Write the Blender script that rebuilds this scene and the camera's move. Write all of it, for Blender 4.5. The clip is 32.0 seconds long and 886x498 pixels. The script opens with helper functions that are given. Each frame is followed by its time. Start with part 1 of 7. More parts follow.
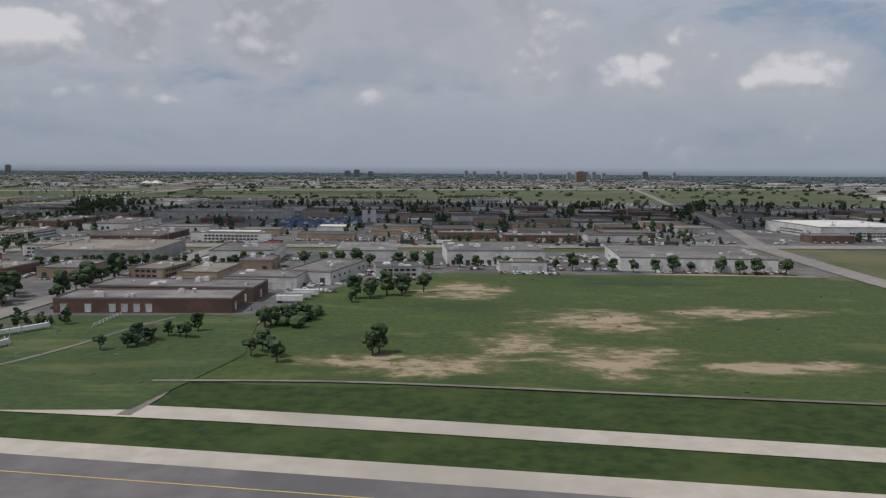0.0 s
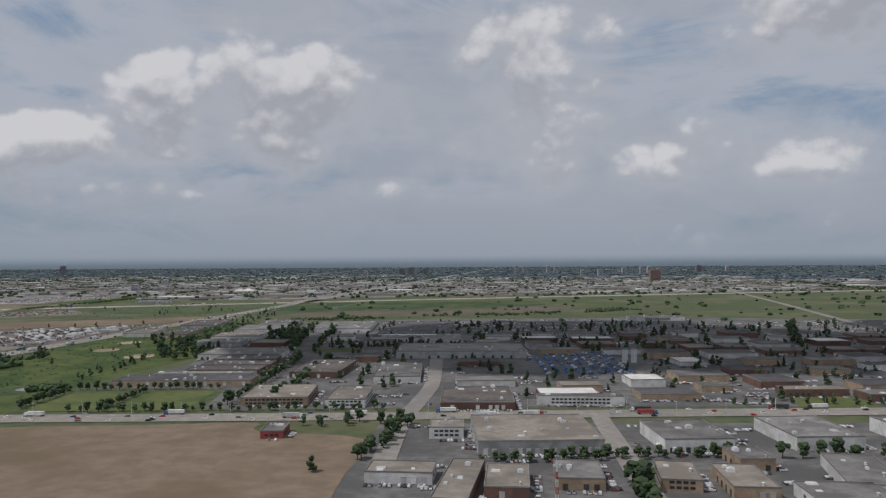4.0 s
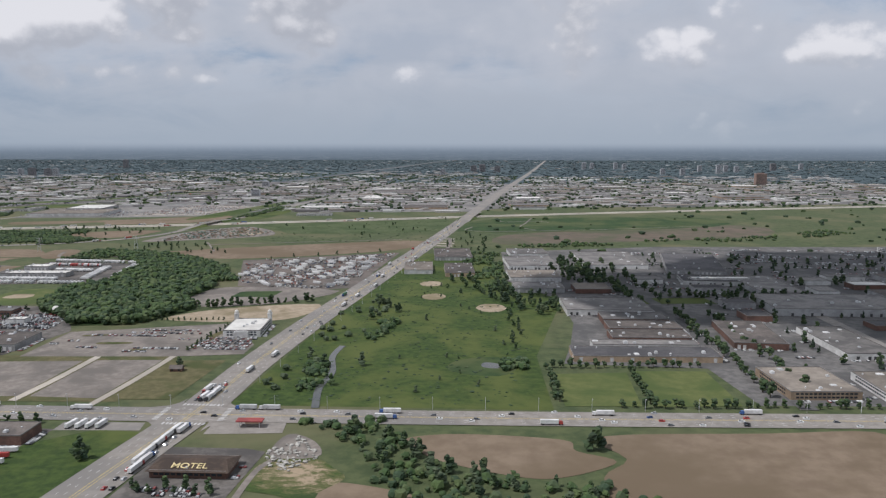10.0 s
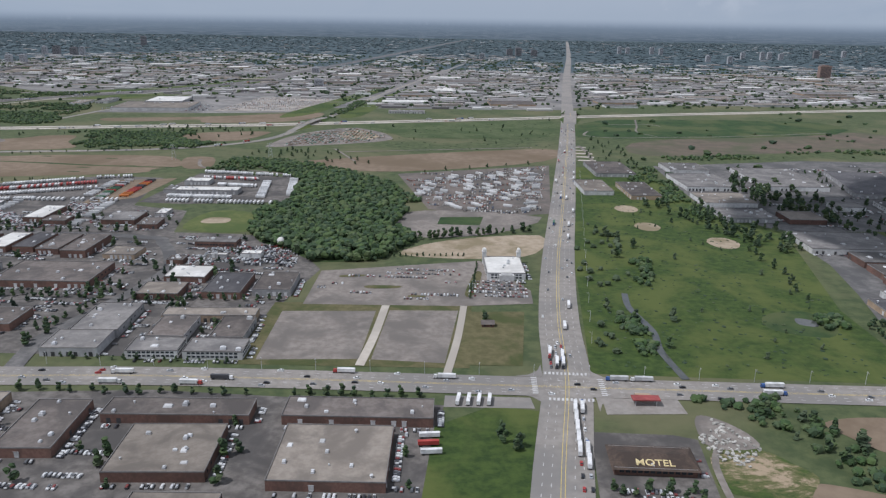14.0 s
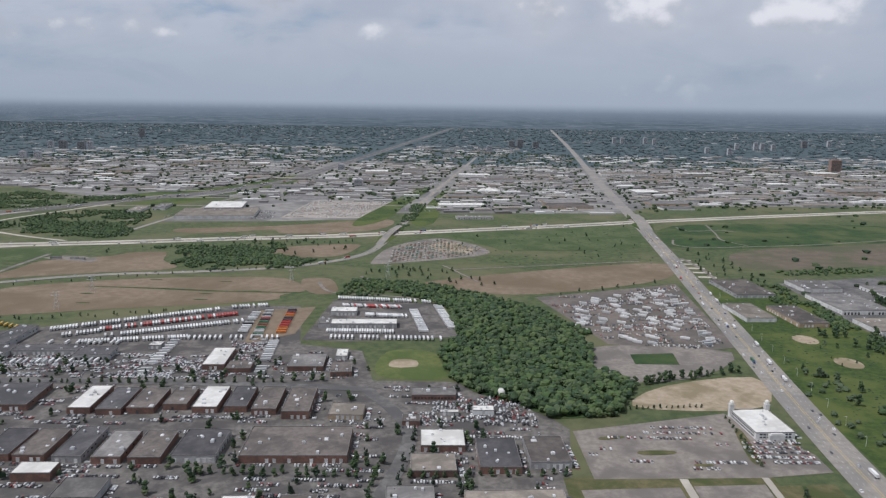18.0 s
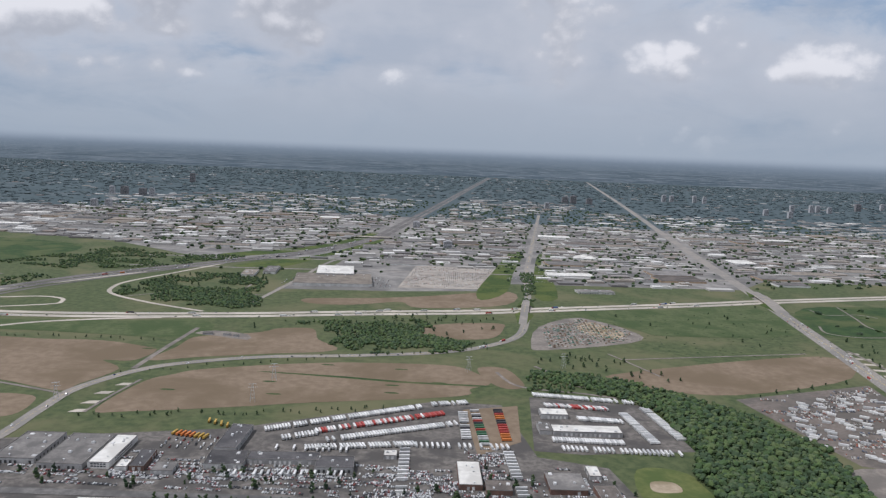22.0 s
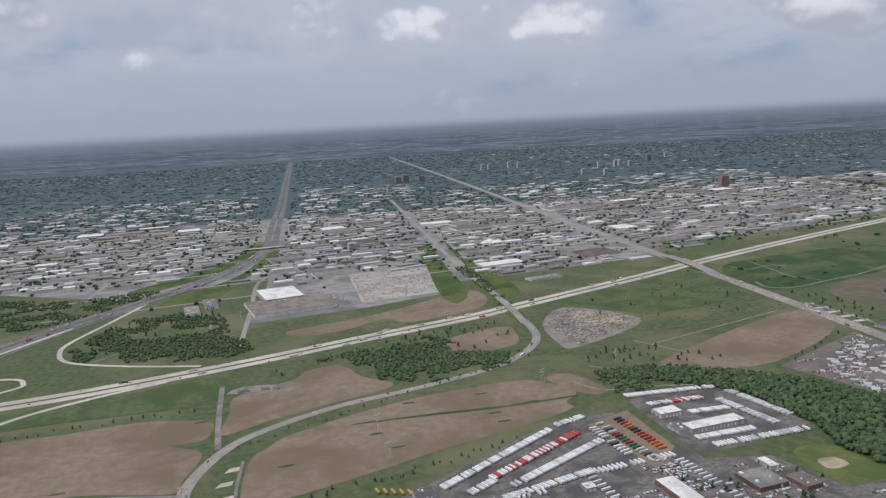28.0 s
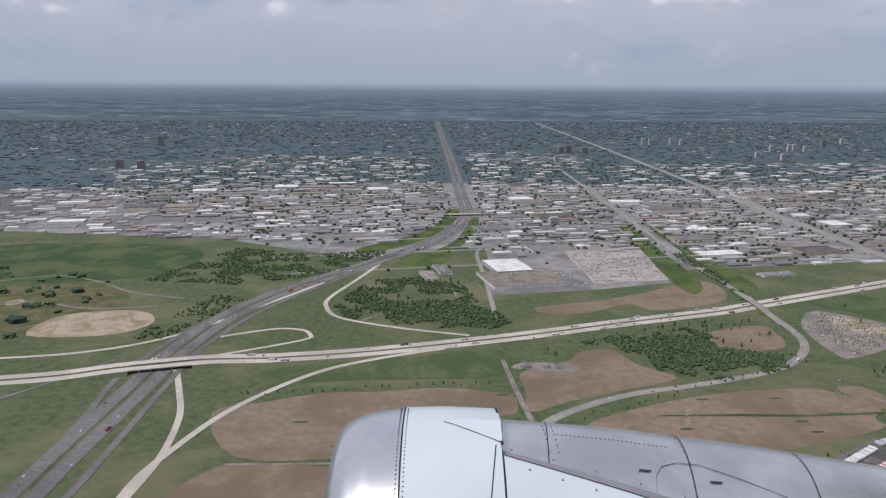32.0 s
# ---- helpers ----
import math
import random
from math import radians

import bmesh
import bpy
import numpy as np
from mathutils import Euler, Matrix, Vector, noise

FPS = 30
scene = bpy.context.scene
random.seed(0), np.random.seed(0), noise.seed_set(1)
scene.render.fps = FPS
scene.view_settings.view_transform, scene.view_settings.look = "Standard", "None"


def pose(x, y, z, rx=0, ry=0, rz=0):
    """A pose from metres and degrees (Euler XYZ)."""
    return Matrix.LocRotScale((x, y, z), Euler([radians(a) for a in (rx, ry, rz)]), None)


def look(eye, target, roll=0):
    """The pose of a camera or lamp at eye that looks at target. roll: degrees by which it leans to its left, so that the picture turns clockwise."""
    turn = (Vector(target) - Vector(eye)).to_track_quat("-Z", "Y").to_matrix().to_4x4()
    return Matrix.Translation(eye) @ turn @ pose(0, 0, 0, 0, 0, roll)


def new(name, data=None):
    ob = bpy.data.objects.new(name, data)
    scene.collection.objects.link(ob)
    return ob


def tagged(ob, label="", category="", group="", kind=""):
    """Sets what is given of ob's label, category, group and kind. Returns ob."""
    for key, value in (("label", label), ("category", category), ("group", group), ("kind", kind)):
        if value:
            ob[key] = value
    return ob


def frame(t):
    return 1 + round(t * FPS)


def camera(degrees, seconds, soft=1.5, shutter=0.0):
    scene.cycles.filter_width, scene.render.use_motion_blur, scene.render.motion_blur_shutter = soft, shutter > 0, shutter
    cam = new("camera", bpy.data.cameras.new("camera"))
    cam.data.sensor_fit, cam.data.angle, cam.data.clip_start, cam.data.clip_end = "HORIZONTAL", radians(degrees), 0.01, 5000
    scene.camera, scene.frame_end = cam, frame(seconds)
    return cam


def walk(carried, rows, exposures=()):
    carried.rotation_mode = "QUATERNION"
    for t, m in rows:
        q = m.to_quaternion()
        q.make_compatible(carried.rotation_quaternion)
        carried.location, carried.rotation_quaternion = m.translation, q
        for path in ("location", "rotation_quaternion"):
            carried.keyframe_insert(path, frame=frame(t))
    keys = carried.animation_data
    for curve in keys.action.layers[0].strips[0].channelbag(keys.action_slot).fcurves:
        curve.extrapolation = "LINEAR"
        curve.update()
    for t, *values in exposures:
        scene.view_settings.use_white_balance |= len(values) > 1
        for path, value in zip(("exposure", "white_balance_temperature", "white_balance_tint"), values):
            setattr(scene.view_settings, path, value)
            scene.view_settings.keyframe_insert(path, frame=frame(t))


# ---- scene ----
EXPOSURES = [(0.0, -0.06, 6200, 14), (7.0, -0.1, 6150, 13), (9.0, 0.1, 6150, 14), (11.0, 0.35, 5950, 14), (14.0, 0.26, 5800, 14), (16.0, 0.26, 5850, 14), (20.0, 0.28, 6000, 14), (26.0, 0.3, 5950, 15), (28.5, 0.2, 5900, 15), (30.0, 0.17, 5850, 15), (31.0, 0.25, 5950, 17), (32.0, 0.27, 5950, 18)]
cam = camera(60.17, 32.0, soft=1.3)
# seconds, x, y, z, yaw, pitch, lean to the right
ROWS = [
    (0.0, -0.00, 0.00, 27.96, 0.000, -5.911, -0.447),
    (0.5, -15.38, 2.05, 31.13, 0.801, -3.769, 1.507),
    (1.0, -30.75, 4.09, 34.29, 1.189, -2.989, 1.593),
    (1.5, -46.13, 6.11, 37.43, 1.179, -1.338, 0.654),
    (2.0, -61.51, 8.11, 40.54, 1.657, -0.229, 0.241),
    (2.5, -76.88, 10.10, 43.60, 1.394, -0.120, -0.346),
    (3.0, -92.27, 12.07, 46.62, 1.578, -0.422, -0.241),
    (3.5, -107.66, 14.03, 49.59, 1.495, 0.098, 0.372),
    (5.5, -169.45, 21.61, 60.52, 1.177, 1.993, -0.000),
    (6.0, -184.90, 23.50, 63.14, 1.546, 2.046, 0.297),
    (6.5, -200.34, 25.39, 65.74, 2.517, 1.829, 0.160),
    (7.0, -215.76, 27.28, 68.33, 3.116, 1.544, 0.362),
    (7.5, -231.16, 29.14, 70.90, 2.791, -0.318, 0.473),
    (8.0, -246.50, 30.98, 73.47, 3.230, -2.803, 0.393),
    (8.5, -261.79, 32.80, 76.03, 2.950, -3.946, 0.169),
    (9.0, -277.02, 34.61, 78.59, 3.176, -5.611, 0.167),
    (9.5, -292.17, 36.42, 81.13, 2.429, -6.485, -0.157),
    (10.0, -307.24, 38.25, 83.67, 2.770, -7.578, -0.058),
    (10.5, -322.26, 40.13, 86.23, 1.943, -8.760, -0.005),
    (11.0, -337.23, 42.07, 88.82, 1.857, -10.304, 0.074),
    (11.5, -352.16, 44.07, 91.44, 1.856, -12.653, 0.067),
    (12.0, -367.06, 46.16, 94.12, 2.078, -14.598, -0.333),
    (12.5, -381.96, 48.32, 96.84, 2.722, -15.654, -0.675),
    (13.0, -396.84, 50.56, 99.60, 2.503, -16.003, -0.944),
    (13.5, -411.70, 52.87, 102.40, 2.449, -16.469, -0.977),
    (14.0, -426.57, 55.25, 105.24, 2.448, -16.566, -0.920),
    (14.5, -441.43, 57.68, 108.10, 4.135, -15.676, -0.405),
    (15.0, -456.30, 60.16, 110.99, 4.093, -15.070, -0.445),
    (15.5, -471.18, 62.68, 113.91, 4.052, -15.139, -0.407),
    (17.5, -531.16, 73.50, 126.24, 1.416, -11.941, -0.616),
    (18.0, -546.36, 76.30, 129.46, 0.149, -10.516, -0.837),
    (18.5, -561.61, 79.10, 132.71, -0.739, -8.107, -0.940),
    (19.0, -576.90, 81.90, 135.96, -0.886, -7.499, -0.718),
    (19.5, -592.24, 84.70, 139.22, 0.042, -7.222, -0.700),
    (20.0, -607.65, 87.50, 142.48, 0.452, -7.040, -0.742),
    (20.5, -623.11, 90.28, 145.73, 0.774, -7.102, -0.870),
    (21.0, -638.65, 93.06, 148.97, 1.285, -7.062, -1.623),
    (21.5, -654.26, 95.82, 152.19, 1.261, -7.133, -2.061),
    (22.0, -669.94, 98.57, 155.39, 1.280, -7.265, -2.319),
    (22.5, -685.71, 101.30, 158.58, 0.561, -7.509, -2.644),
    (23.0, -701.56, 104.01, 161.75, 0.352, -7.759, -2.894),
    (23.5, -717.49, 106.70, 164.90, 0.278, -8.014, -3.100),
    (24.0, -733.49, 109.37, 168.02, 0.871, -8.340, -3.356),
    (24.5, -749.57, 112.00, 171.11, 0.739, -8.698, -3.219),
    (25.0, -765.71, 114.62, 174.18, 0.078, -8.864, -2.937),
    (25.5, -781.91, 117.21, 177.23, -0.129, -9.049, -3.312),
    (27.5, -848.17, 127.09, 189.05, -9.917, -9.420, 1.757),
    (28.0, -864.97, 129.43, 191.94, -15.097, -9.330, 3.024),
    (28.5, -881.80, 131.76, 194.82, -16.007, -9.529, 2.911),
    (29.0, -898.66, 134.08, 197.70, -16.921, -9.705, 2.520),
    (29.5, -915.53, 136.39, 200.57, -17.743, -9.919, 2.106),
    (30.0, -932.41, 138.70, 203.44, -17.679, -10.201, 1.214),
    (30.5, -949.30, 141.01, 206.32, -14.085, -11.061, 1.192),
    (31.0, -966.20, 143.32, 209.19, -10.956, -11.539, 0.023),
    (31.5, -983.10, 145.64, 212.07, -7.026, -11.757, 0.003),
    (32.0, -1000.00, 147.96, 214.94, -6.368, -11.993, -0.421),
]


def eye_pose(x, y, z, yaw, pitch, lean):
    a, b = radians(yaw), radians(pitch)
    way = Vector((-math.sin(a) * math.cos(b), math.cos(a) * math.cos(b), math.sin(b)))
    return look((x, y, z), Vector((x, y, z)) + way * 10, -lean)


walk(cam, [(t, eye_pose(*row)) for t, *row in ROWS], EXPOSURES)

# ---- world and sun ----
SUN_AZ, SUN_EL = 112.0, 58.0    # degrees from +y towards -x, and above the horizon


def node(tree, kind, at=None, **sets):
    n = tree.nodes.new(kind)
    for key, value in sets.items():
        if key == "operation":
            n.operation = value
        elif key == "blend":
            n.blend_type = value
        elif key == "data":
            n.data_type = value
    for key, value in (at or {}).items():
        n.inputs[key].default_value = value
    return n


def math_node(tree, op, a, b=None, c=None, clamp=False):
    n = tree.nodes.new("ShaderNodeMath")
    n.operation, n.use_clamp = op, clamp
    for i, v in enumerate((a, b, c)):
        if v is None:
            continue
        if isinstance(v, (int, float)):
            n.inputs[i].default_value = v
        else:
            tree.links.new(v, n.inputs[i])
    return n.outputs[0]


def mix_node(tree, fac, a, b, blend="MIX"):
    n = tree.nodes.new("ShaderNodeMix")
    n.data_type, n.blend_type = "RGBA", blend
    for i, v in ((0, fac), (6, a), (7, b)):
        if isinstance(v, (int, float)):
            n.inputs[i].default_value = v
        elif isinstance(v, tuple):
            n.inputs[i].default_value = (*v, 1) if len(v) == 3 else v
        else:
            tree.links.new(v, n.inputs[i])
    return n.outputs[2]


def ramp_node(tree, fac, stops):
    n = tree.nodes.new("ShaderNodeMapRange")
    n.interpolation_type = "SMOOTHSTEP"
    tree.links.new(fac, n.inputs[0])
    n.inputs[1].default_value, n.inputs[2].default_value = stops
    return n.outputs[0]


def noise_node(tree, vector, scale, detail=4.0, rough=0.55, distort=0.0):
    n = tree.nodes.new("ShaderNodeTexNoise")
    n.inputs["Scale"].default_value, n.inputs["Detail"].default_value = scale, detail
    n.inputs["Roughness"].default_value, n.inputs["Distortion"].default_value = rough, distort
    if vector is not None:
        tree.links.new(vector, n.inputs["Vector"])
    return n.outputs[0]


def make_world():
    w = bpy.data.worlds.new("sky")
    scene.world = w
    w.use_nodes = True
    t = w.node_tree
    t.nodes.clear()
    out = t.nodes.new("ShaderNodeOutputWorld")
    bg = t.nodes.new("ShaderNodeBackground")
    bg.inputs[1].default_value = 0.1
    sky = t.nodes.new("ShaderNodeTexSky")
    sky.sky_type, sky.sun_disc = "NISHITA", False
    sky.sun_elevation, sky.sun_rotation = radians(SUN_EL), radians(-SUN_AZ)
    sky.air_density, sky.dust_density = 1.3, 2.5
    co = t.nodes.new("ShaderNodeTexCoord")
    sep = t.nodes.new("ShaderNodeSeparateXYZ")
    t.links.new(co.outputs["Generated"], sep.inputs[0])
    z = sep.outputs[2]

    deg = 57.29578
    bearing = math_node(t, "MULTIPLY", math_node(t, "ARCTAN2", sep.outputs[0], sep.outputs[1]), deg)
    height = math_node(t, "MULTIPLY", math_node(t, "ARCSINE", z), deg)

    def at(stretch, lift, drift):
        m = t.nodes.new("ShaderNodeCombineXYZ")
        for i in (0, 1):
            t.links.new(math_node(t, "ADD", sep.outputs[i], drift), m.inputs[i])
        t.links.new(math_node(t, "MULTIPLY_ADD", z, stretch, lift), m.inputs[2])
        return m.outputs[0]

    def billow(vector, scale):
        """Rounded lumps: one minus the distance to the nearest cell."""
        n = t.nodes.new("ShaderNodeTexVoronoi")
        n.feature = "SMOOTH_F1"
        n.inputs["Scale"].default_value, n.inputs["Smoothness"].default_value = scale, 0.35
        t.links.new(vector, n.inputs["Vector"])
        return math_node(t, "SUBTRACT", 1.0, n.outputs["Distance"])

    def heaps(lift):
        """One in the middle of a heap cloud, nought at its rim, less outside."""
        el, best = math_node(t, "ADD", height, lift), None
        for a, e, w, up, down in HEAPS:
            u = math_node(t, "MULTIPLY_ADD", bearing, 1 / w, -a / w)
            v = math_node(t, "MAXIMUM", math_node(t, "MULTIPLY_ADD", el, 1 / up, -e / up), math_node(t, "MULTIPLY_ADD", el, -1 / down, e / down))
            q = math_node(t, "MULTIPLY_ADD", v, v, math_node(t, "MULTIPLY", u, u))
            if best is None:
                best = q
            else:
                n = t.nodes.new("ShaderNodeMath")
                n.operation = "SMOOTH_MIN"
                t.links.new(best, n.inputs[0])
                t.links.new(q, n.inputs[1])
                n.inputs[2].default_value = 0.25
                best = n.outputs[0]
        return math_node(t, "SUBTRACT", 1.0, best)

    def lumps(lift):
        v = at(1.3, lift * 1.3 / deg, CLOUD_SEED)
        wob = t.nodes.new("ShaderNodeTexNoise")
        wob.inputs["Scale"].default_value, wob.inputs["Detail"].default_value = 9.0, 4.0
        t.links.new(v, wob.inputs["Vector"])
        warp = t.nodes.new("ShaderNodeVectorMath")
        warp.operation = "MULTIPLY_ADD"
        t.links.new(wob.outputs["Color"], warp.inputs[0])
        warp.inputs[1].default_value = (0.05, 0.05, 0.05)
        t.links.new(v, warp.inputs[2])
        d = noise_node(t, v, 3.0, 5, 0.5)
        d = math_node(t, "MULTIPLY_ADD", billow(warp.outputs[0], 9.0), 0.30, d)
        d = math_node(t, "MULTIPLY_ADD", billow(warp.outputs[0], 21.0), 0.22, d)
        d = math_node(t, "MULTIPLY_ADD", billow(warp.outputs[0], 47.0), 0.11, d)
        return math_node(t, "MULTIPLY_ADD", noise_node(t, v, 40.0, 8, 0.68), 0.22, d)

    def density(lift):
        body = math_node(t, "MINIMUM", math_node(t, "MAXIMUM", math_node(t, "MULTIPLY", heaps(lift), 0.36), -0.30), 0.36)
        return math_node(t, "MULTIPLY_ADD", math_node(t, "SUBTRACT", lumps(lift), 0.97), 1.8, body)

    here, near_above, above = density(0.0), density(0.7), density(2.3)
    veil = noise_node(t, at(3.5, 0.0, CLOUD_SEED + 7), 4.0, 9, 0.62, 0.6)
    sheet = noise_node(t, at(3.5, 0.0, CLOUD_SEED + 4), 2.6, 7, 0.58, 0.4)
    mask = ramp_node(t, here, (-0.10, 0.16))
    soft = ramp_node(t, here, (-0.55, 0.10))
    slope = math_node(t, "MULTIPLY_ADD", math_node(t, "SUBTRACT", here, near_above), 0.8, math_node(t, "SUBTRACT", here, above))
    bright = ramp_node(t, slope, (-0.30, 0.62))
    # blue of the gaps, thin high veil, a grey sheet, and cumulus with lit tops and grey bases
    gap = mix_node(t, 0.85, sky.outputs[0], (2.3, 3.0, 3.9))
    gap = mix_node(t, math_node(t, "MULTIPLY", ramp_node(t, veil, (0.34, 0.56)), 0.85), gap, (4.3, 4.55, 4.8))
    gap = mix_node(t, math_node(t, "MULTIPLY", ramp_node(t, sheet, (0.40, 0.56)), 0.75), gap, (3.75, 3.95, 4.2))
    gap = mix_node(t, math_node(t, "MULTIPLY", soft, 0.75), gap, (4.3, 4.45, 4.65))
    puff = mix_node(t, bright, (3.6, 3.72, 3.9), (6.5, 6.4, 6.25))
    sky_col = mix_node(t, math_node(t, "MULTIPLY", mask, 0.92), gap, puff)
    haze = ramp_node(t, z, (0.125, -0.01))
    sky_col = mix_node(t, math_node(t, "MULTIPLY", haze, 0.96), sky_col, (3.0, 3.42, 3.78))
    # the far land below the horizon: woods and pale roofs, drawn out by the distance
    flat = t.nodes.new("ShaderNodeCombineXYZ")
    down = math_node(t, "MINIMUM", z, -0.004)
    for i in (0, 1):
        t.links.new(math_node(t, "DIVIDE", sep.outputs[i], down), flat.inputs[i])
    far = noise_node(t, flat.outputs[0], 0.22, 7, 0.72)
    roofs = noise_node(t, flat.outputs[0], 0.7, 6, 0.8)
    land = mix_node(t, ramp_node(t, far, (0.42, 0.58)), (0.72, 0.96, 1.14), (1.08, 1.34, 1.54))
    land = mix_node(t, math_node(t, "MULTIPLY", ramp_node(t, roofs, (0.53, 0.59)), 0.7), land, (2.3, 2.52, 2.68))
    # painted haze: the land's colour pales to blue-grey towards the horizon
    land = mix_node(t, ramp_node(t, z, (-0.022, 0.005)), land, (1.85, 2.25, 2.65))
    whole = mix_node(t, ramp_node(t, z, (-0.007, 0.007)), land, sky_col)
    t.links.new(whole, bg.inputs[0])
    t.links.new(bg.outputs[0], out.inputs[0])


CLOUD_SEED = 11.3
# heap clouds: bearing to the right of +y, height, half-width, reach up and reach down, in degrees
HEAPS = [
    (5.9, 16.2, 7.6, 3.2, 5.0), (-11.7, 12.6, 8.2, 4.6, 5.0), (-22.5, 11.0, 3.8, 2.8, 4.5), (-28.5, 8.2, 6.5, 1.7, 3.2), (0.2, 8.2, 4.4, 2.6, 3.6),
    (6.3, 9.8, 4.4, 2.7, 4.5), (18.3, 9.4, 2.8, 2.0, 3.0), (14.6, 7.0, 4.2, 1.5, 2.2), (23.2, 17.0, 7.4, 3.8, 5.0), (24.2, 7.0, 4.8, 1.6, 2.4),
    (-3.4, 5.3, 4.0, 1.0, 1.4), (-19.6, 4.7, 1.4, 0.5, 0.5), (-26.0, 4.6, 6.0, 1.4, 1.8), (36.0, 9.6, 6.0, 2.8, 3.6), (44.0, 6.8, 5.6, 1.7, 2.2), (-38.0, 14.0, 7.0, 3.5, 5.0),
]
make_world()
sun = new("sun", bpy.data.lights.new("sun", "SUN"))
sun.data.energy, sun.data.angle, sun.data.color = 2.5, radians(0.7), (1.0, 0.96, 0.90)
sun_way = Vector((-math.sin(radians(SUN_AZ)) * math.cos(radians(SUN_EL)), math.cos(radians(SUN_AZ)) * math.cos(radians(SUN_EL)), math.sin(radians(SUN_EL))))
sun.matrix_world = look(sun_way * 3000, (0, 0, 0))


# ---- materials ----
def material(name, a, b, scale=0.3, rough=0.85, big=0.03, c=None, metal=0.0, bump=0.0, vary=0.0, spots=(0.42, 0.62)):
    """Two colours mixed by fine grain, a third by broad stains, with a change from object to object."""
    m = bpy.data.materials.new(name)
    m.use_nodes = True
    t = m.node_tree
    bsdf = t.nodes["Principled BSDF"]
    bsdf.inputs["Roughness"].default_value, bsdf.inputs["Metallic"].default_value = rough, metal
    bsdf.inputs["Specular IOR Level"].default_value = 0.3
    geo = t.nodes.new("ShaderNodeNewGeometry")
    fine = noise_node(t, geo.outputs["Position"], scale, 6, 0.62)
    wide = noise_node(t, geo.outputs["Position"], big, 5, 0.6, 0.4)
    col = mix_node(t, ramp_node(t, fine, (0.33, 0.67)), a, b)
    if c:
        col = mix_node(t, ramp_node(t, wide, spots), col, c)
    if vary:
        info = t.nodes.new("ShaderNodeObjectInfo")
        hsv = t.nodes.new("ShaderNodeHueSaturation")
        t.links.new(math_node(t, "MULTIPLY_ADD", info.outputs["Random"], vary * 2, 1 - vary), hsv.inputs["Value"])
        t.links.new(col, hsv.inputs["Color"])
        col = hsv.outputs[0]
    t.links.new(col, bsdf.inputs["Base Color"])
    if bump:
        bm = t.nodes.new("ShaderNodeBump")
        bm.inputs["Strength"].default_value, bm.inputs["Distance"].default_value = bump, 0.3
        t.links.new(fine, bm.inputs["Height"])
        t.links.new(bm.outputs[0], bsdf.inputs["Normal"])
    return m


def island_material(name, cols, rough=0.8, vary=0.35):
    """Each loose piece of a joined mesh takes its own colour."""
    m = bpy.data.materials.new(name)
    m.use_nodes = True
    t = m.node_tree
    bsdf = t.nodes["Principled BSDF"]
    bsdf.inputs["Roughness"].default_value = rough
    geo = t.nodes.new("ShaderNodeNewGeometry")
    cr = t.nodes.new("ShaderNodeValToRGB")
    cr.color_ramp.interpolation = "CONSTANT"
    while len(cr.color_ramp.elements) < len(cols):
        cr.color_ramp.elements.new(0.5)
    for i, (e, c) in enumerate(zip(cr.color_ramp.elements, cols)):
        e.position, e.color = i / len(cols), (*c, 1)
    t.links.new(geo.outputs["Random Per Island"], cr.inputs[0])
    n = noise_node(t, geo.outputs["Position"], 0.25, 4, 0.6)
    col = mix_node(t, vary, cr.outputs[0], (0.1, 0.1, 0.1), "MIX")
    col = mix_node(t, ramp_node(t, n, (0.3, 0.7)), col, cr.outputs[0])
    t.links.new(col, bsdf.inputs["Base Color"])
    return m


GRASS = material("grass", (0.050, 0.070, 0.029), (0.092, 0.110, 0.047), 0.16, 0.95, 0.012, (0.128, 0.124, 0.064), bump=0.4, spots=(0.44, 0.68))
MEADOW = material("meadow", (0.026, 0.049, 0.011), (0.058, 0.090, 0.019), 0.3, 0.95, 0.028, (0.086, 0.106, 0.027), bump=0.5)
AIR_GRASS = material("airfield_grass", (0.016, 0.036, 0.007), (0.040, 0.068, 0.013), 0.5, 0.95, 0.05, (0.060, 0.080, 0.020), bump=0.5, spots=(0.48, 0.72))
MEADOW_BRIGHT = material("bright_meadow", (0.062, 0.084, 0.034), (0.098, 0.118, 0.050), 0.2, 0.95, 0.03, (0.050, 0.076, 0.026), bump=0.4)
DARK_MEADOW = material("rough_meadow", (0.020, 0.046, 0.014), (0.042, 0.076, 0.022), 0.1, 0.95, 0.02, (0.075, 0.092, 0.034), bump=0.5)
DRY = material("dry_meadow", (0.092, 0.086, 0.038), (0.140, 0.122, 0.060), 0.3, 0.95, 0.06, (0.062, 0.074, 0.024))
PITCH = material("pitch_grass", (0.092, 0.112, 0.034), (0.125, 0.140, 0.046), 0.3, 0.95, 0.05, (0.070, 0.098, 0.028))
SOIL = material("ploughed_soil", (0.170, 0.126, 0.086), (0.226, 0.172, 0.120), 0.15, 0.97, 0.016, (0.148, 0.110, 0.070), bump=0.3)
DARK_SOIL = material("dark_soil", (0.110, 0.088, 0.066), (0.150, 0.118, 0.088), 0.08, 0.97, 0.014, (0.085, 0.090, 0.050))
SAND = material("bare_sand", (0.300, 0.240, 0.165), (0.390, 0.320, 0.235), 0.3, 0.97, 0.05, (0.220, 0.180, 0.110))
GRAVEL = material("gravel_lot", (0.188, 0.163, 0.140), (0.262, 0.232, 0.203), 0.35, 0.95, 0.05, (0.150, 0.134, 0.118))
ASPHALT = material("asphalt", (0.105, 0.100, 0.096), (0.180, 0.171, 0.160), 0.25, 0.92, 0.04, (0.092, 0.089, 0.086))
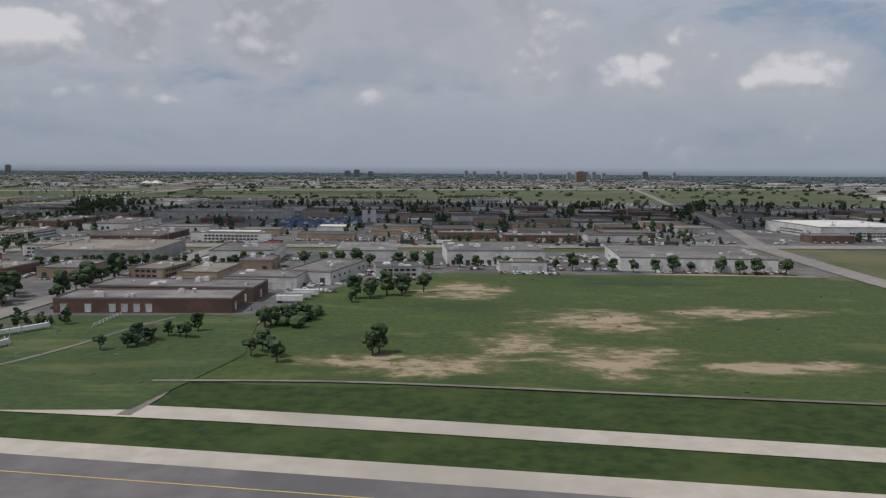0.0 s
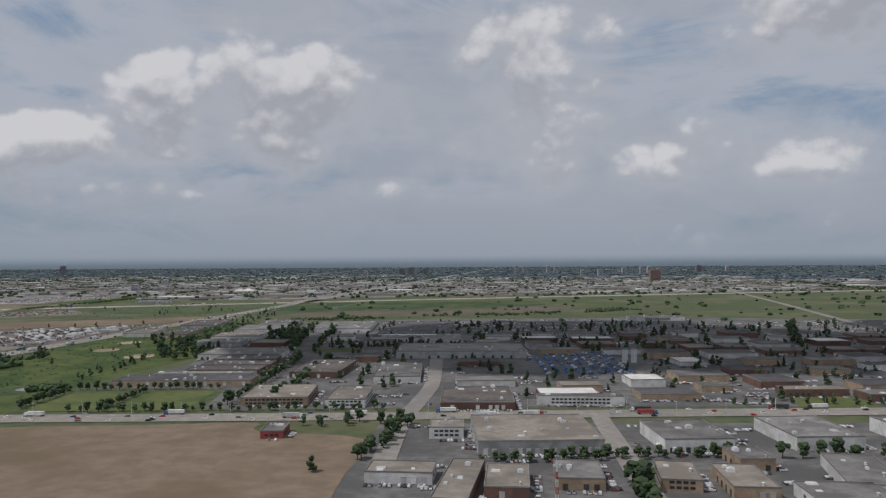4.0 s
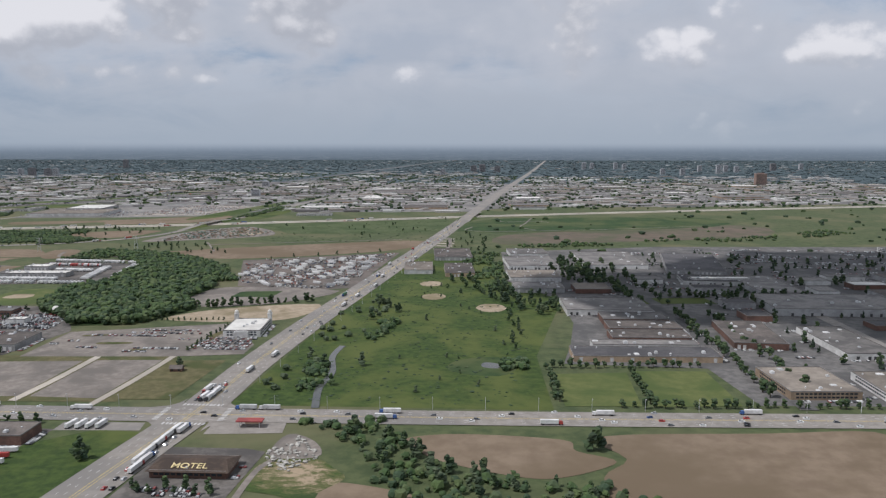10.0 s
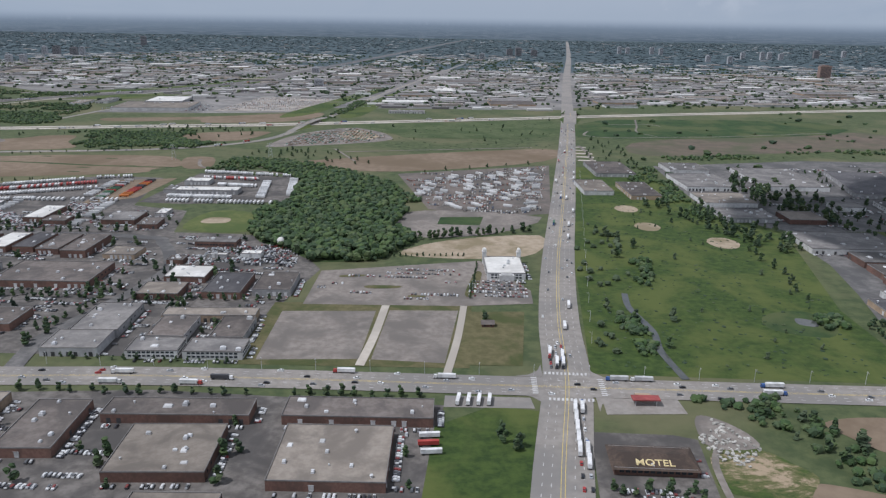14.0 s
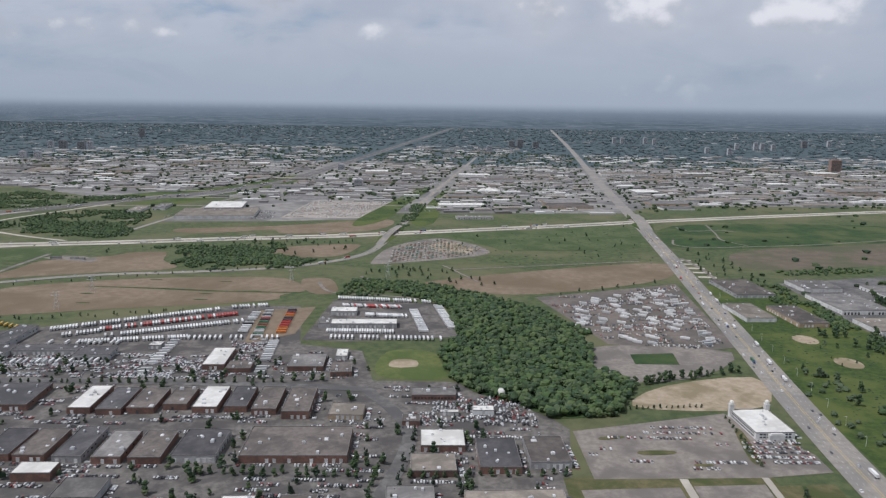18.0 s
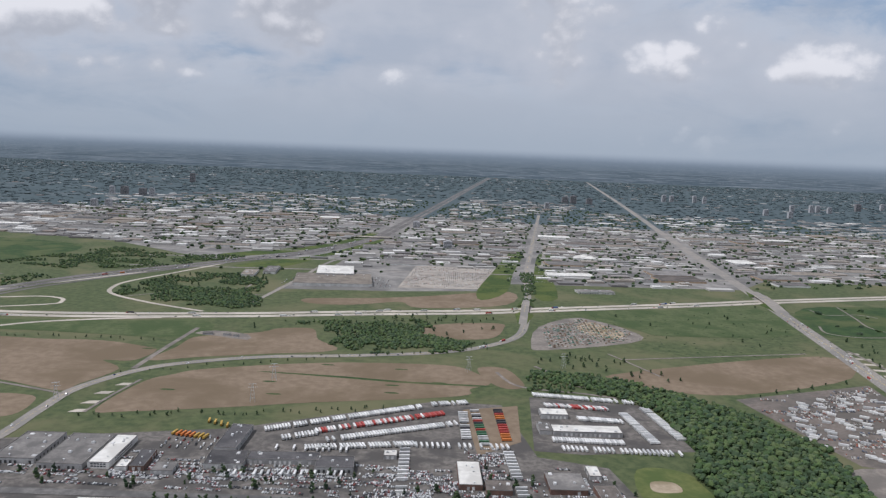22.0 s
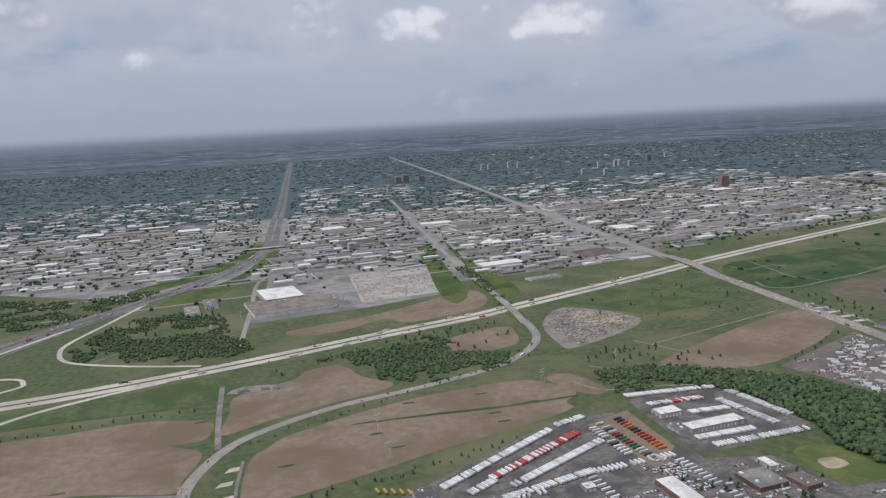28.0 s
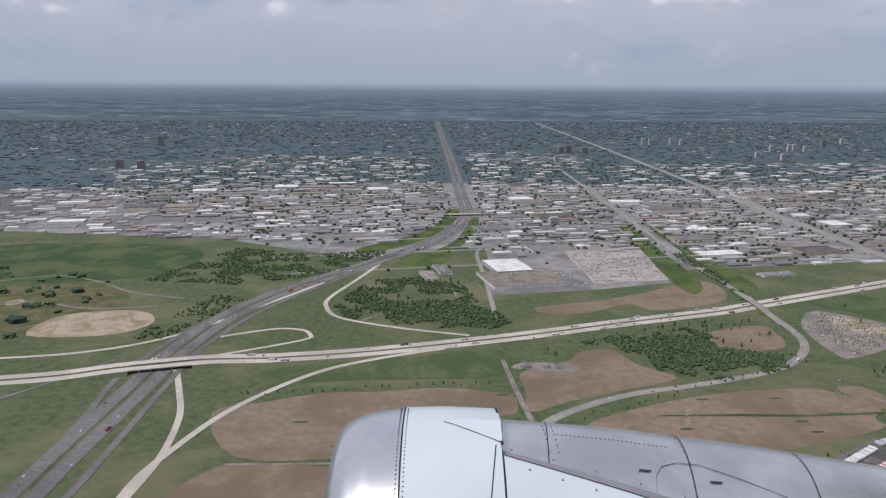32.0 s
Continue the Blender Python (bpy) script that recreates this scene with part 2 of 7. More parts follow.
ROAD = material("road_asphalt", (0.225, 0.203, 0.178), (0.300, 0.274, 0.244), 0.3, 0.9, 0.02, (0.205, 0.192, 0.176))
WORN = material("worn_yard_paving", (0.098, 0.088, 0.079), (0.182, 0.165, 0.148), 0.3, 0.93, 0.05, (0.078, 0.072, 0.067))
BROWN_LOT = material("brown_gravel_lot", (0.135, 0.112, 0.096), (0.190, 0.162, 0.142), 0.35, 0.95, 0.04, (0.110, 0.098, 0.086))
PALE_LOT = material("pale_lot_paving", (0.310, 0.275, 0.235), (0.400, 0.360, 0.312), 0.3, 0.93, 0.03, (0.260, 0.232, 0.200))
DARK_ROAD = material("dark_asphalt", (0.140, 0.132, 0.128), (0.185, 0.175, 0.168), 0.2, 0.9, 0.03, (0.118, 0.112, 0.110))
CONCRETE = material("concrete_road", (0.430, 0.382, 0.318), (0.510, 0.460, 0.392), 0.3, 0.9, 0.02, (0.365, 0.328, 0.278))
PAINT = material("road_paint", (0.46, 0.45, 0.43), (0.58, 0.57, 0.55), 0.6, 0.8)
YELLOW = material("yellow_paint", (0.55, 0.42, 0.12), (0.62, 0.48, 0.16), 0.6, 0.8)
EXPRESS_ROAD = material("expressway_asphalt", (0.130, 0.120, 0.112), (0.175, 0.163, 0.152), 0.25, 0.9, 0.02, (0.105, 0.098, 0.093))
WATER = material("creek_water", (0.060, 0.065, 0.062), (0.085, 0.088, 0.080), 0.2, 0.12)
ROOFS = {
    "g": material("grey_gravel_roof", (0.165, 0.154, 0.143), (0.225, 0.211, 0.197), 0.5, 0.92, 0.09, (0.125, 0.118, 0.112), vary=0.25),
    "d": material("dark_tar_roof", (0.078, 0.074, 0.076), (0.108, 0.103, 0.103), 0.5, 0.9, 0.07, (0.060, 0.058, 0.060), vary=0.2),
    "b": material("brown_gravel_roof", (0.118, 0.100, 0.088), (0.165, 0.143, 0.127), 0.5, 0.92, 0.09, (0.088, 0.077, 0.070), vary=0.25),
    "t": material("tan_gravel_roof", (0.215, 0.184, 0.152), (0.275, 0.240, 0.200), 0.5, 0.92, 0.09, (0.165, 0.143, 0.120), vary=0.15),
    "w": material("white_membrane_roof", (0.62, 0.60, 0.555), (0.71, 0.69, 0.64), 0.4, 0.7, 0.08, (0.52, 0.50, 0.46)),
}
WALLS = {
    "w": material("white_painted_wall", (0.58, 0.57, 0.55), (0.66, 0.65, 0.63), 0.6, 0.8, 0.2, (0.48, 0.47, 0.45), vary=0.12),
    "r": material("brown_brick_wall", (0.150, 0.085, 0.066), (0.200, 0.115, 0.088), 1.2, 0.9, 0.2, (0.120, 0.075, 0.060), vary=0.2),
    "t": material("tan_brick_wall", (0.330, 0.245, 0.165), (0.400, 0.305, 0.215), 1.2, 0.9, 0.2, (0.270, 0.200, 0.140), vary=0.15),
    "g": material("grey_panel_wall", (0.330, 0.325, 0.320), (0.400, 0.395, 0.388), 0.6, 0.8, 0.2, (0.270, 0.265, 0.262), vary=0.2),
    "red": material("red_fascia_wall", (0.270, 0.062, 0.058), (0.340, 0.085, 0.078), 0.8, 0.8, 0.2, (0.210, 0.050, 0.048)),
}
TRIM = material("parapet_metal", (0.185, 0.172, 0.160), (0.240, 0.225, 0.210), 0.8, 0.6, vary=0.25)
UNIT = material("rooftop_metal", (0.50, 0.50, 0.50), (0.60, 0.60, 0.59), 1.0, 0.5, vary=0.2)
GLASS = material("dark_window_glass", (0.030, 0.036, 0.042), (0.045, 0.052, 0.060), 0.5, 0.15)
DOCK = material("dock_door", (0.46, 0.455, 0.44), (0.56, 0.55, 0.54), 0.8, 0.7, vary=0.25)
DARK_STEEL = material("dark_steel", (0.045, 0.045, 0.047), (0.07, 0.07, 0.07), 1.0, 0.6)
SHINGLE = material("brown_shingles", (0.070, 0.050, 0.038), (0.105, 0.076, 0.058), 1.5, 0.9, 0.2, (0.056, 0.042, 0.034))
LETTER = material("cream_letters", (0.62, 0.50, 0.26), (0.68, 0.56, 0.30), 0.8, 0.7)
BARK = material("bark", (0.080, 0.062, 0.045), (0.120, 0.095, 0.070), 1.5, 0.95)
LEAF = island_material("leaves", ((0.030, 0.058, 0.016), (0.019, 0.038, 0.013), (0.050, 0.082, 0.024), (0.026, 0.048, 0.018), (0.036, 0.066, 0.020), (0.022, 0.046, 0.019), (0.058, 0.080, 0.030)), 0.9, 0.1)
WOOD_LEAF = island_material("wood_leaves", ((0.040, 0.078, 0.020), (0.026, 0.052, 0.016), (0.066, 0.106, 0.028), (0.034, 0.064, 0.022), (0.050, 0.088, 0.024), (0.030, 0.060, 0.024), (0.078, 0.110, 0.036), (0.058, 0.086, 0.034)), 0.9, 0.1)
FAR_YARD = material("far_yard_paving", (0.165, 0.156, 0.146), (0.285, 0.268, 0.248), 0.05, 0.93, 0.012, (0.130, 0.126, 0.120))
LEAF_PALE = island_material("pale_leaves", ((0.060, 0.085, 0.040), (0.045, 0.070, 0.030), (0.075, 0.100, 0.050)), 0.9, 0.1)
LEAF_DARK = island_material("conifer_needles", ((0.016, 0.032, 0.016), (0.022, 0.040, 0.018), (0.013, 0.027, 0.013)), 0.9, 0.1)


def streaky_material(name, seed):
    """Meadow of green and yellow-green streaks."""
    m = bpy.data.materials.new(name)
    m.use_nodes = True
    t = m.node_tree
    bsdf = t.nodes["Principled BSDF"]
    bsdf.inputs["Roughness"].default_value = 0.95
    geo = t.nodes.new("ShaderNodeNewGeometry")
    st = t.nodes.new("ShaderNodeMapping")
    st.inputs["Scale"].default_value, st.inputs["Location"].default_value = (0.35, 1.0, 1.0), (seed, seed * 3, 0)
    st.inputs["Rotation"].default_value = (0, 0, 0.25)
    t.links.new(geo.outputs["Position"], st.inputs[0])
    streak = noise_node(t, st.outputs[0], 0.11, 8, 0.66, 0.5)
    broad = noise_node(t, geo.outputs["Position"], 0.035, 5, 0.6, 0.3)
    grain = noise_node(t, geo.outputs["Position"], 0.7, 6, 0.7)
    col = mix_node(t, ramp_node(t, grain, (0.3, 0.7)), (0.024, 0.050, 0.010), (0.050, 0.086, 0.018))
    col = mix_node(t, ramp_node(t, streak, (0.47, 0.66)), col, (0.098, 0.118, 0.034))
    col = mix_node(t, math_node(t, "MULTIPLY", ramp_node(t, broad, (0.52, 0.72)), 0.5), col, (0.032, 0.052, 0.015))
    t.links.new(col, bsdf.inputs["Base Color"])
    return m


def hill_material(name, spots, seed):
    """Meadow worn through to bare sand round several middles (x, y, half-widths), in streaks."""
    m = bpy.data.materials.new(name)
    m.use_nodes = True
    t = m.node_tree
    bsdf = t.nodes["Principled BSDF"]
    bsdf.inputs["Roughness"].default_value = 0.95
    geo = t.nodes.new("ShaderNodeNewGeometry")
    sep = t.nodes.new("ShaderNodeSeparateXYZ")
    t.links.new(geo.outputs["Position"], sep.inputs[0])
    near = None
    for cx, cy, rx, ry in spots:
        u = math_node(t, "MULTIPLY_ADD", sep.outputs[0], 1 / rx, -cx / rx)
        v = math_node(t, "MULTIPLY_ADD", sep.outputs[1], 1 / ry, -cy / ry)
        q = math_node(t, "MULTIPLY_ADD", v, v, math_node(t, "MULTIPLY", u, u))
        near = q if near is None else math_node(t, "MINIMUM", near, q)
    st = t.nodes.new("ShaderNodeMapping")
    st.inputs["Scale"].default_value, st.inputs["Location"].default_value = (0.55, 1.0, 1.0), (seed, seed, 0)
    t.links.new(geo.outputs["Position"], st.inputs[0])
    streak = noise_node(t, st.outputs[0], 0.12, 9, 0.70, 0.5)
    broad = noise_node(t, st.outputs[0], 0.03, 4, 0.6, 0.4)
    grain = noise_node(t, geo.outputs["Position"], 0.8, 6, 0.7)
    crumb = noise_node(t, st.outputs[0], 0.45, 7, 0.75, 0.6)
    worn = math_node(t, "MULTIPLY_ADD", math_node(t, "SUBTRACT", crumb, 0.5), 0.55, math_node(t, "MULTIPLY_ADD", math_node(t, "MINIMUM", near, 2.6), -0.13, streak))
    grass = mix_node(t, ramp_node(t, grain, (0.3, 0.7)), (0.028, 0.052, 0.008), (0.060, 0.092, 0.014))
    grass = mix_node(t, ramp_node(t, broad, (0.50, 0.66)), grass, (0.022, 0.044, 0.010))
    grass = mix_node(t, math_node(t, "MULTIPLY", ramp_node(t, streak, (0.52, 0.68)), 0.7), grass, (0.105, 0.122, 0.030))
    grass = mix_node(t, math_node(t, "MULTIPLY", ramp_node(t, worn, (0.28, 0.44)), 0.7), grass, (0.135, 0.122, 0.050))
    sand = mix_node(t, grain, (0.270, 0.200, 0.125), (0.400, 0.315, 0.215))
    t.links.new(mix_node(t, ramp_node(t, worn, (0.40, 0.54)), grass, sand), bsdf.inputs["Base Color"])
    return m


# ---- mesh helpers ----
class Shape:
    """Collects faces for one mesh."""

    def __init__(self):
        self.v, self.f = [], []

    def face(self, *pts):
        n = len(self.v)
        self.v += [tuple(p) for p in pts]
        self.f.append(tuple(range(n, n + len(pts))))
        return self

    def box(self, x0, x1, y0, y1, z0, z1, taper=0.0, floor=True):
        n, k = len(self.v), taper
        self.v += [(x0, y0, z0), (x1, y0, z0), (x1, y1, z0), (x0, y1, z0), (x0 + k, y0 + k, z1), (x1 - k, y0 + k, z1), (x1 - k, y1 - k, z1), (x0 + k, y1 - k, z1)]
        q = [(4, 5, 6, 7), (0, 1, 5, 4), (1, 2, 6, 5), (2, 3, 7, 6), (3, 0, 4, 7)]
        if floor:
            q.append((3, 2, 1, 0))
        self.f += [tuple(n + i for i in c) for c in q]
        return self

    def turned_box(self, x, y, w, d, z0, z1, deg, taper=0.0):
        n = len(self.v)
        self.box(-w / 2, w / 2, -d / 2, d / 2, z0, z1, taper, False)
        c, s = math.cos(radians(deg)), math.sin(radians(deg))
        for i in range(n, len(self.v)):
            a, b, z = self.v[i]
            self.v[i] = (x + a * c - b * s, y + a * s + b * c, z)
        return self

    def tube(self, x, y, z0, z1, r0, r1, sides=8):
        n = len(self.v)
        for z, r in ((z0, r0), (z1, r1)):
            self.v += [(x + r * math.cos(2 * math.pi * i / sides), y + r * math.sin(2 * math.pi * i / sides), z) for i in range(sides)]
        for i in range(sides):
            j = (i + 1) % sides
            self.f.append((n + i, n + j, n + sides + j, n + sides + i))
        self.f.append(tuple(n + sides + i for i in range(sides)))
        return self

    def lump(self, x, y, z, r, rz, rng, rings=3, sides=6, rough=0.3):
        """An uneven clump of foliage."""
        n = len(self.v)
        self.v.append((x, y, z - rz * 0.8))
        for k in range(rings):
            a = math.pi * (k + 1) / (rings + 1) - math.pi / 2
            for i in range(sides):
                b = 2 * math.pi * (i + 0.5 * (k % 2)) / sides
                q = 1 + rng.uniform(-rough, rough)
                self.v.append((x + r * q * math.cos(a) * math.cos(b), y + r * q * math.cos(a) * math.sin(b), z + rz * q * math.sin(a)))
        self.v.append((x, y, z + rz * rng.uniform(0.85, 1.2)))
        top = len(self.v) - 1
        for i in range(sides):
            j = (i + 1) % sides
            self.f.append((n, n + 1 + j, n + 1 + i))
            for k in range(rings - 1):
                a, b = n + 1 + k * sides, n + 1 + (k + 1) * sides
                self.f.append((a + i, a + j, b + j, b + i))
            self.f.append((n + 1 + (rings - 1) * sides + i, n + 1 + (rings - 1) * sides + j, top))
        return self

    def mesh(self, name, mat):
        me = bpy.data.meshes.new(name)
        me.from_pydata(self.v, [], self.f)
        me.materials.append(mat)
        me.update()
        return me


def part(name, shape, mat, parent, label="", at=None):
    me = shape.mesh(name, mat) if isinstance(shape, Shape) else shape
    ob = new(name, me)
    ob.parent = parent
    if at is not None:
        ob.matrix_basis = at
    if label:
        ob["label"] = label
    return ob


def inside(x, y, poly):
    hit, n = False, len(poly)
    for i in range(n):
        (x0, y0), (x1, y1) = poly[i], poly[i - 1]
        if (y0 > y) != (y1 > y) and x < (x1 - x0) * (y - y0) / (y1 - y0) + x0:
            hit = not hit
    return hit


def smooth(pts, steps=8, closed=False):
    """A Catmull-Rom curve through the points."""
    out, n = [], len(pts)
    for i in range(n if closed else n - 1):
        if closed:
            p = [pts[(i + k) % n] for k in (-1, 0, 1, 2)]
        else:
            p = [pts[max(i - 1, 0)], pts[i], pts[i + 1], pts[min(i + 2, n - 1)]]
        for s in range(steps):
            u = s / steps
            out.append(tuple(0.5 * (2 * b + (c - a) * u + (2 * a - 5 * b + 4 * c - d) * u * u + (3 * b - a - 3 * c + d) * u ** 3) for a, b, c, d in zip(*p)))
    if not closed:
        out.append(tuple(pts[-1]))
    return out


def offset(pts, d):
    """The line moved d metres to its left."""
    out = []
    for i, p in enumerate(pts):
        a, b = pts[max(i - 1, 0)], pts[min(i + 1, len(pts) - 1)]
        dx, dy = b[0] - a[0], b[1] - a[1]
        k = math.hypot(dx, dy) or 1
        out.append((p[0] - dy / k * d, p[1] + dx / k * d, *p[2:]))
    return out


def ribbon(shape, pts, width, z, thick=0.0):
    l, r = offset(pts, width / 2), offset(pts, -width / 2)
    for i in range(len(pts) - 1):
        za, zb = z + (pts[i][2] if len(pts[i]) > 2 else 0), z + (pts[i + 1][2] if len(pts[i + 1]) > 2 else 0)
        q = ((*r[i][:2], za), (*r[i + 1][:2], zb), (*l[i + 1][:2], zb), (*l[i][:2], za))
        shape.face(*q)
        if thick:
            for a, b in ((q[1], q[0]), (q[3], q[2])):
                shape.face(a, b, (b[0], b[1], b[2] - thick), (a[0], a[1], a[2] - thick))
    return shape


def dashes(shape, pts, z, width=0.12, on=1.4, gap=3.0):
    """A broken line along the road."""
    left, draw = on, True
    for a, b in zip(pts, pts[1:]):
        d = math.hypot(b[0] - a[0], b[1] - a[1])
        s = 0.0
        while s < d:
            e = min(d, s + left)
            if draw:
                p = [tuple(u + (v - u) * k / d for u, v in zip(a, b)) for k in (s, e)]
                ribbon(shape, p, width, z)
            left -= e - s
            s = e
            if left <= 1e-6:
                draw = not draw
                left = on if draw else gap
    return shape


LAYERS = []


def patch(name, pts, mat, z, label, round_steps=0, category="ground"):
    """A sheet of ground of one cover, a little proud of what lies under it."""
    line = smooth(pts, round_steps, True) if round_steps else pts
    LAYERS.append(name)
    z += 0.0007 * len(LAYERS)
    ob = new(name, Shape().face(*[(p[0], p[1], z) for p in line]).mesh(name, mat))
    return tagged(ob, label, category, kind="structure")


# ---- ground ----
g = Shape()
XS = [-9000, -4000, -1500, -700, 0, 700, 2000, 8000]
YS = [-1500, 0, 300, 700, 1300, 2600, 6000]
for x0, x1 in zip(XS, XS[1:]):
    for y0, y1 in zip(YS, YS[1:]):
        g.face((x0, y0, 0), (x1, y0, 0), (x1, y1, 0), (x0, y1, 0))
tagged(new("ground", g.mesh("ground", GRASS)), "green grassland reaching out to the horizon", "ground", kind="structure")

# airfield side
AIRFIELD_ROAD = [(-200, 110), (-52, 87.5), (-23, 84.1), (0, 80.7), (44, 73.5), (300, 36)]
TAXI = [(-200, 92), (-43, 66), (39, 54), (300, 15)]


def road(name, pts, width, mat, z, label, category="road", smooth_steps=0, thick=0.0):
    line = smooth(pts, smooth_steps) if smooth_steps else pts
    LAYERS.append(name)
    z += 0.06 + 0.0007 * len(LAYERS)
    ob = new(name, ribbon(Shape(), line, width, z, thick).mesh(name, mat))
    return tagged(ob, label, category, kind="structure"), line


def marks(name, parent, line, z, shifts, mat=None, width=0.13, on=1.4, gap=3.0, solid=False):
    s = Shape()
    z += 0.06 + 0.0007 * len(LAYERS)
    for d in shifts:
        if solid:
            ribbon(s, offset(line, d), width, z)
        else:
            dashes(s, offset(line, d), z, width, on, gap)
    return part(name, s, mat or PAINT, parent)


patch("airfield_grass", [(-200, 60), (-43, 40), (300, -20), (300, 62), (120, 84), (30, 94.5), (-11, 99), (-36, 99), (-52, 96), (-200, 112)], AIR_GRASS, 0.02, "dark green mown grass of the airfield")
r, _ = road("road_perimeter", AIRFIELD_ROAD, 4.3, CONCRETE, 0.05, "pale concrete airfield road in the grass")
r, _ = road("taxiway_shoulder", TAXI, 20.0, CONCRETE, 0.04, "pale paved shoulder of the taxiway", "taxiway")
r, l = road("taxiway", [(-200, 88.8), (-43, 63.8), (39, 51.3), (300, 11.8)], 16.5, DARK_ROAD, 0.06, "dark grey asphalt taxiway with a yellow line", "taxiway")
marks("taxi_line", r, l, 0.08, (4.3,), YELLOW, 0.16, solid=True)
patch("hill_meadow", [(-33, 100), (20, 95), (120, 82), (240, 60), (260, 190), (112, 196), (104, 207), (49, 210), (4, 212), (-20, 190), (-32, 165), (-31, 135)], hill_material("hill_grass", [(29, 141, 15, 11), (16, 121, 10, 8), (25, 110, 13, 9), (46, 108, 24, 3.5), (5, 176, 10, 12), (58, 150, 16, 6), (-3, 108, 14, 6)], 1.0), 0.03, "lush green meadow with bare sandy spots", 5)
patch("sand_streak", [(60, 206), (100, 203), (100, 205), (60, 208)], SAND, 0.06, "streak of bare sand along the meadow", 3)
road("street", [(-36, 84), (-35, 93), (-37, 97), (-39, 102), (-37, 115), (-33.5, 139), (-31, 145)], 1.7, GRAVEL, 0.06, "grey gravel track through the grass", "track", 6)

# paved land of the industrial streets
patch("paved_yard", [(-165, 141), (-88, 141), (-30, 145), (-30, 168), (-14, 206), (112, 204), (125, 262), (-150, 262), (-150, 240), (-152, 205), (-157, 160)], ASPHALT, 0.03, "grey asphalt of loading yards and car parks", 0, "yard")
patch("paved_district", [(-215, 284), (-80, 288), (140, 292), (420, 300), (420, 640), (60, 700), (-160, 690), (-290, 650), (-290, 480), (-256, 460), (-263, 440), (-262, 400), (-268, 360), (-274, 330), (-220, 326)], ASPHALT, 0.03, "grey asphalt of an industrial district", 0, "yard")
patch("paved_district", [(-800, 272), (-500, 278), (-500, 330), (-494, 372), (-520, 420), (-545, 425), (-580, 425), (-590, 470), (-625, 480), (-640, 560), (-680, 562), (-790, 500), (-905, 470), (-905, 440), (-880, 300)], WORN, 0.03, "grey asphalt of an industrial district", 0, "yard")
patch("paved_district", [(-900, 120), (-440, 120), (-434, 252), (-520, 255), (-620, 244), (-900, 232)], WORN, 0.03, "grey asphalt of an industrial district", 0, "yard")
patch("paved_district", [(-1010, 1110), (-830, 1160), (-845, 1000), (-870, 915), (-740, 930), (-620, 960), (-610, 1010), (-320, 1040), (-260, 1120), (-100, 1130), (500, 1260), (600, 1850), (-300, 1800), (-800, 1900), (-1500, 1850), (-1600, 1350), (-1200, 1250)], FAR_YARD, 0.03, "grey asphalt of a wide industrial district", 0, "yard")
patch("green_verge", [(-440, 120), (-412, 120), (-404, 250), (-420, 253), (-436, 240)], MEADOW, 0.05, "green grass strip beside the crossing road", 0)

patch("park_meadow", [(-389, 276), (-283, 276), (-284, 340), (-262, 455), (-292, 520), (-300, 620), (-352, 640), (-375, 470)], MEADOW, 0.035, "lush green park meadow with a creek", 0)
patch("park_reeds", [(-318, 318), (-300, 312), (-292, 326), (-300, 338), (-316, 332)], DARK_MEADOW, 0.05, "darker reeds round a small pond", 4)
patch("park_pond", [(-306, 324), (-300, 322), (-299, 328), (-305, 330)], WATER, 0.07, "small still pond in the park", 4, "pond")
patch("corner_lot", [(-434, 251), (-408, 252), (-409, 258.5), (-434, 258)], ROAD, 0.06, "pale paved corner lot with buses", 0, "lot")
for sx, sy in ((-1, 1), (1, 1), (-1, -1), (1, -1)):
    patch("road_corner", [(-397 + sx * 7.3, 266.5 + sy * 6), (-397 + sx * 16, 266.5 + sy * 6), (-397 + sx * 11.5, 266.5 + sy * 7.4), (-397 + sx * 8.6, 266.5 + sy * 10.5), (-397 + sx * 7.3, 266.5 + sy * 15)], ROAD, 0.1, "rounded paved corner of the crossing", 0, "road")
for bx, by in ((-1015, 583), (-975, 572), (-783, 561), (-792, 586), (-710, 574), (-711, 590), (-708, 628), (-761, 631), (-850, 560), (-680, 600), (-1040, 620), (-900, 652)):
    patch("field_tuft_bed", [(bx + 5 * math.cos(a), by + 1.5 * math.sin(a)) for a in (0, 1.05, 2.1, 3.14, 4.19, 5.24)], DARK_MEADOW, 0.08, "dark tuft of weeds in the ploughed field", 3)
patch("grass_strip", [(-800, 608), (-745, 605), (-706, 600), (-650, 599), (-650, 596), (-706, 596.5), (-745, 601), (-800, 606)], DARK_MEADOW, 0.08, "dark strip of grass across the field", 2)

# ploughed fields and bare lots
patch("ploughed_field", [(-1100, 640), (-1067, 655), (-1029, 667), (-987, 666), (-944, 669), (-906, 658), (-892, 647), (-898, 619), (-918, 617), (-898, 598), (-908, 562), (-913, 548), (-963, 565), (-1011, 567), (-1075, 575)], SOIL, 0.06, "brown ploughed field beside the motorway", 4, "field")
patch("ploughed_field", [(-1085, 563), (-1007, 555), (-970, 551), (-961, 505), (-975, 490), (-1040, 470), (-1115, 480)], SOIL, 0.06, "brown ploughed field below the lane", 4, "field")
patch("ploughed_field", [(-952, 535), (-923, 537), (-915, 520), (-916, 504), (-928, 498), (-947, 501)], SOIL, 0.06, "small brown ploughed field", 4, "field")
patch("ploughed_field", [(-887, 622), (-882, 660), (-879, 692), (-855, 705), (-832, 719), (-820, 735), (-793, 738), (-782, 703), (-762, 672), (-816, 651), (-858, 635)], SOIL, 0.06, "brown ploughed field between road and motorway", 4, "field")
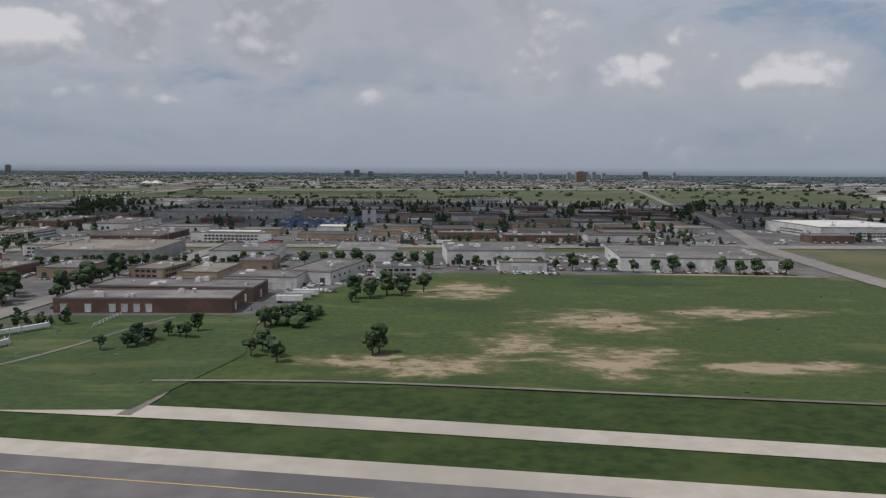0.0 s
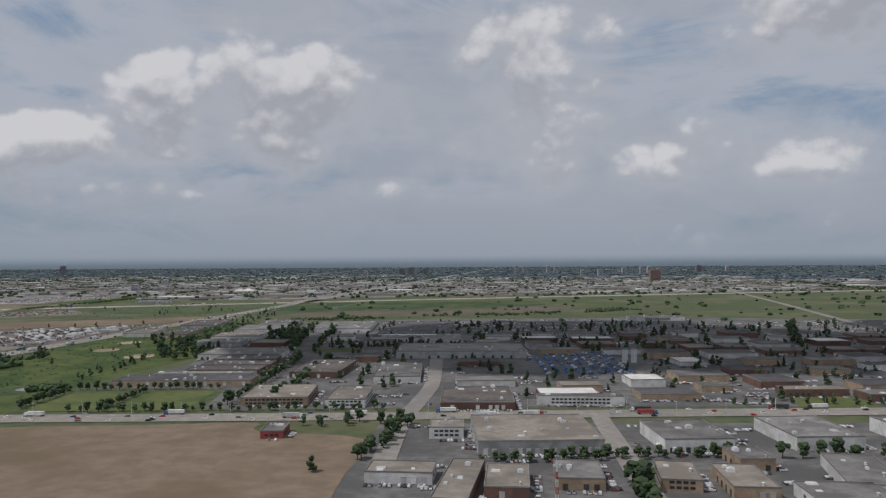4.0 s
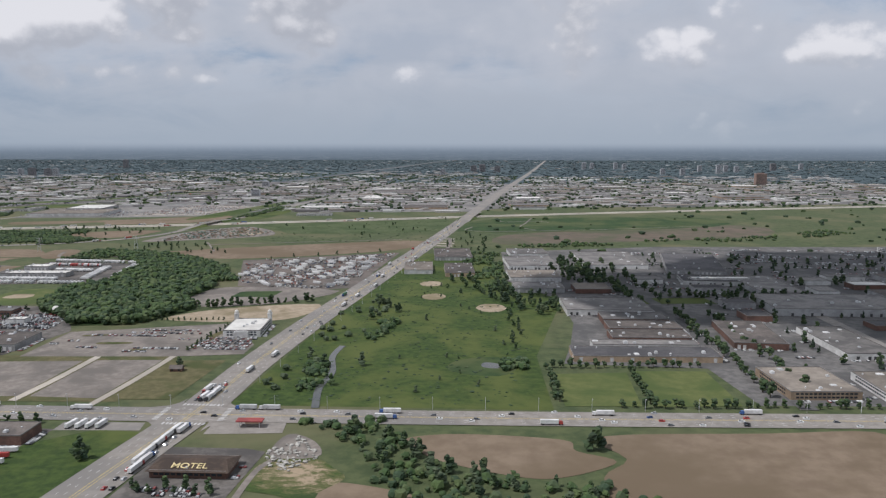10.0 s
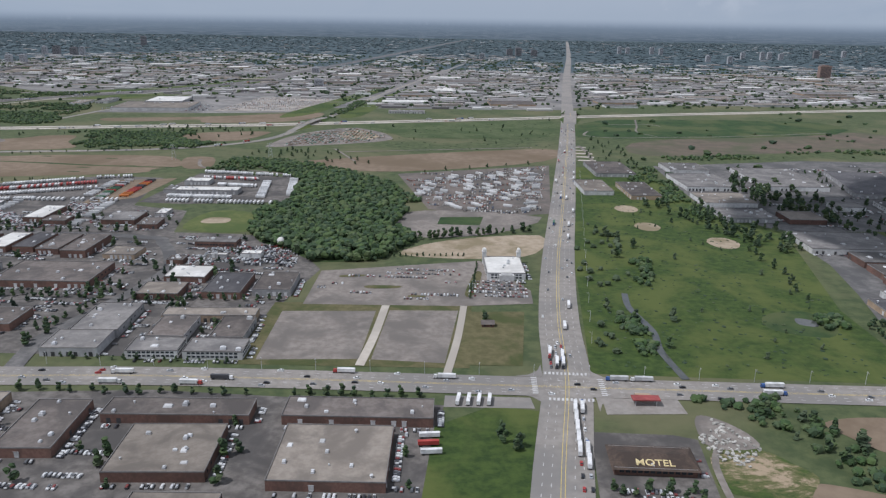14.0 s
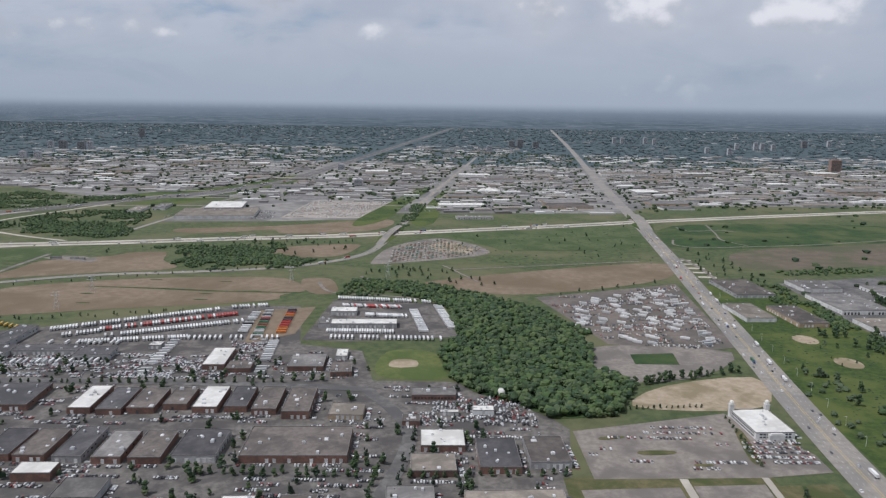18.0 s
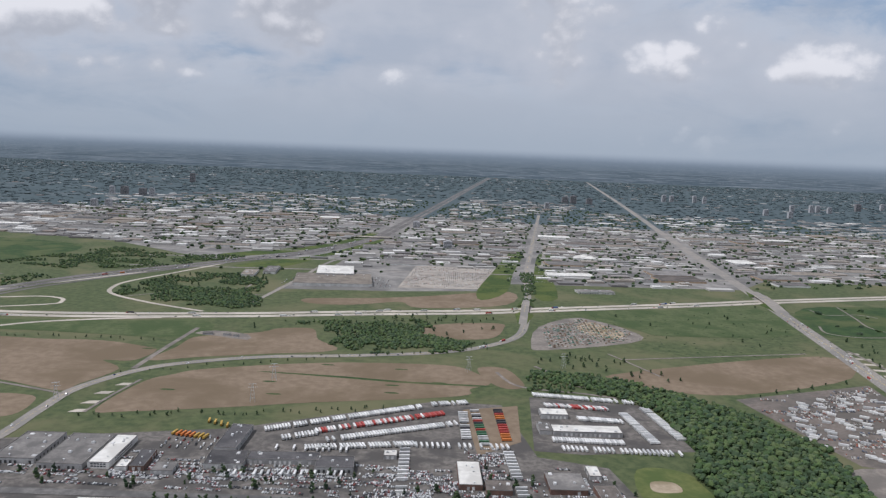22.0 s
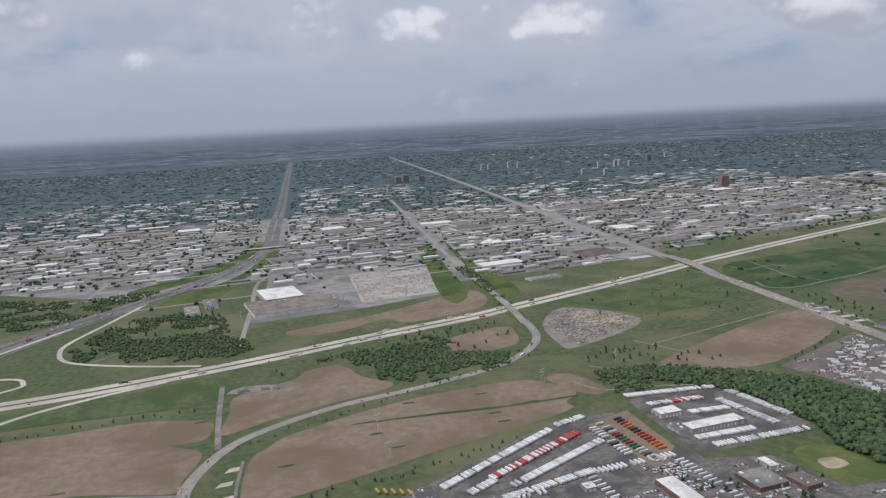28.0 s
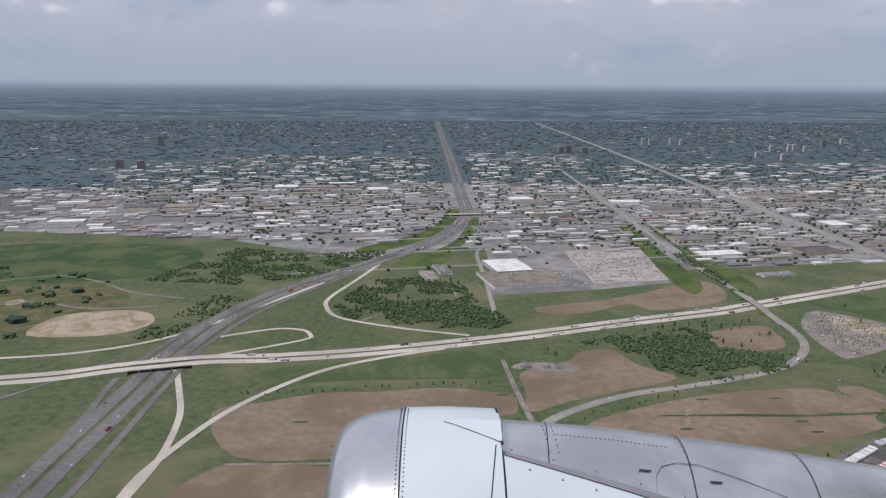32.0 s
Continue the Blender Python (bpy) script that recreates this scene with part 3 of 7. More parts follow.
patch("ploughed_field", [(-876, 518), (-871, 573), (-858, 592), (-844, 606), (-794, 627), (-744, 640), (-678, 644), (-657, 631), (-645, 605), (-659, 590), (-661, 577), (-696, 564), (-757, 548), (-803, 533), (-856, 518)], SOIL, 0.06, "wide brown ploughed field with dark tufts", 4, "field")
patch("ploughed_field", [(-653, 641), (-633, 642), (-622, 603), (-635, 594), (-648, 612)], SOIL, 0.062, "brown ploughed field with a grassy edge", 4, "field")
patch("ploughed_field", [(-697, 765), (-667, 785), (-631, 791), (-627, 775), (-642, 731), (-691, 726)], SOIL, 0.06, "small round brown field inside the bend", 4, "field")
patch("ploughed_field", [(-556, 640), (-370, 722), (-374, 660), (-479, 604), (-536, 612)], SOIL, 0.06, "brown ploughed field behind the scrap yard", 4, "field")
patch("ploughed_field", [(-826, 868), (-767, 883), (-710, 906), (-612, 956), (-620, 880), (-707, 846), (-729, 872), (-774, 847), (-818, 845)], SOIL, 0.06, "brown strip field beyond the motorway", 4, "field")
patch("ploughed_field", [(-328, 250), (-312, 254), (-283, 251), (-280, 243), (-270, 236), (-284, 226), (-296, 225), (-317, 234), (-325, 243)], SOIL, 0.06, "round brown field in the grass", 5, "field")
patch("ploughed_field", [(-272, 254), (-222, 259), (-190, 262), (-186, 250), (-152, 240), (-152, 205), (-158, 160), (-200, 150), (-262, 175), (-274, 205), (-275, 226), (-267, 238)], SOIL, 0.06, "wide smooth brown field beside the main road", 4, "field")
patch("ploughed_field", [(-346, 219), (-331, 217), (-314, 209), (-300, 198), (-300, 170), (-350, 172), (-348, 205)], SOIL, 0.06, "brown field behind the shrubs", 4, "field")
patch("ploughed_field", [(-285, 766), (-199, 819), (-20, 880), (-32, 780), (-174, 725), (-285, 699)], DARK_SOIL, 0.06, "dark brown ploughed field", 3, "field")
patch("bare_lot", [(-468, 475), (-444, 487), (-389, 477), (-419, 437), (-464, 431)], GRAVEL, 0.06, "pale brown bare lot with a grass middle", 3, "lot")
patch("lot_grass", [(-446, 471), (-422, 474), (-424, 455), (-447, 455)], DARK_MEADOW, 0.075, "dark grass rectangle on the bare lot")
patch("bare_lot", [(-462, 398), (-440, 424), (-393, 438), (-397, 406), (-421, 394)], SAND, 0.06, "pale tan bare lot beside the road", 3, "lot")
patch("scrap_yard_ground", [(-483, 594), (-371, 642), (-383, 486), (-414, 476), (-454, 489)], BROWN_LOT, 0.05, "brown dusty ground of a vehicle yard", 0, "yard")
patch("truck_yard_ground", [(-626, 488), (-621, 579), (-551, 572), (-537, 498), (-600, 486)], WORN, 0.055, "grey asphalt of the lorry depot", 0, "yard")
patch("red_earth_yard", [(-664, 548), (-630, 560), (-632, 500), (-656, 478)], SOIL, 0.056, "bare brown earth yard", 0, "yard")
patch("builders_yard_ground", [(-595, 784), (-550, 833), (-507, 775), (-521, 739), (-598, 701), (-608, 714)], GRAVEL, 0.06, "brown sandy ground of a builders' yard", 3, "yard")
patch("hall_car_park", [(-493, 370), (-424, 391), (-403, 352), (-403, 337), (-431, 332), (-492, 329)], GRAVEL, 0.06, "pale asphalt car park round the hall", 0, "car park")
patch("empty_lot", [(-498, 321), (-463, 324), (-463, 281), (-496, 278)], GRAVEL, 0.062, "empty worn asphalt lot", 0, "lot")
patch("empty_lot", [(-458, 325), (-432, 327), (-435, 280), (-459, 281)], GRAVEL, 0.062, "empty worn asphalt lot", 0, "lot")
patch("dry_lawn", [(-430, 326), (-407, 328), (-410, 280), (-431, 279)], DRY, 0.062, "dry grass corner plot with a small house", 0, "lawn")
patch("lot_verge", [(-503, 330), (-427, 336), (-427, 277), (-503, 274)], DRY, 0.045, "dry grass verge round the empty lots", 0, "verge")
patch("football_pitch", [(-279, 316), (-252, 319), (-254, 281), (-279, 280)], PITCH, 0.06, "yellow-green football pitch", 0, "pitch")
patch("football_pitch", [(-249, 321), (-222, 322), (-221, 283), (-249, 281)], PITCH, 0.06, "yellow-green football pitch", 0, "pitch")
patch("ball_field", [(-578, 432), (-576, 470), (-551, 468), (-543, 430)], PITCH, 0.06, "green ball field beside the wood", 4, "pitch")
patch("infield", [(-573, 445), (-572, 456), (-561, 456), (-560, 446)], SAND, 0.075, "round sand infield of the ball field", 5, "infield")
for bx, by, br in ((-337, 503, 7), (-333, 462, 7), (-301, 433, 8)):
    patch("infield", [(bx + br * math.cos(k), by + br * 1.3 * math.sin(k)) for k in (0, 1.05, 2.1, 3.14, 4.19, 5.24)], SAND, 0.06, "sand infield of a ball field in the park", 4, "infield")
patch("motel_ground", [(-396, 208), (-368, 208), (-366, 238), (-372, 240), (-394, 240)], WORN, 0.05, "asphalt forecourt of the motel", 0, "yard")
patch("fuel_forecourt", [(-388, 250), (-365, 252), (-366, 262), (-388, 262)], ROAD, 0.055, "concrete forecourt beside the crossing", 0, "yard")
patch("rubble_ground", [(-363, 251), (-358, 250), (-352, 243), (-351, 235), (-363, 234), (-365, 242)], GRAVEL, 0.06, "pale gravel heap ground", 3, "lot")
patch("sandy_lot", [(-363, 233), (-351, 234), (-345, 228), (-341, 222), (-346, 214), (-347, 208), (-357, 212), (-366, 215), (-366, 225)], hill_material("sandy_lot", [(-358, 226, 10, 9), (-350, 220, 9, 6)], 5.0), 0.058, "worn sandy lot beside the gravel heap", 3, "lot")
road("street", [(-362, 234), (-365, 225), (-365.5, 208)], 1.8, GRAVEL, 0.05, "pale track beside the sandy lot", "track", 4)
patch("sand_heap_ground", [(-560, 790), (-545, 815), (-520, 780), (-530, 752), (-552, 760)], SAND, 0.068, "pale sand spread in the builders' yard", 3, "yard")
patch("plant_lot", [(-728, 1132), (-619, 1122), (-640, 966), (-739, 952)], PALE_LOT, 0.05, "wide pale concrete lot behind the plant", 0, "lot")

# ---- roads ----
DERRY = [(-1200, 236), (-900, 247), (-611, 258), (-517, 264), (-397, 266), (-280, 268), (-150, 272), (-80, 276), (140, 285), (500, 300)]
DIXIE = [(-420, 60), (-405, 205), (-397, 270), (-394.5, 322), (-387, 401), (-368.5, 554), (-330, 888), (-255, 1600), (-120, 2800), (100, 4900)]
MOTORWAY = [(-2400, 640), (-1600, 680), (-1267, 713), (-1116, 739), (-1000, 751), (-871, 778), (-758, 810), (-650, 838), (-599, 857), (-403, 930), (-290, 976), (26, 1087), (500, 1230), (1500, 1500)]
EXPRESS = [(-1235, 300), (-1190, 480), (-1175, 591), (-1162, 686), (-1152, 760), (-1124, 866), (-1072, 963), (-991, 1071), (-902, 1197), (-838, 1352), (-813, 1464), (-789, 1721), (-734, 2316), (-656, 3235), (-506, 4950)]
BEND = [(-930, 400), (-906, 461), (-906, 514), (-905, 552), (-887, 593), (-862, 618), (-809, 644), (-748, 658), (-682, 679), (-642, 708), (-617, 745), (-606, 801), (-595, 904), (-579, 1117), (-533, 1527), (-468, 2101)]

r, DERRY_L = road("road_main", DERRY, 12.5, ROAD, 0.09, "wide pale asphalt main road with many lanes", smooth_steps=8)
marks("lane_line", r, DERRY_L, 0.11, (-4.2, -2.4, 2.4, 4.2))
marks("median_line", r, DERRY_L, 0.11, (-0.3, 0.3), YELLOW, 0.12, solid=True)
r, DIXIE_L = road("road_crossing", DIXIE, 15.0, ROAD, 0.08, "straight wide asphalt road running to the horizon", smooth_steps=6)
marks("lane_line", r, [p for p in DIXIE_L if p[1] < 1000], 0.10, (-5.0, -2.8, 2.8, 5.0))
marks("median_line", r, [p for p in DIXIE_L if p[1] < 1000], 0.10, (-0.5, 0.5), YELLOW, 0.15, solid=True)
for dx, dy, w, d in ((0, 8.6, 13, 1.6), (0, -8.6, 13, 1.6)):
    s = Shape()
    for k in range(11):
        s.turned_box(-397 + (k - 5) * 1.25, 266.5 + dy, 0.6, 1.7, 0.24, 0.25, -6)
    part("crosswalk", s, PAINT, r)
for sx in (-10.2, 10.2):
    s = Shape()
    for k in range(9):
        s.turned_box(-397 + sx, 266.5 + (k - 4) * 1.3, 1.7, 0.6, 0.24, 0.25, 2)
    part("crosswalk", s, PAINT, r)



def hump(x):
    """The motorway's rise over the expressway."""
    u = max(0.0, 1 - abs(x + 1153) / 85)
    return 2.4 * min(1.0, 1.6 * u * u * (3 - 2 * u))


MOTOR_L = smooth(MOTORWAY, 8)
MOTOR_L = [(x, y) for (a, b) in zip(MOTOR_L, MOTOR_L[1:]) for k in range(2) for x, y in ((a[0] + (b[0] - a[0]) * k / 2, a[1] + (b[1] - a[1]) * k / 2),)] + [MOTOR_L[-1]]
MOTOR_L = [(x, y, hump(x)) for x, y in MOTOR_L]
for side in (-1, 1):
    r, l = road("motorway_carriageway", offset(MOTOR_L, side * 6.2), 8.6, CONCRETE, 0.10, "pale concrete carriageway of the motorway", "motorway", 0, 0.45)
    marks("lane_line", r, l, 0.12, (-2.1, 0.0, 2.1), PAINT, 0.12, 1.2, 3.6)
    marks("edge_line", r, l, 0.12, (-3.4, 3.4), PAINT, 0.1, solid=True)
    for e in (-1, 1):
        s, edge, toe = Shape(), offset(l, e * 4.3), offset(l, e * 8.5)
        for i in range(len(l) - 1):
            if l[i][2] > 0.05 and l[i + 1][2] > 0.05 and abs(l[i][0] + 1153) > 19 and abs(l[i + 1][0] + 1153) > 19:
                s.face((*edge[i][:2], edge[i][2] + 0.1), (*edge[i + 1][:2], edge[i + 1][2] + 0.1), (*toe[i + 1][:2], 0.02), (*toe[i][:2], 0.02))
        if s.f:
            part("embankment", s, GRASS, r, "grassy slope")
        wall = ribbon(Shape(), [(p[0], p[1], p[2] + 0.5) for p in offset(l, e * 4.25) if abs(p[0] + 1153) < 30], 0.16, 0.1, 0.5)
        part("parapet", wall, CONCRETE, r)
    for px in (-19, -6.5, 6.5, 19):
        q = min(l, key=lambda p: abs(p[0] + 1153 - px))
        part("pier", Shape().turned_box(q[0], q[1], 0.7, 7.2, 0, 1.95, 9), CONCRETE, r)
EXPR_L = smooth(EXPRESS, 8)
for side in (-1, 1):
    r, l = road("expressway_carriageway", offset(EXPR_L, side * 7.0), 11.0, EXPRESS_ROAD, 0.13, "grey asphalt carriageway of the expressway", "expressway")
    marks("lane_line", r, l, 0.15, (-3.2, -1.1, 1.1, 3.2), PAINT, 0.12, 1.2, 3.6)
r, BEND_L = road("road_bending", BEND, 7.5, ROAD, 0.085, "pale asphalt road bending to a bridge", smooth_steps=8)
marks("median_line", r, BEND_L, 0.105, (0.0,), YELLOW, 0.12, solid=True)
for pts, w, lab in (
    ([(-1128, 450), (-1128, 535), (-1115, 585), (-1085, 649), (-1034, 708), (-985, 735), (-930, 754)], 5.0, "pale concrete ramp curving to the motorway"),
    ([(-1142, 725), (-1130, 680), (-1120, 634), (-1119, 575), (-1128, 520)], 4.5, "pale concrete ramp beside the expressway"),
    ([(-975, 1072), (-1005, 990), (-1030, 925), (-1034, 890), (-1020, 850), (-969, 815), (-905, 786)], 4.5, "pale concrete loop ramp"),
    ([(-1125, 800), (-1080, 819), (-1055, 816), (-1045, 802), (-1052, 785), (-1129, 748)], 4.0, "pale concrete ramp with a tight curve"),
    ([(-1330, 760), (-1230, 770), (-1160, 810), (-1095, 900), (-1040, 985)], 4.5, "pale concrete ramp between the motorways"),
    ([(-1500, 560), (-1340, 615), (-1250, 680), (-1195, 752)], 4.0, "grey ramp joining the expressway"),
    ([(-1196, 420), (-1186, 540), (-1182, 640), (-1180, 720), (-1150, 830), (-1095, 950)], 5.0, "grey collector lane beside the expressway"),
    ([(-1170, 420), (-1154, 560), (-1143, 680), (-1134, 760), (-1104, 860), (-1050, 960), (-975, 1072)], 5.0, "grey collector lane beside the expressway"),
):
    road("motorway_ramp", pts, w, EXPRESS_ROAD if "grey" in lab else CONCRETE, 0.115, lab, "ramp", 8)
for pts, w, m, lab in (
    ([(-889, 600), (-889, 650), (-887, 723)], 4.0, GRAVEL, "narrow pale lane between fields"),
    ([(-872, 836), (-858, 980), (-843, 1138), (-800, 1200)], 5.0, ROAD, "grey street beside the plant"),
    ([(-568, 262), (-572, 289), (-566, 317), (-560, 350), (-561, 372), (-577, 404), (-597, 415), (-722, 418), (-905, 412)], 6.0, ASPHALT, "grey asphalt street curving through the district"),
    ([(-201, 280), (-200, 336), (-202, 386), (-211, 440), (-230, 560), (-245, 640)], 6.0, ASPHALT, "tree-lined street between warehouses"),
    ([(-144, 200), (-143, 263), (-139, 301), (-136, 342), (-137, 430)], 6.5, ROAD, "side street leading off the main road"),
    ([(-462, 276), (-460.5, 300), (-460, 330)], 3.0, CONCRETE, "pale driveway between the lots"),
    ([(-434, 272), (-431.5, 300), (-430, 332)], 2.6, CONCRETE, "pale driveway between the lots"),
    ([(-85, 120), (-83, 160), (-81, 200), (-78, 270)], 6.0, ROAD, "service road between the works"),
    ([(112, 140), (112, 200), (118, 280)], 8.0, ROAD, "grey road beside the meadow"),
    ([(118, 280), (150, 420), (190, 640), (260, 1000), (330, 1400)], 7.0, ROAD, "grey road lined with works"),
    ([(-365, 352), (-366, 335), (-362, 313), (-363, 295), (-360, 274)], 2.6, WATER, "narrow creek in the meadow"),
    ([(-640, 632), (-625, 600), (-580, 590), (-540, 575)], 2.6, GRAVEL, "gravel track round the wood"),
    ([(-1080, 566), (-1011, 561), (-984, 562), (-962, 560), (-908, 543)], 2.4, GRAVEL, "gravel track between fields"),
):
    road("street", pts, w, m, 0.075, lab, "street", 8)
for k in range(9):
    v = 1090 + k * 88
    a0, a1 = -1080 - k * 30, 520
    road("far_street", [(a0, v - 60), (-820, v - 30), (-300, v + 24), (a1, v + 110)], 5.5, ROAD, 0.05, "grey street between far works", "street")
for k in range(8):
    u = -1050 + k * 165
    if k not in (1, 2):
        road("far_street", [(u, 1140), (u + 75, 1820)], 5.5, ROAD, 0.052, "grey street between far works", "street")
patch("dry_park", [(-1500, 860), (-1300, 830), (-1230, 900), (-1290, 1010), (-1480, 1000)], DRY, 0.05, "dry yellow-green park grass", 4)
patch("bare_park_lot", [(-1290, 820), (-1220, 815), (-1190, 850), (-1215, 890), (-1280, 880)], SAND, 0.05, "bare brown ground in the park", 4)
patch("dark_pasture", [(-1480, 1010), (-1260, 1020), (-1200, 1090), (-1240, 1200), (-1480, 1220)], DARK_MEADOW, 0.05, "dark green pasture", 4)
for pts in ([(-1520, 1040), (-1430, 1010), (-1350, 1040), (-1290, 1010), (-1240, 960), (-1180, 930)], [(-1520, 960), (-1440, 950), (-1400, 1000), (-1430, 1060)], [(-1400, 880), (-1340, 930), (-1260, 900), (-1200, 905)]):
    road("park_path", pts, 3.2, GRAVEL, 0.06, "pale path winding through the park", "path", 8)
for bx, by in ((-1420, 905), (-1370, 895), (-1345, 930)):
    patch("infield", [(bx + 9 * math.cos(k), by + 11 * math.sin(k)) for k in (0, 1.05, 2.1, 3.14, 4.19, 5.24)], SAND, 0.06, "sand infield of a park ball field", 4, "infield")

# lots, lanes and pads
patch("gravel_yard", [(-165, 141), (-112, 146), (-101, 153), (-100, 180), (-117, 181), (-148, 168), (-157, 160)], BROWN_LOT, 0.036, "brown gravel yard with trailers", 0, "yard")
patch("bright_meadow", [(-220, 146), (-150, 142), (-119, 143.5), (-114, 138), (-114, 131), (-120, 118), (-220, 128)], MEADOW_BRIGHT, 0.04, "bright green mown meadow", 2)
road("street", [(-114, 142), (-111, 136), (-113, 131), (-120, 119)], 1.6, GRAVEL, 0.05, "pale narrow track beside the meadow", "track", 6)
patch("gravel_lot", [(-112, 136), (-97, 136), (-82, 136.5), (-75, 130), (-75, 121), (-79, 115), (-92, 114), (-104, 121), (-112, 130)], WORN, 0.05, "wide grey gravel lot with white pipes", 3, "lot")
patch("pale_gravel", [(-104, 131), (-98, 132.5), (-95, 130), (-100, 128.5)], GRAVEL, 0.056, "pale gravel streak on the lot", 3, "lot")
road("street", [(-80, 84), (-84, 96), (-88, 108), (-91, 122), (-90.5, 139), (-91, 147)], 2.6, GRAVEL, 0.055, "pale access track over the gravel lot", "track", 6)
road("street", [(-130, 107), (-94, 106), (-83, 105), (-66, 101), (-63, 104), (-58, 116), (-54, 131), (-50, 141)], 0.9, GRAVEL, 0.05, "narrow path through the meadow", "path", 6)
road("street", [(-38, 98), (-11, 98), (30, 93), (70, 88)], 0.8, GRAVEL, 0.05, "narrow path through the meadow", "path", 6)
patch("bright_meadow", [(-130, 100), (-95, 92), (-36, 86), (-34, 140), (-60, 142), (-74, 138), (-76, 112), (-112, 114), (-130, 116)], streaky_material("streaky_meadow", 4.0), 0.036, "bright green meadow with pale streaks", 2)
patch("gravel_lot", [(-110, 136.5), (-105, 141), (-103, 137)], GRAVEL, 0.05, "grey gravel lot in the grass", 3, "lot")
patch("works_lawn", [(-5, 287.5), (23, 287.5), (25, 306), (0, 306)], PITCH, 0.065, "mown green lawn before brick works", 0, "lawn")
patch("green_plot", [(-223, 447), (-179, 450), (-182, 466), (-228, 462)], MEADOW, 0.065, "green grass plot between warehouses", 0, "lawn")
for px, py in ((-338, 735), (-337, 718), (-337, 701), (-338, 684), (-339, 667)):
    patch("concrete_pad", [(px - 7, py - 1), (px + 7, py - 2.5), (px + 8, py + 3), (px - 6, py + 4)], CONCRETE, 0.07, "pale concrete pad in the meadow", 0, "pad")
for px, py in ((-952, 491), (-955, 506), (-960, 525), (-966, 546), (-884, 515), (-884, 530), (-885, 548), (-880, 566)):
    patch("concrete_pad", [(px - 5, py - 3), (px + 4, py - 2), (px + 5.5, py + 3.5), (px - 2, py + 2.5)], CONCRETE, 0.07, "pale concrete pad beside the lane", 0, "pad")
for pts, w, lab in (
    ([(-336, 640), (-333, 700), (-336, 745)], 3.0, "pale track between concrete pads"),
    ([(-287, 929), (-280, 902), (-245, 910), (-229, 897)], 2.2, "pale footpath in the meadow"),
    ([(-315, 842), (-321, 812), (-295, 800), (-249, 810), (-182, 825), (-60, 870)], 2.2, "pale footpath in the meadow"),
    ([(-246, 951), (-256, 890), (-264, 846), (-250, 814)], 2.0, "pale footpath in the meadow"),
    ([(-611, 652), (-598, 631), (-588, 608), (-560, 600)], 2.4, "pale footpath beside the fields"),
    ([(-548, 698), (-540, 682), (-521, 640)], 1.8, "pale track across the ploughed field"),
    ([(-540, 682), (-463, 704), (-378, 728)], 2.0, "pale track along the ploughed field"),
    ([(-965, 560), (-957, 516), (-952, 484)], 2.4, "pale lane beside concrete pads"),
    ([(-874, 577), (-878, 545), (-880, 513)], 2.0, "pale lane beside concrete pads"),
    ([(-883, 845), (-898, 887), (-900, 935)], 2.4, "pale path through the scrub"),
    ([(-1000, 838), (-960, 870), (-905, 862), (-872, 880)], 2.0, "pale path through the scrub"),
):
    road("street", pts, w, GRAVEL, 0.06, lab, "path", 6)
patch("farm_yard", [(-884, 704), (-862, 698), (-836, 690), (-841, 708), (-870, 716)], GRAVEL, 0.07, "pale farm yard between the fields", 2, "yard")
patch("dry_meadow", [(-880, 690), (-1000, 690), (-1080, 690), (-1060, 722), (-960, 735), (-890, 752)], MEADOW_BRIGHT, 0.045, "bright green meadow below the motorway", 3)
patch("rough_meadow", [(-330, 850), (-300, 790), (-60, 860), (-40, 960), (-200, 960), (-290, 935)], DARK_MEADOW, 0.045, "dark green meadow beside the motorway", 3)
patch("dry_meadow", [(-560, 860), (-450, 890), (-345, 920), (-352, 800), (-480, 770), (-505, 790)], MEADOW_BRIGHT, 0.045, "bright green meadow below the motorway", 3)

for pts in ([(-645, 900), (-615, 955), (-598, 1100), (-570, 1300), (-592, 1300), (-625, 1100), (-648, 960)], [(-585, 930), (-560, 930), (-548, 1100), (-522, 1300), (-545, 1300), (-570, 1110)],
            [(-975, 1140), (-885, 1250), (-845, 1360), (-820, 1500), (-842, 1500), (-868, 1370), (-910, 1270), (-1005, 1160)], [(-960, 1060), (-880, 1175), (-840, 1290), (-815, 1400), (-800, 1400), (-825, 1270), (-865, 1160), (-900, 1060)]):
    patch("green_strip", pts, MEADOW, 0.045, "green grass strip beside the road", 3)


for pts in ([(-470, 349), (-458, 350), (-457, 353), (-470, 352.5)], [(-452, 340), (-446, 340.5), (-446, 342), (-452, 342)], [(-430, 345), (-426, 346), (-423, 372), (-426, 373)], [(-483, 362), (-474, 364), (-474, 366), (-483, 364.5)]):
    patch("planted_island", pts, DRY, 0.075, "dry grass island on the car park", 3, "island")


# ---- what already stands where ----
TAKEN = set()
CELL = 3.0


def take_disc(x, y, r):
    for i in range(int((x - r) // CELL), int((x + r) // CELL) + 1):
        for j in range(int((y - r) // CELL), int((y + r) // CELL) + 1):
            TAKEN.add((i, j))


def take_line(line, width):
    for a, b in zip(line, line[1:]):
        n = max(1, int(math.hypot(b[0] - a[0], b[1] - a[1]) / CELL))
        for k in range(n):
            take_disc(a[0] + (b[0] - a[0]) * k / n, a[1] + (b[1] - a[1]) * k / n, width / 2)


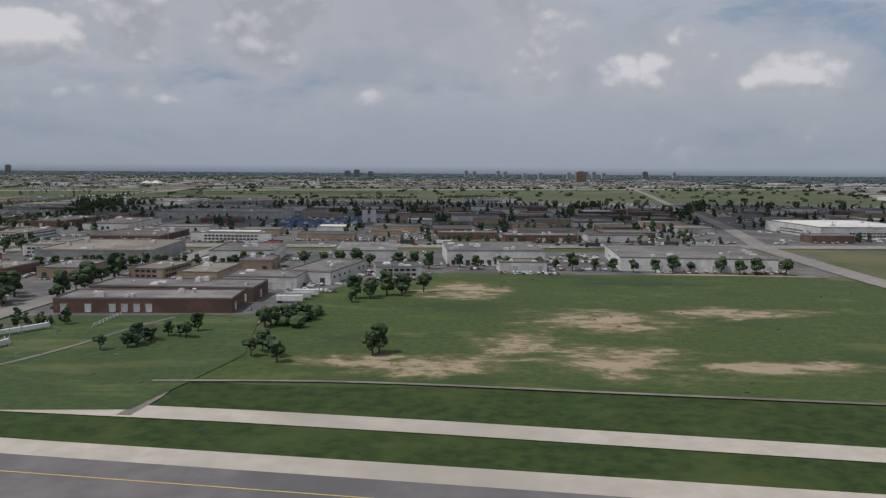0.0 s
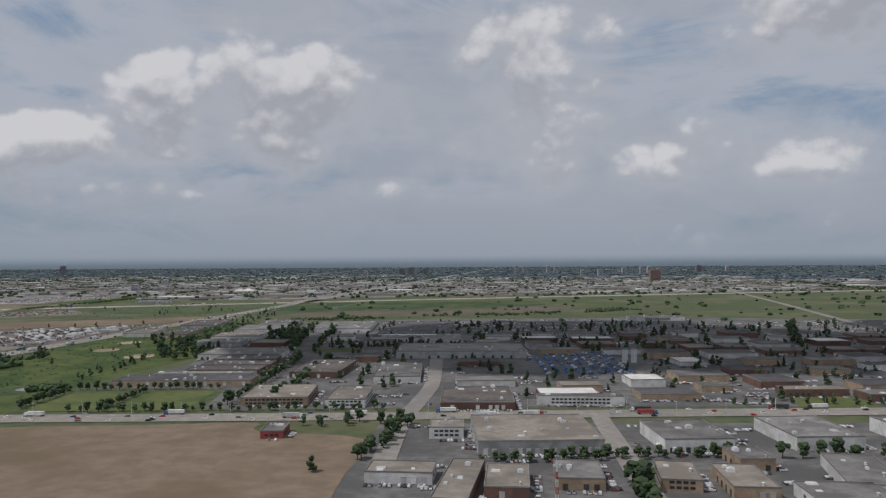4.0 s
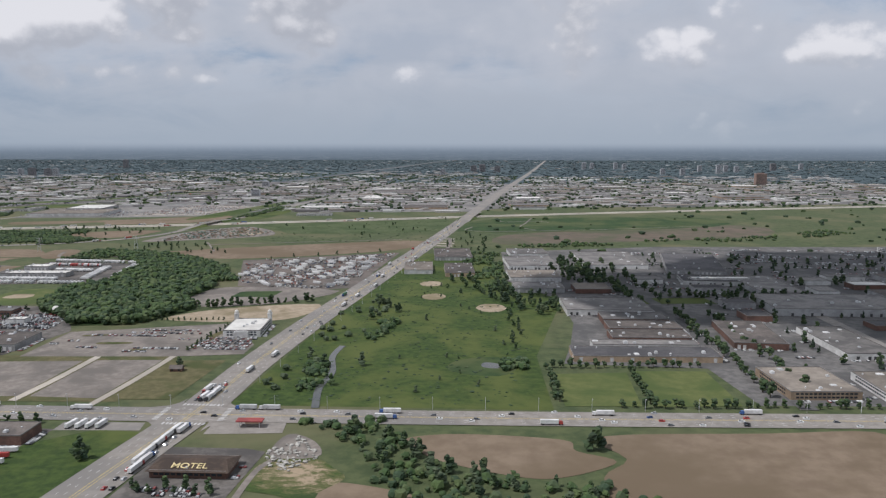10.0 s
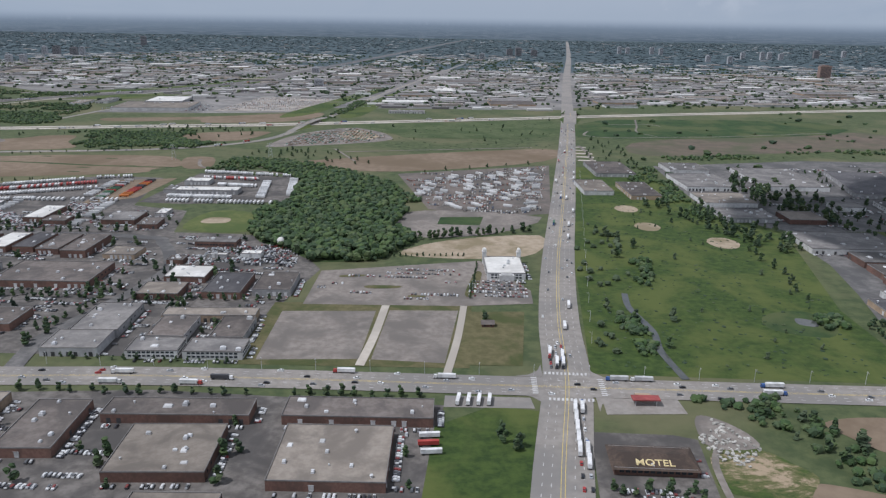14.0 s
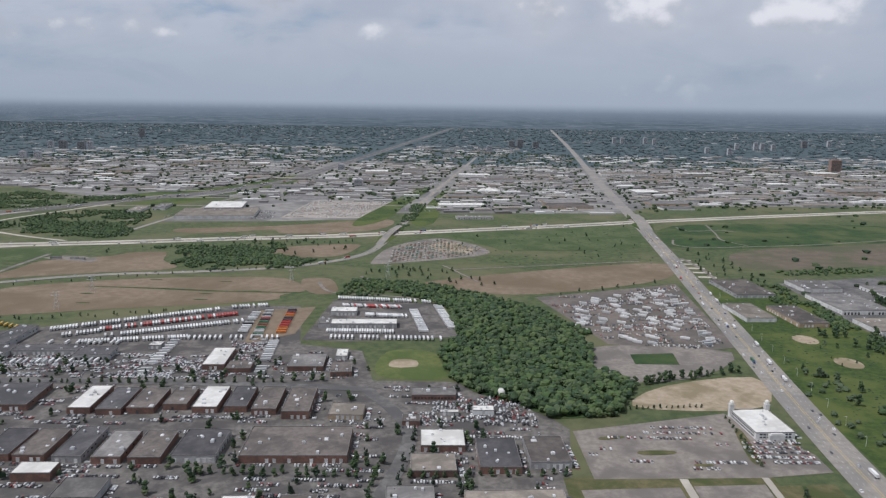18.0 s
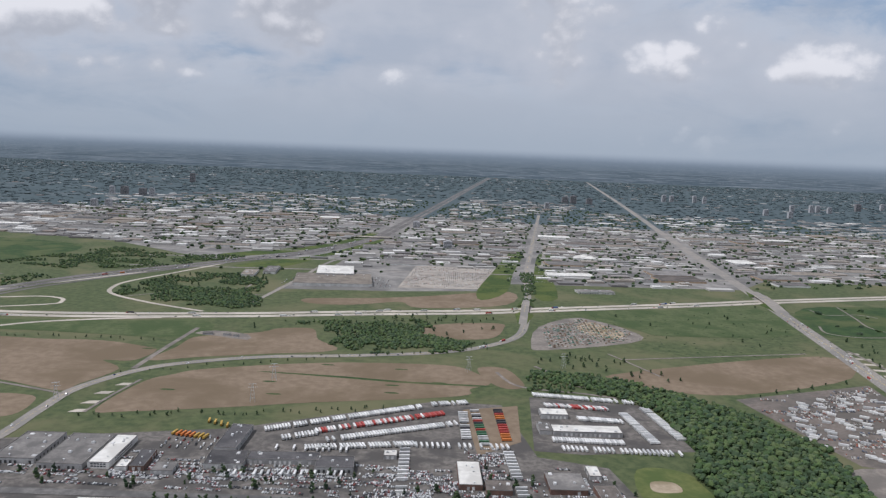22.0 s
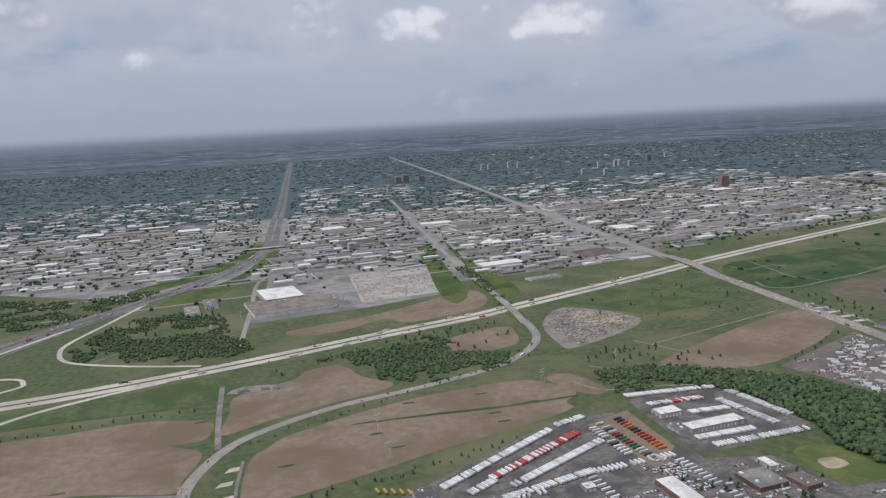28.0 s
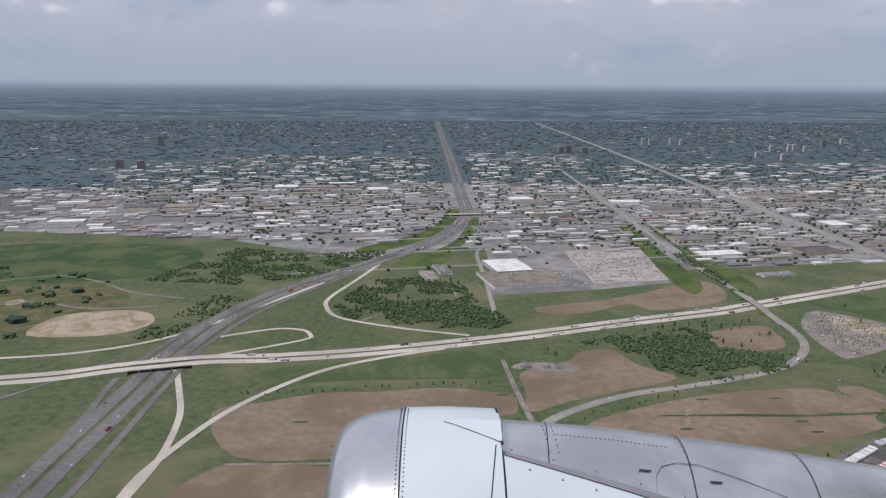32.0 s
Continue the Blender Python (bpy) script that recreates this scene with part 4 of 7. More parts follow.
def rect_cells(x, y, w, d, deg, margin=0.0):
    c, s = math.cos(radians(deg)), math.sin(radians(deg))
    w, d = w + margin * 2, d + margin * 2
    nx, ny = max(2, int(w / 2.5)), max(2, int(d / 2.5))
    for i in range(nx + 1):
        for j in range(ny + 1):
            a, b = (i / nx - 0.5) * w, (j / ny - 0.5) * d
            yield int((x + a * c - b * s) // CELL), int((y + a * s + b * c) // CELL)


def free(x, y, w, d, deg, margin=1.5):
    return not any(c in TAKEN for c in rect_cells(x, y, w, d, deg, margin))


def take_rect(x, y, w, d, deg, margin=0.0):
    TAKEN.update(rect_cells(x, y, w, d, deg, margin))


for ln, wd in ((DERRY_L, 16), (DIXIE_L, 20), (MOTOR_L, 34), (EXPR_L, 44), (BEND_L, 14)):
    take_line(ln, wd)
for pts, wd in (([(-568, 262), (-572, 289), (-566, 317), (-560, 350), (-561, 372), (-577, 404), (-597, 415), (-722, 418), (-905, 412)], 7), ([(-201, 280), (-200, 336), (-202, 386), (-211, 440), (-230, 560), (-245, 640)], 8),
                ([(-144, 200), (-143, 263), (-139, 301), (-136, 342), (-137, 430)], 8), ([(-85, 120), (-83, 160), (-81, 200), (-78, 270)], 8), ([(112, 140), (112, 200), (118, 280), (150, 420), (190, 640), (260, 1000), (330, 1400)], 10), ([(-872, 836), (-858, 980), (-843, 1138), (-800, 1200)], 8)):
    take_line(smooth(pts, 8), wd)


# ---- buildings ----
UNIT_MESH = Shape().box(-0.55, 0.55, -0.4, 0.4, 0, 0.5, 0.04).box(-0.3, 0.3, -0.25, 0.25, 0.5, 0.62).mesh("rooftop_unit", UNIT)
VENT_MESH = Shape().tube(0, 0, 0, 0.45, 0.2, 0.2).tube(0, 0, 0.45, 0.55, 0.32, 0.22).mesh("roof_vent", UNIT)
SKY_MESH = Shape().box(-0.8, 0.8, -0.6, 0.6, 0, 0.22, 0.12).mesh("skylight", DOCK)
DOOR_MESH = Shape().box(-0.62, 0.62, -0.05, 0, 0.35, 1.7).box(-0.72, 0.72, -0.09, 0, 1.7, 1.82).box(-0.5, 0.5, -0.16, 0, 0.2, 0.35).mesh("dock_door", DOCK)
GATE_MESH = Shape().box(-0.6, 0.6, -0.04, 0, 0.05, 1.6).mesh("dark_gate", DARK_STEEL)
WINDOW_MESH = Shape().box(-0.55, 0.55, -0.04, 0, 0, 0.62).mesh("window", GLASS)
WALL_WORDS = {"w": "white-painted", "r": "brown brick", "t": "tan brick", "g": "grey panelled", "red": "red-fronted"}
ROOF_WORDS = {"g": "a grey gravel roof", "d": "a dark tar roof", "b": "a brown gravel roof", "t": "a tan gravel roof", "w": "a white membrane roof"}
bld_rng = random.Random(5)
BUILT = []


def warehouse(x, y, w, d, h, deg, roof, wall, kind="warehouse", fine=True, group=""):
    """A flat-roofed building, its front towards -y before it is turned."""
    rng = bld_rng
    take_rect(x, y, w, d, deg)
    root = new(kind)
    BUILT.append((x, y, w, d, deg))
    root.matrix_basis = pose(x, y, 0, 0, 0, deg)
    tagged(root, "low %s %s with %s" % (WALL_WORDS[wall], {"diner": "restaurant", "hall": "banquet hall"}.get(kind, kind), ROOF_WORDS[roof]), {"office": "office building", "hall": "hall", "motel": "motel", "diner": "restaurant", "plaza": "shops"}.get(kind, "warehouse"), group)
    a, b = w / 2, d / 2
    s = Shape()
    for x0, y0, x1, y1 in ((-a, -b, a, -b), (a, -b, a, b), (a, b, -a, b), (-a, b, -a, -b)):
        s.face((x0, y0, 0), (x1, y1, 0), (x1, y1, h), (x0, y0, h))
    part("wall", s, WALLS[wall], root)
    part("roof", Shape().box(-a + 0.02, a - 0.02, -b + 0.02, b - 0.02, h - 0.5, h - 0.22), ROOFS[roof], root)
    k, e = 0.12, 0.04
    rim = Shape().box(-a - e, a + e, -b - e, -b + k, h - 0.3, h + 0.05).box(-a - e, a + e, b - k, b + e, h - 0.3, h + 0.05)
    rim.box(-a - e, -a + k, -b + k, b - k, h - 0.3, h + 0.05).box(a - k, a + e, -b + k, b - k, h - 0.3, h + 0.05)
    part("parapet", rim, TRIM, root)
    if not fine:
        return root
    n = max(3, min(9, int(w * d / 60)))
    for i in range(n):
        me = rng.choice((UNIT_MESH, UNIT_MESH, VENT_MESH, SKY_MESH))
        part(me.name.split(".")[0], me, None, root, at=pose(rng.uniform(-a + 1.2, a - 1.2), rng.uniform(-b + 1.2, b - 1.2), h - 0.22, 0, 0, rng.choice((0, 90))) @ Matrix.Scale(rng.uniform(0.8, 1.7), 4))
    sides = ((w, 0, -b, 0), (d, -a, 0, -90), (d, a, 0, 90))
    for si, (length, px, py, turn) in enumerate(sides):
        if kind in ("office", "motel", "hall", "diner", "plaza"):
            step, me, zs = 1.5, WINDOW_MESH, (0.75, 1.95) if h > 2.9 else (0.85,)
        elif si == 0:
            step, me, zs = 2.1, (DOOR_MESH if rng.random() < 0.75 else GATE_MESH), (0,)
        else:
            step, me, zs = 3.4, rng.choice((DOOR_MESH, WINDOW_MESH, GATE_MESH)), (0,) if rng.random() < 0.6 else ()
        cnt = min(14, int((length - 1.6) / step))
        span = step if kind != "warehouse" else (length - 1.6) / max(cnt, 1)
        for z in zs:
            for i in range(cnt):
                if kind == "warehouse" and rng.random() < (0.62 if wall == "r" else 0.3):
                    continue
                u = (i - (cnt - 1) / 2) * span
                c, sn = math.cos(radians(turn)), math.sin(radians(turn))
                zz = 1.3 if me is WINDOW_MESH and z == 0 else z
                part(me.name.split(".")[0], me, None, root, at=pose(px + u * c, py + u * sn, zz, 0, 0, turn))
    return root


warehouse(-58, 151, 34, 11, 3.0, 2, 'g', 'r', 'warehouse')
warehouse(-57, 165, 35, 12, 3.2, -2, 'g', 'r', 'warehouse')
warehouse(-42, 181, 17, 12, 3.2, -2, 'g', 'w', 'warehouse')
warehouse(-30, 198, 12, 27, 3.2, -13, 'g', 'w', 'warehouse')
warehouse(-73, 197, 9, 16, 3.0, -8, 't', 't', 'office')
warehouse(-59, 193, 10, 19, 3.0, -3, 't', 't', 'warehouse')
warehouse(-60, 236, 19, 24, 4.0, 3, 'g', 'w', 'warehouse')
warehouse(-24, 240, 19, 27, 4.0, 3, 'g', 'w', 'warehouse')
warehouse(15, 238, 29, 28, 4.5, 3, 'g', 'w', 'warehouse')
warehouse(-12, 200, 12, 10, 3.2, 9, 'd', 'w', 'office')
warehouse(73, 230, 43, 36, 4.0, -5, 'g', 'w', 'warehouse')
warehouse(-138, 200, 16, 10, 3.0, -4, 't', 'w', 'warehouse')
warehouse(-124, 191, 8, 32, 3.0, -8, 't', 'r', 'warehouse')
warehouse(-113, 193, 10, 19, 3.0, -4, 't', 'r', 'warehouse')
warehouse(-96, 198, 11, 16, 3.0, -4, 'g', 't', 'warehouse')
warehouse(-103, 239, 34, 34, 4.0, 3, 't', 'g', 'warehouse')
warehouse(-192, 305, 24, 29, 3.2, 3, 't', 't', 'office')
warehouse(-165, 301, 14, 28, 3.2, 0, 't', 'w', 'office')
warehouse(-179.6, 245.4, 6.6, 11, 2.6, 2, 'g', 'red', 'diner')
warehouse(-241, 341, 58, 15, 2.6, 1, 'd', 't', 'warehouse')
warehouse(-238, 355, 44, 8, 2.8, 1, 'g', 'w', 'warehouse')
warehouse(-233, 369.5, 34, 14, 3.0, 1, 'b', 'r', 'warehouse')
warehouse(-232, 387, 33, 15, 3.0, 1, 'b', 'r', 'warehouse')
warehouse(-233, 405, 31, 16, 3.2, 1, 'g', 'r', 'warehouse')
warehouse(-242, 434, 43, 32, 3.0, 1, 'g', 'w', 'warehouse')
warehouse(-188, 376, 22, 42, 3.0, -4, 'b', 'r', 'warehouse')
warehouse(-152, 364, 20, 46, 3.0, 2, 'g', 'w', 'warehouse')
warehouse(-124, 441, 69, 39, 4.0, 0, 'g', 'g', 'warehouse')
warehouse(-136, 498, 25, 58, 3.0, 2, 'g', 'g', 'warehouse')
warehouse(-164, 517, 35, 23, 3.0, -5, 'd', 'w', 'warehouse')
warehouse(-156, 588, 38, 84, 3.0, -10, 'd', 'g', 'warehouse')
warehouse(-328.2, 625.1, 28.4, 48, 3.0, 4, 'b', 'g', 'warehouse')
warehouse(-349.0, 557.1, 19.1, 36.4, 3.0, 4, 't', 'w', 'warehouse')
warehouse(-321.2, 549.9, 19.3, 42.4, 3.0, 4, 'b', 't', 'warehouse')
warehouse(-270.2, 636.6, 29.3, 29.0, 3.0, 4, 'g', 'w', 'warehouse')
warehouse(-271.3, 584.1, 34.4, 46.0, 3.0, 4, 'g', 'w', 'warehouse')
warehouse(-272.8, 528.4, 31.8, 29.4, 3.0, 4, 't', 'w', 'warehouse')
warehouse(-272.7, 487.1, 28.6, 20.5, 3.0, 4, 'g', 'g', 'warehouse')
warehouse(-213, 602, 43, 69, 3.0, 2, 'g', 'w', 'warehouse')
warehouse(-128, 246, 10, 11, 3.5, 0, 't', 'w', 'office')
warehouse(-81, 293, 31, 4, 3.6, -3, 'g', 'w', 'office')
warehouse(-118, 299, 26, 33, 3.0, 0, 'b', 'r', 'warehouse')
warehouse(-700.3, 392.8, 9.6, 26, 3.0, 2, 'w', 'r', 'warehouse')
warehouse(-687.4, 391.5, 10.6, 25, 3.0, 2, 'd', 'r', 'warehouse')
warehouse(-674.6, 392.5, 11.3, 23, 3.0, 2, 'b', 'r', 'warehouse')
warehouse(-661.4, 395.3, 10, 20, 3.0, 2, 'b', 'r', 'warehouse')
warehouse(-648.0, 395, 10.6, 24.7, 3.0, 2, 'w', 'r', 'warehouse')
warehouse(-635.2, 395.9, 9.6, 24, 3.0, 2, 'd', 'r', 'warehouse')
warehouse(-622.6, 394.8, 10.4, 26, 3.0, 2, 'b', 'r', 'warehouse')
warehouse(-608.5, 391.8, 11.6, 28, 3.8, 2, 'b', 'r', 'warehouse')
warehouse(-736.0, 394.6, 24, 26, 3.0, 4, 'd', 'r', 'warehouse')
warehouse(-768.0, 391, 26, 24, 3.0, 3, 'b', 'r', 'warehouse')
warehouse(-710.6, 347, 11.6, 23, 3.0, 2, 'd', 'r', 'warehouse')
warehouse(-697.6, 347, 11.4, 23, 3.0, 2, 'b', 'r', 'warehouse')
warehouse(-683.4, 348, 10.6, 26, 3.0, 2, 'd', 'g', 'warehouse')
warehouse(-669.0, 346.4, 10.6, 23, 3.0, 2, 'g', 'r', 'warehouse')
warehouse(-655.3, 346.6, 11.8, 23, 3.0, 3, 'b', 'r', 'warehouse')
warehouse(-637.9, 348.6, 16.6, 23.5, 3.0, 1, 'd', 'g', 'warehouse')
warehouse(-601.5, 350.8, 39.6, 26, 3.2, 2, 'b', 'r', 'warehouse')
warehouse(-728.0, 345, 16, 24, 3.0, 2, 'b', 'r', 'warehouse')
warehouse(-747.0, 345, 15, 22, 3.0, 2, 'g', 'r', 'warehouse')
warehouse(-768.0, 344, 18, 24, 3.0, 2, 'd', 'r', 'warehouse')
warehouse(-587.1, 384.6, 14.5, 13, 2.4, 0, 't', 't', 'warehouse')
warehouse(-615.0, 446.1, 17.6, 19, 2.8, 3, 'g', 'r', 'warehouse')
warehouse(-596.6, 436.6, 10.2, 14, 2.8, 6, 'b', 'r', 'warehouse')
warehouse(-599.5, 461, 6, 12, 2.2, 3, 'w', 'g', 'warehouse')
warehouse(-550.5, 405.6, 19.7, 9, 2.8, 2, 'g', 'r', 'office')
warehouse(-528.9, 388.4, 9.2, 5.7, 2.2, 2, 'w', 'w', 'warehouse')
warehouse(-543.5, 385.5, 8.0, 3.2, 1.8, 2, 'w', 'g', 'warehouse')
warehouse(-559.4, 376.2, 7.4, 6.5, 2.4, 2, 'b', 'r', 'warehouse')
warehouse(-609.5, 544.8, 16.2, 11, 3.0, 3, 'w', 'g', 'warehouse')
warehouse(-594.0, 517.9, 39, 11, 3.0, 3, 'w', 'g', 'warehouse')
warehouse(-617.5, 519.5, 7, 13, 2.6, 3, 'g', 'g', 'warehouse')
warehouse(-660.8, 450, 11, 27, 3.0, 3, 'w', 'r', 'warehouse')
warehouse(-647.2, 438.4, 12, 11, 2.6, 3, 'b', 'r', 'warehouse')
warehouse(-700.8, 471, 6.5, 7, 2.4, 3, 'w', 'g', 'warehouse')
warehouse(-779.7, 454.7, 18.8, 16.6, 3.0, 5, 'd', 'g', 'warehouse')
warehouse(-752.6, 459.6, 35, 9.4, 3.0, 4, 'd', 'g', 'warehouse')
warehouse(-726.4, 454.8, 18.4, 13.4, 3.2, 5, 'd', 'g', 'warehouse')
warehouse(-784.0, 481.5, 11.2, 33, 3.4, 0, 'd', 'g', 'warehouse')
warehouse(-837.3, 458, 10.2, 35.5, 3.2, 2, 'w', 'w', 'office')
warehouse(-854.6, 456.5, 21.5, 38, 3.0, 2, 'g', 'g', 'warehouse')
warehouse(-879.0, 458, 20, 34, 3.0, 3, 'g', 'g', 'warehouse')
warehouse(-819.0, 449.5, 7, 20, 2.8, 5, 'd', 'r', 'warehouse')
warehouse(-825.6, 443, 5.4, 9, 2.4, 5, 'w', 'w', 'warehouse')
warehouse(-805.3, 441.5, 9.9, 10.5, 2.6, 5, 'g', 'g', 'warehouse')
warehouse(-556.7, 283, 18.4, 15, 3.2, 4, 'g', 'g', 'warehouse')
warehouse(-556.2, 303.6, 16.2, 26, 3.2, 4, 'g', 'g', 'warehouse')
warehouse(-529.6, 281.4, 16.6, 11, 3.0, 4, 'g', 'w', 'office')
warehouse(-509.8, 282.2, 19.2, 11, 3.0, 3, 'g', 'w', 'office')
warehouse(-529.9, 297, 13, 18, 3.0, 2, 'b', 'g', 'warehouse')
warehouse(-509.2, 297.8, 11.6, 18.4, 3.0, 2, 'b', 'g', 'warehouse')
warehouse(-521.7, 311.4, 33.5, 7.6, 3.0, 4, 't', 't', 'warehouse')
warehouse(-525.4, 343.8, 15.2, 24, 3.0, 2, 'd', 'r', 'warehouse')
warehouse(-506.8, 347.4, 15.2, 22, 3.0, 3, 'b', 'g', 'warehouse')
warehouse(-549.5, 335.4, 16.4, 13.5, 2.8, 3, 't', 'r', 'warehouse')
warehouse(-546.2, 356.6, 17, 15, 2.8, 2, 'w', 'r', 'warehouse')
warehouse(-506.2, 240.8, 40, 9.4, 3.0, 3, 'b', 'r', 'warehouse')
warehouse(-501.5, 220.2, 24.4, 22.5, 3.0, 4, 't', 'r', 'warehouse')
warehouse(-607.6, 283.4, 29.9, 13, 2.6, 2, 'b', 'red', 'plaza')
warehouse(-612.4, 301.7, 10.9, 13.4, 3.0, 4, 'w', 'r', 'warehouse')
warehouse(-592.9, 301.6, 12.2, 16, 3.0, 2, 'b', 'r', 'warehouse')
warehouse(-564.2, 236.5, 16.6, 16.8, 3.0, 4, 't', 't', 'warehouse')
warehouse(-538.0, 229.6, 14.8, 25.4, 3.0, 4, 'b', 'r', 'warehouse')
warehouse(-460, 221, 28, 26, 3.0, 2, 't', 'r', 'warehouse')
warehouse(-457, 244, 41, 11, 3.0, 2, 'b', 'r', 'warehouse')
warehouse(-823, 1034, 45, 64, 5.0, 8, 'w', 'g', 'warehouse')
warehouse(-816, 977, 89, 70, 3.6, 8, 't', 'w', 'warehouse')
warehouse(-921, 1000, 16, 40, 3.0, 6, 't', 'w', 'warehouse')
warehouse(-902, 1030, 15, 46, 3.0, 6, 'g', 'w', 'warehouse')
warehouse(-797, 1296, 52, 40, 3.0, 9, 'g', 'g', 'warehouse')
warehouse(-492, 1555, 60, 34, 3.0, -3, 'w', 'w', 'warehouse')
warehouse(-190, 1627, 90, 40, 3.0, 0, 't', 'w', 'warehouse')
warehouse(-512, 975, 43, 16, 2.6, 7, 'g', 'w', 'warehouse')
warehouse(-381, 225, 20, 10, 2.2, 0, 'd', 'r', 'motel')
warehouse(10, 312, 24, 9, 3.0, 2, 't', 'r', 'warehouse')
warehouse(38, 303, 28, 12, 3.0, 2, 'g', 'r', 'warehouse')
warehouse(-158, 515, 36, 8, 3.6, 3, 'w', 'w', 'warehouse')
warehouse(-931, 462, 20, 30, 3.0, -8, 't', 'g', 'warehouse')


warehouse(182, 350, 46, 50, 5.0, 3, 'w', 'w', 'office')
warehouse(40, 668, 46, 13, 3.6, 3, 'g', 'w', 'office')


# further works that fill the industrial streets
def fill(poly, deg, cell, sizes, chance, seed, roofs, walls, fine, limit, heights=(2.4, 3.4), group=""):
    rng = random.Random(seed)
    xs, ys = [p[0] for p in poly], [p[1] for p in poly]
    made = 0
    y = min(ys)
    while y < max(ys):
        x = min(xs) + rng.uniform(0, cell[0])
        while x < max(xs):
            w, d = rng.uniform(*sizes), rng.uniform(*sizes) * 0.8
            q, p = x + rng.uniform(-2, 2), y + rng.uniform(-2, 2)
            if made < limit and rng.random() < chance and inside(q, p, poly) and free(q, p, w, d, deg):
                warehouse(round(q, 1), round(p, 1), round(w, 1), round(d, 1), round(rng.uniform(*heights), 1), deg, rng.choice(roofs), rng.choice(walls), "warehouse", fine, group)
                made += 1
            x += cell[0]
        y += cell[1]


for fx, fy, fr in ((-250, 300, 42), (-80, 388, 22), (-58, 405, 24), (10, 297, 16), (-205, 456, 16), (-250, 250, 30), (-560, 450, 22), (-460, 350, 45), (-600, 530, 40), (-645, 520, 22), (-720, 515, 55), (-130, 162, 26), (-425, 450, 30), (-680, 1040, 70)):
    take_disc(fx, fy, fr)
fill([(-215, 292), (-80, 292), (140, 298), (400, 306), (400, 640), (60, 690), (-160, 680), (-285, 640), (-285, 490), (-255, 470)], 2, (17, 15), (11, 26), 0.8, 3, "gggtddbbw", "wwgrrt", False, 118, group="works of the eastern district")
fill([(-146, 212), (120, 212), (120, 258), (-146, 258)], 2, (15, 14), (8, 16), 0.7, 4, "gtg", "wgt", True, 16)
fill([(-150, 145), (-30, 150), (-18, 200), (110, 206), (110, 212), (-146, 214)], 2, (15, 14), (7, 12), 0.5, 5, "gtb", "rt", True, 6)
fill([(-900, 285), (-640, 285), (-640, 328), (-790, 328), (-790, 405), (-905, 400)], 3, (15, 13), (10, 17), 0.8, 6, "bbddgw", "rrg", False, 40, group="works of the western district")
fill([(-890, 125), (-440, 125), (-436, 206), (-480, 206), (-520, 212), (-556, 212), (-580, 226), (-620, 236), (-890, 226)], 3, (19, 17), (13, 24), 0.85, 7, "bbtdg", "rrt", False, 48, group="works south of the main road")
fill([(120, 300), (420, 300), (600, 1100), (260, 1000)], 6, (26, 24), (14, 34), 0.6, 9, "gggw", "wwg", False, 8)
# the hall with its two domed towers
hall = warehouse(-413.4, 377, 16.4, 24, 3.2, 4, "w", "w", "hall")
for tx in (-6.6, 6.6):
    tw = part("tower", Shape().box(-0.9, 0.9, -0.9, 0.9, 0, 5.4).box(-1.1, 1.1, -1.1, 1.1, 5.4, 5.7), WALLS["w"], hall, "white domed tower", pose(tx * 1.18, 11.8, 0))
    part("dome", Shape().lump(0, 0, 6.4, 0.95, 1.0, random.Random(1), 7, 12, 0.0), ROOFS["w"], tw)
part("entrance_block", Shape().box(-3.2, 3.2, -13.7, -12.02, 0, 2.6).box(-2.4, 2.4, -13.5, -12.1, 2.6, 3.0), WALLS["w"], hall, "white entrance block")
# white dome beside the wood
dome = new("white_dome")
dome.matrix_basis = pose(-520, 406, 0)
tagged(dome, "round white storage dome beside the wood", "dome")
s = Shape().lump(0, 0, 2.4, 2.1, 2.1, random.Random(1), 9, 16, 0.0)
part("shell", s, ROOFS["w"], dome)
part("base", Shape().tube(0, 0, 0, 1.6, 1.7, 1.7, 16), WALLS["w"], dome)


# roof lettering of the motel
def letters(body, size, parent, at, mat):
    cu = bpy.data.curves.new("letters", "FONT")
    cu.body, cu.size, cu.extrude, cu.align_x, cu.offset = body, size, 0.04, "CENTER", 0.02
    tmp = new("letters_tmp", cu)
    bpy.context.view_layer.update()
    me = bpy.data.meshes.new_from_object(tmp.evaluated_get(bpy.context.evaluated_depsgraph_get()))
    bpy.data.objects.remove(tmp)
    me.materials.clear()
    me.materials.append(mat)
    ob = new("letters", me)
    ob.parent, ob.matrix_basis = parent, at
    return ob


motel = [o for o in scene.objects if o.name.startswith("motel") and o.type == "EMPTY"][0]
part("sloping_roof", Shape().face((-10.8, -5.8, 2.0), (10.8, -5.8, 2.0), (8.6, 0, 3.4), (-8.6, 0, 3.4)).face((10.8, 5.8, 2.0), (-10.8, 5.8, 2.0), (-8.6, 0, 3.4), (8.6, 0, 3.4)).face((10.8, -5.8, 2.0), (10.8, 5.8, 2.0), (8.6, 0, 3.4)).face((-10.8, 5.8, 2.0), (-10.8, -5.8, 2.0), (-8.6, 0, 3.4)), SHINGLE, motel, "dark brown shingled roof")
letters("MOTEL", 3.0, motel, pose(0, -4.3, 2.55, 13.6, 0, 0), LETTER)["label"] = "yellow roof letters"


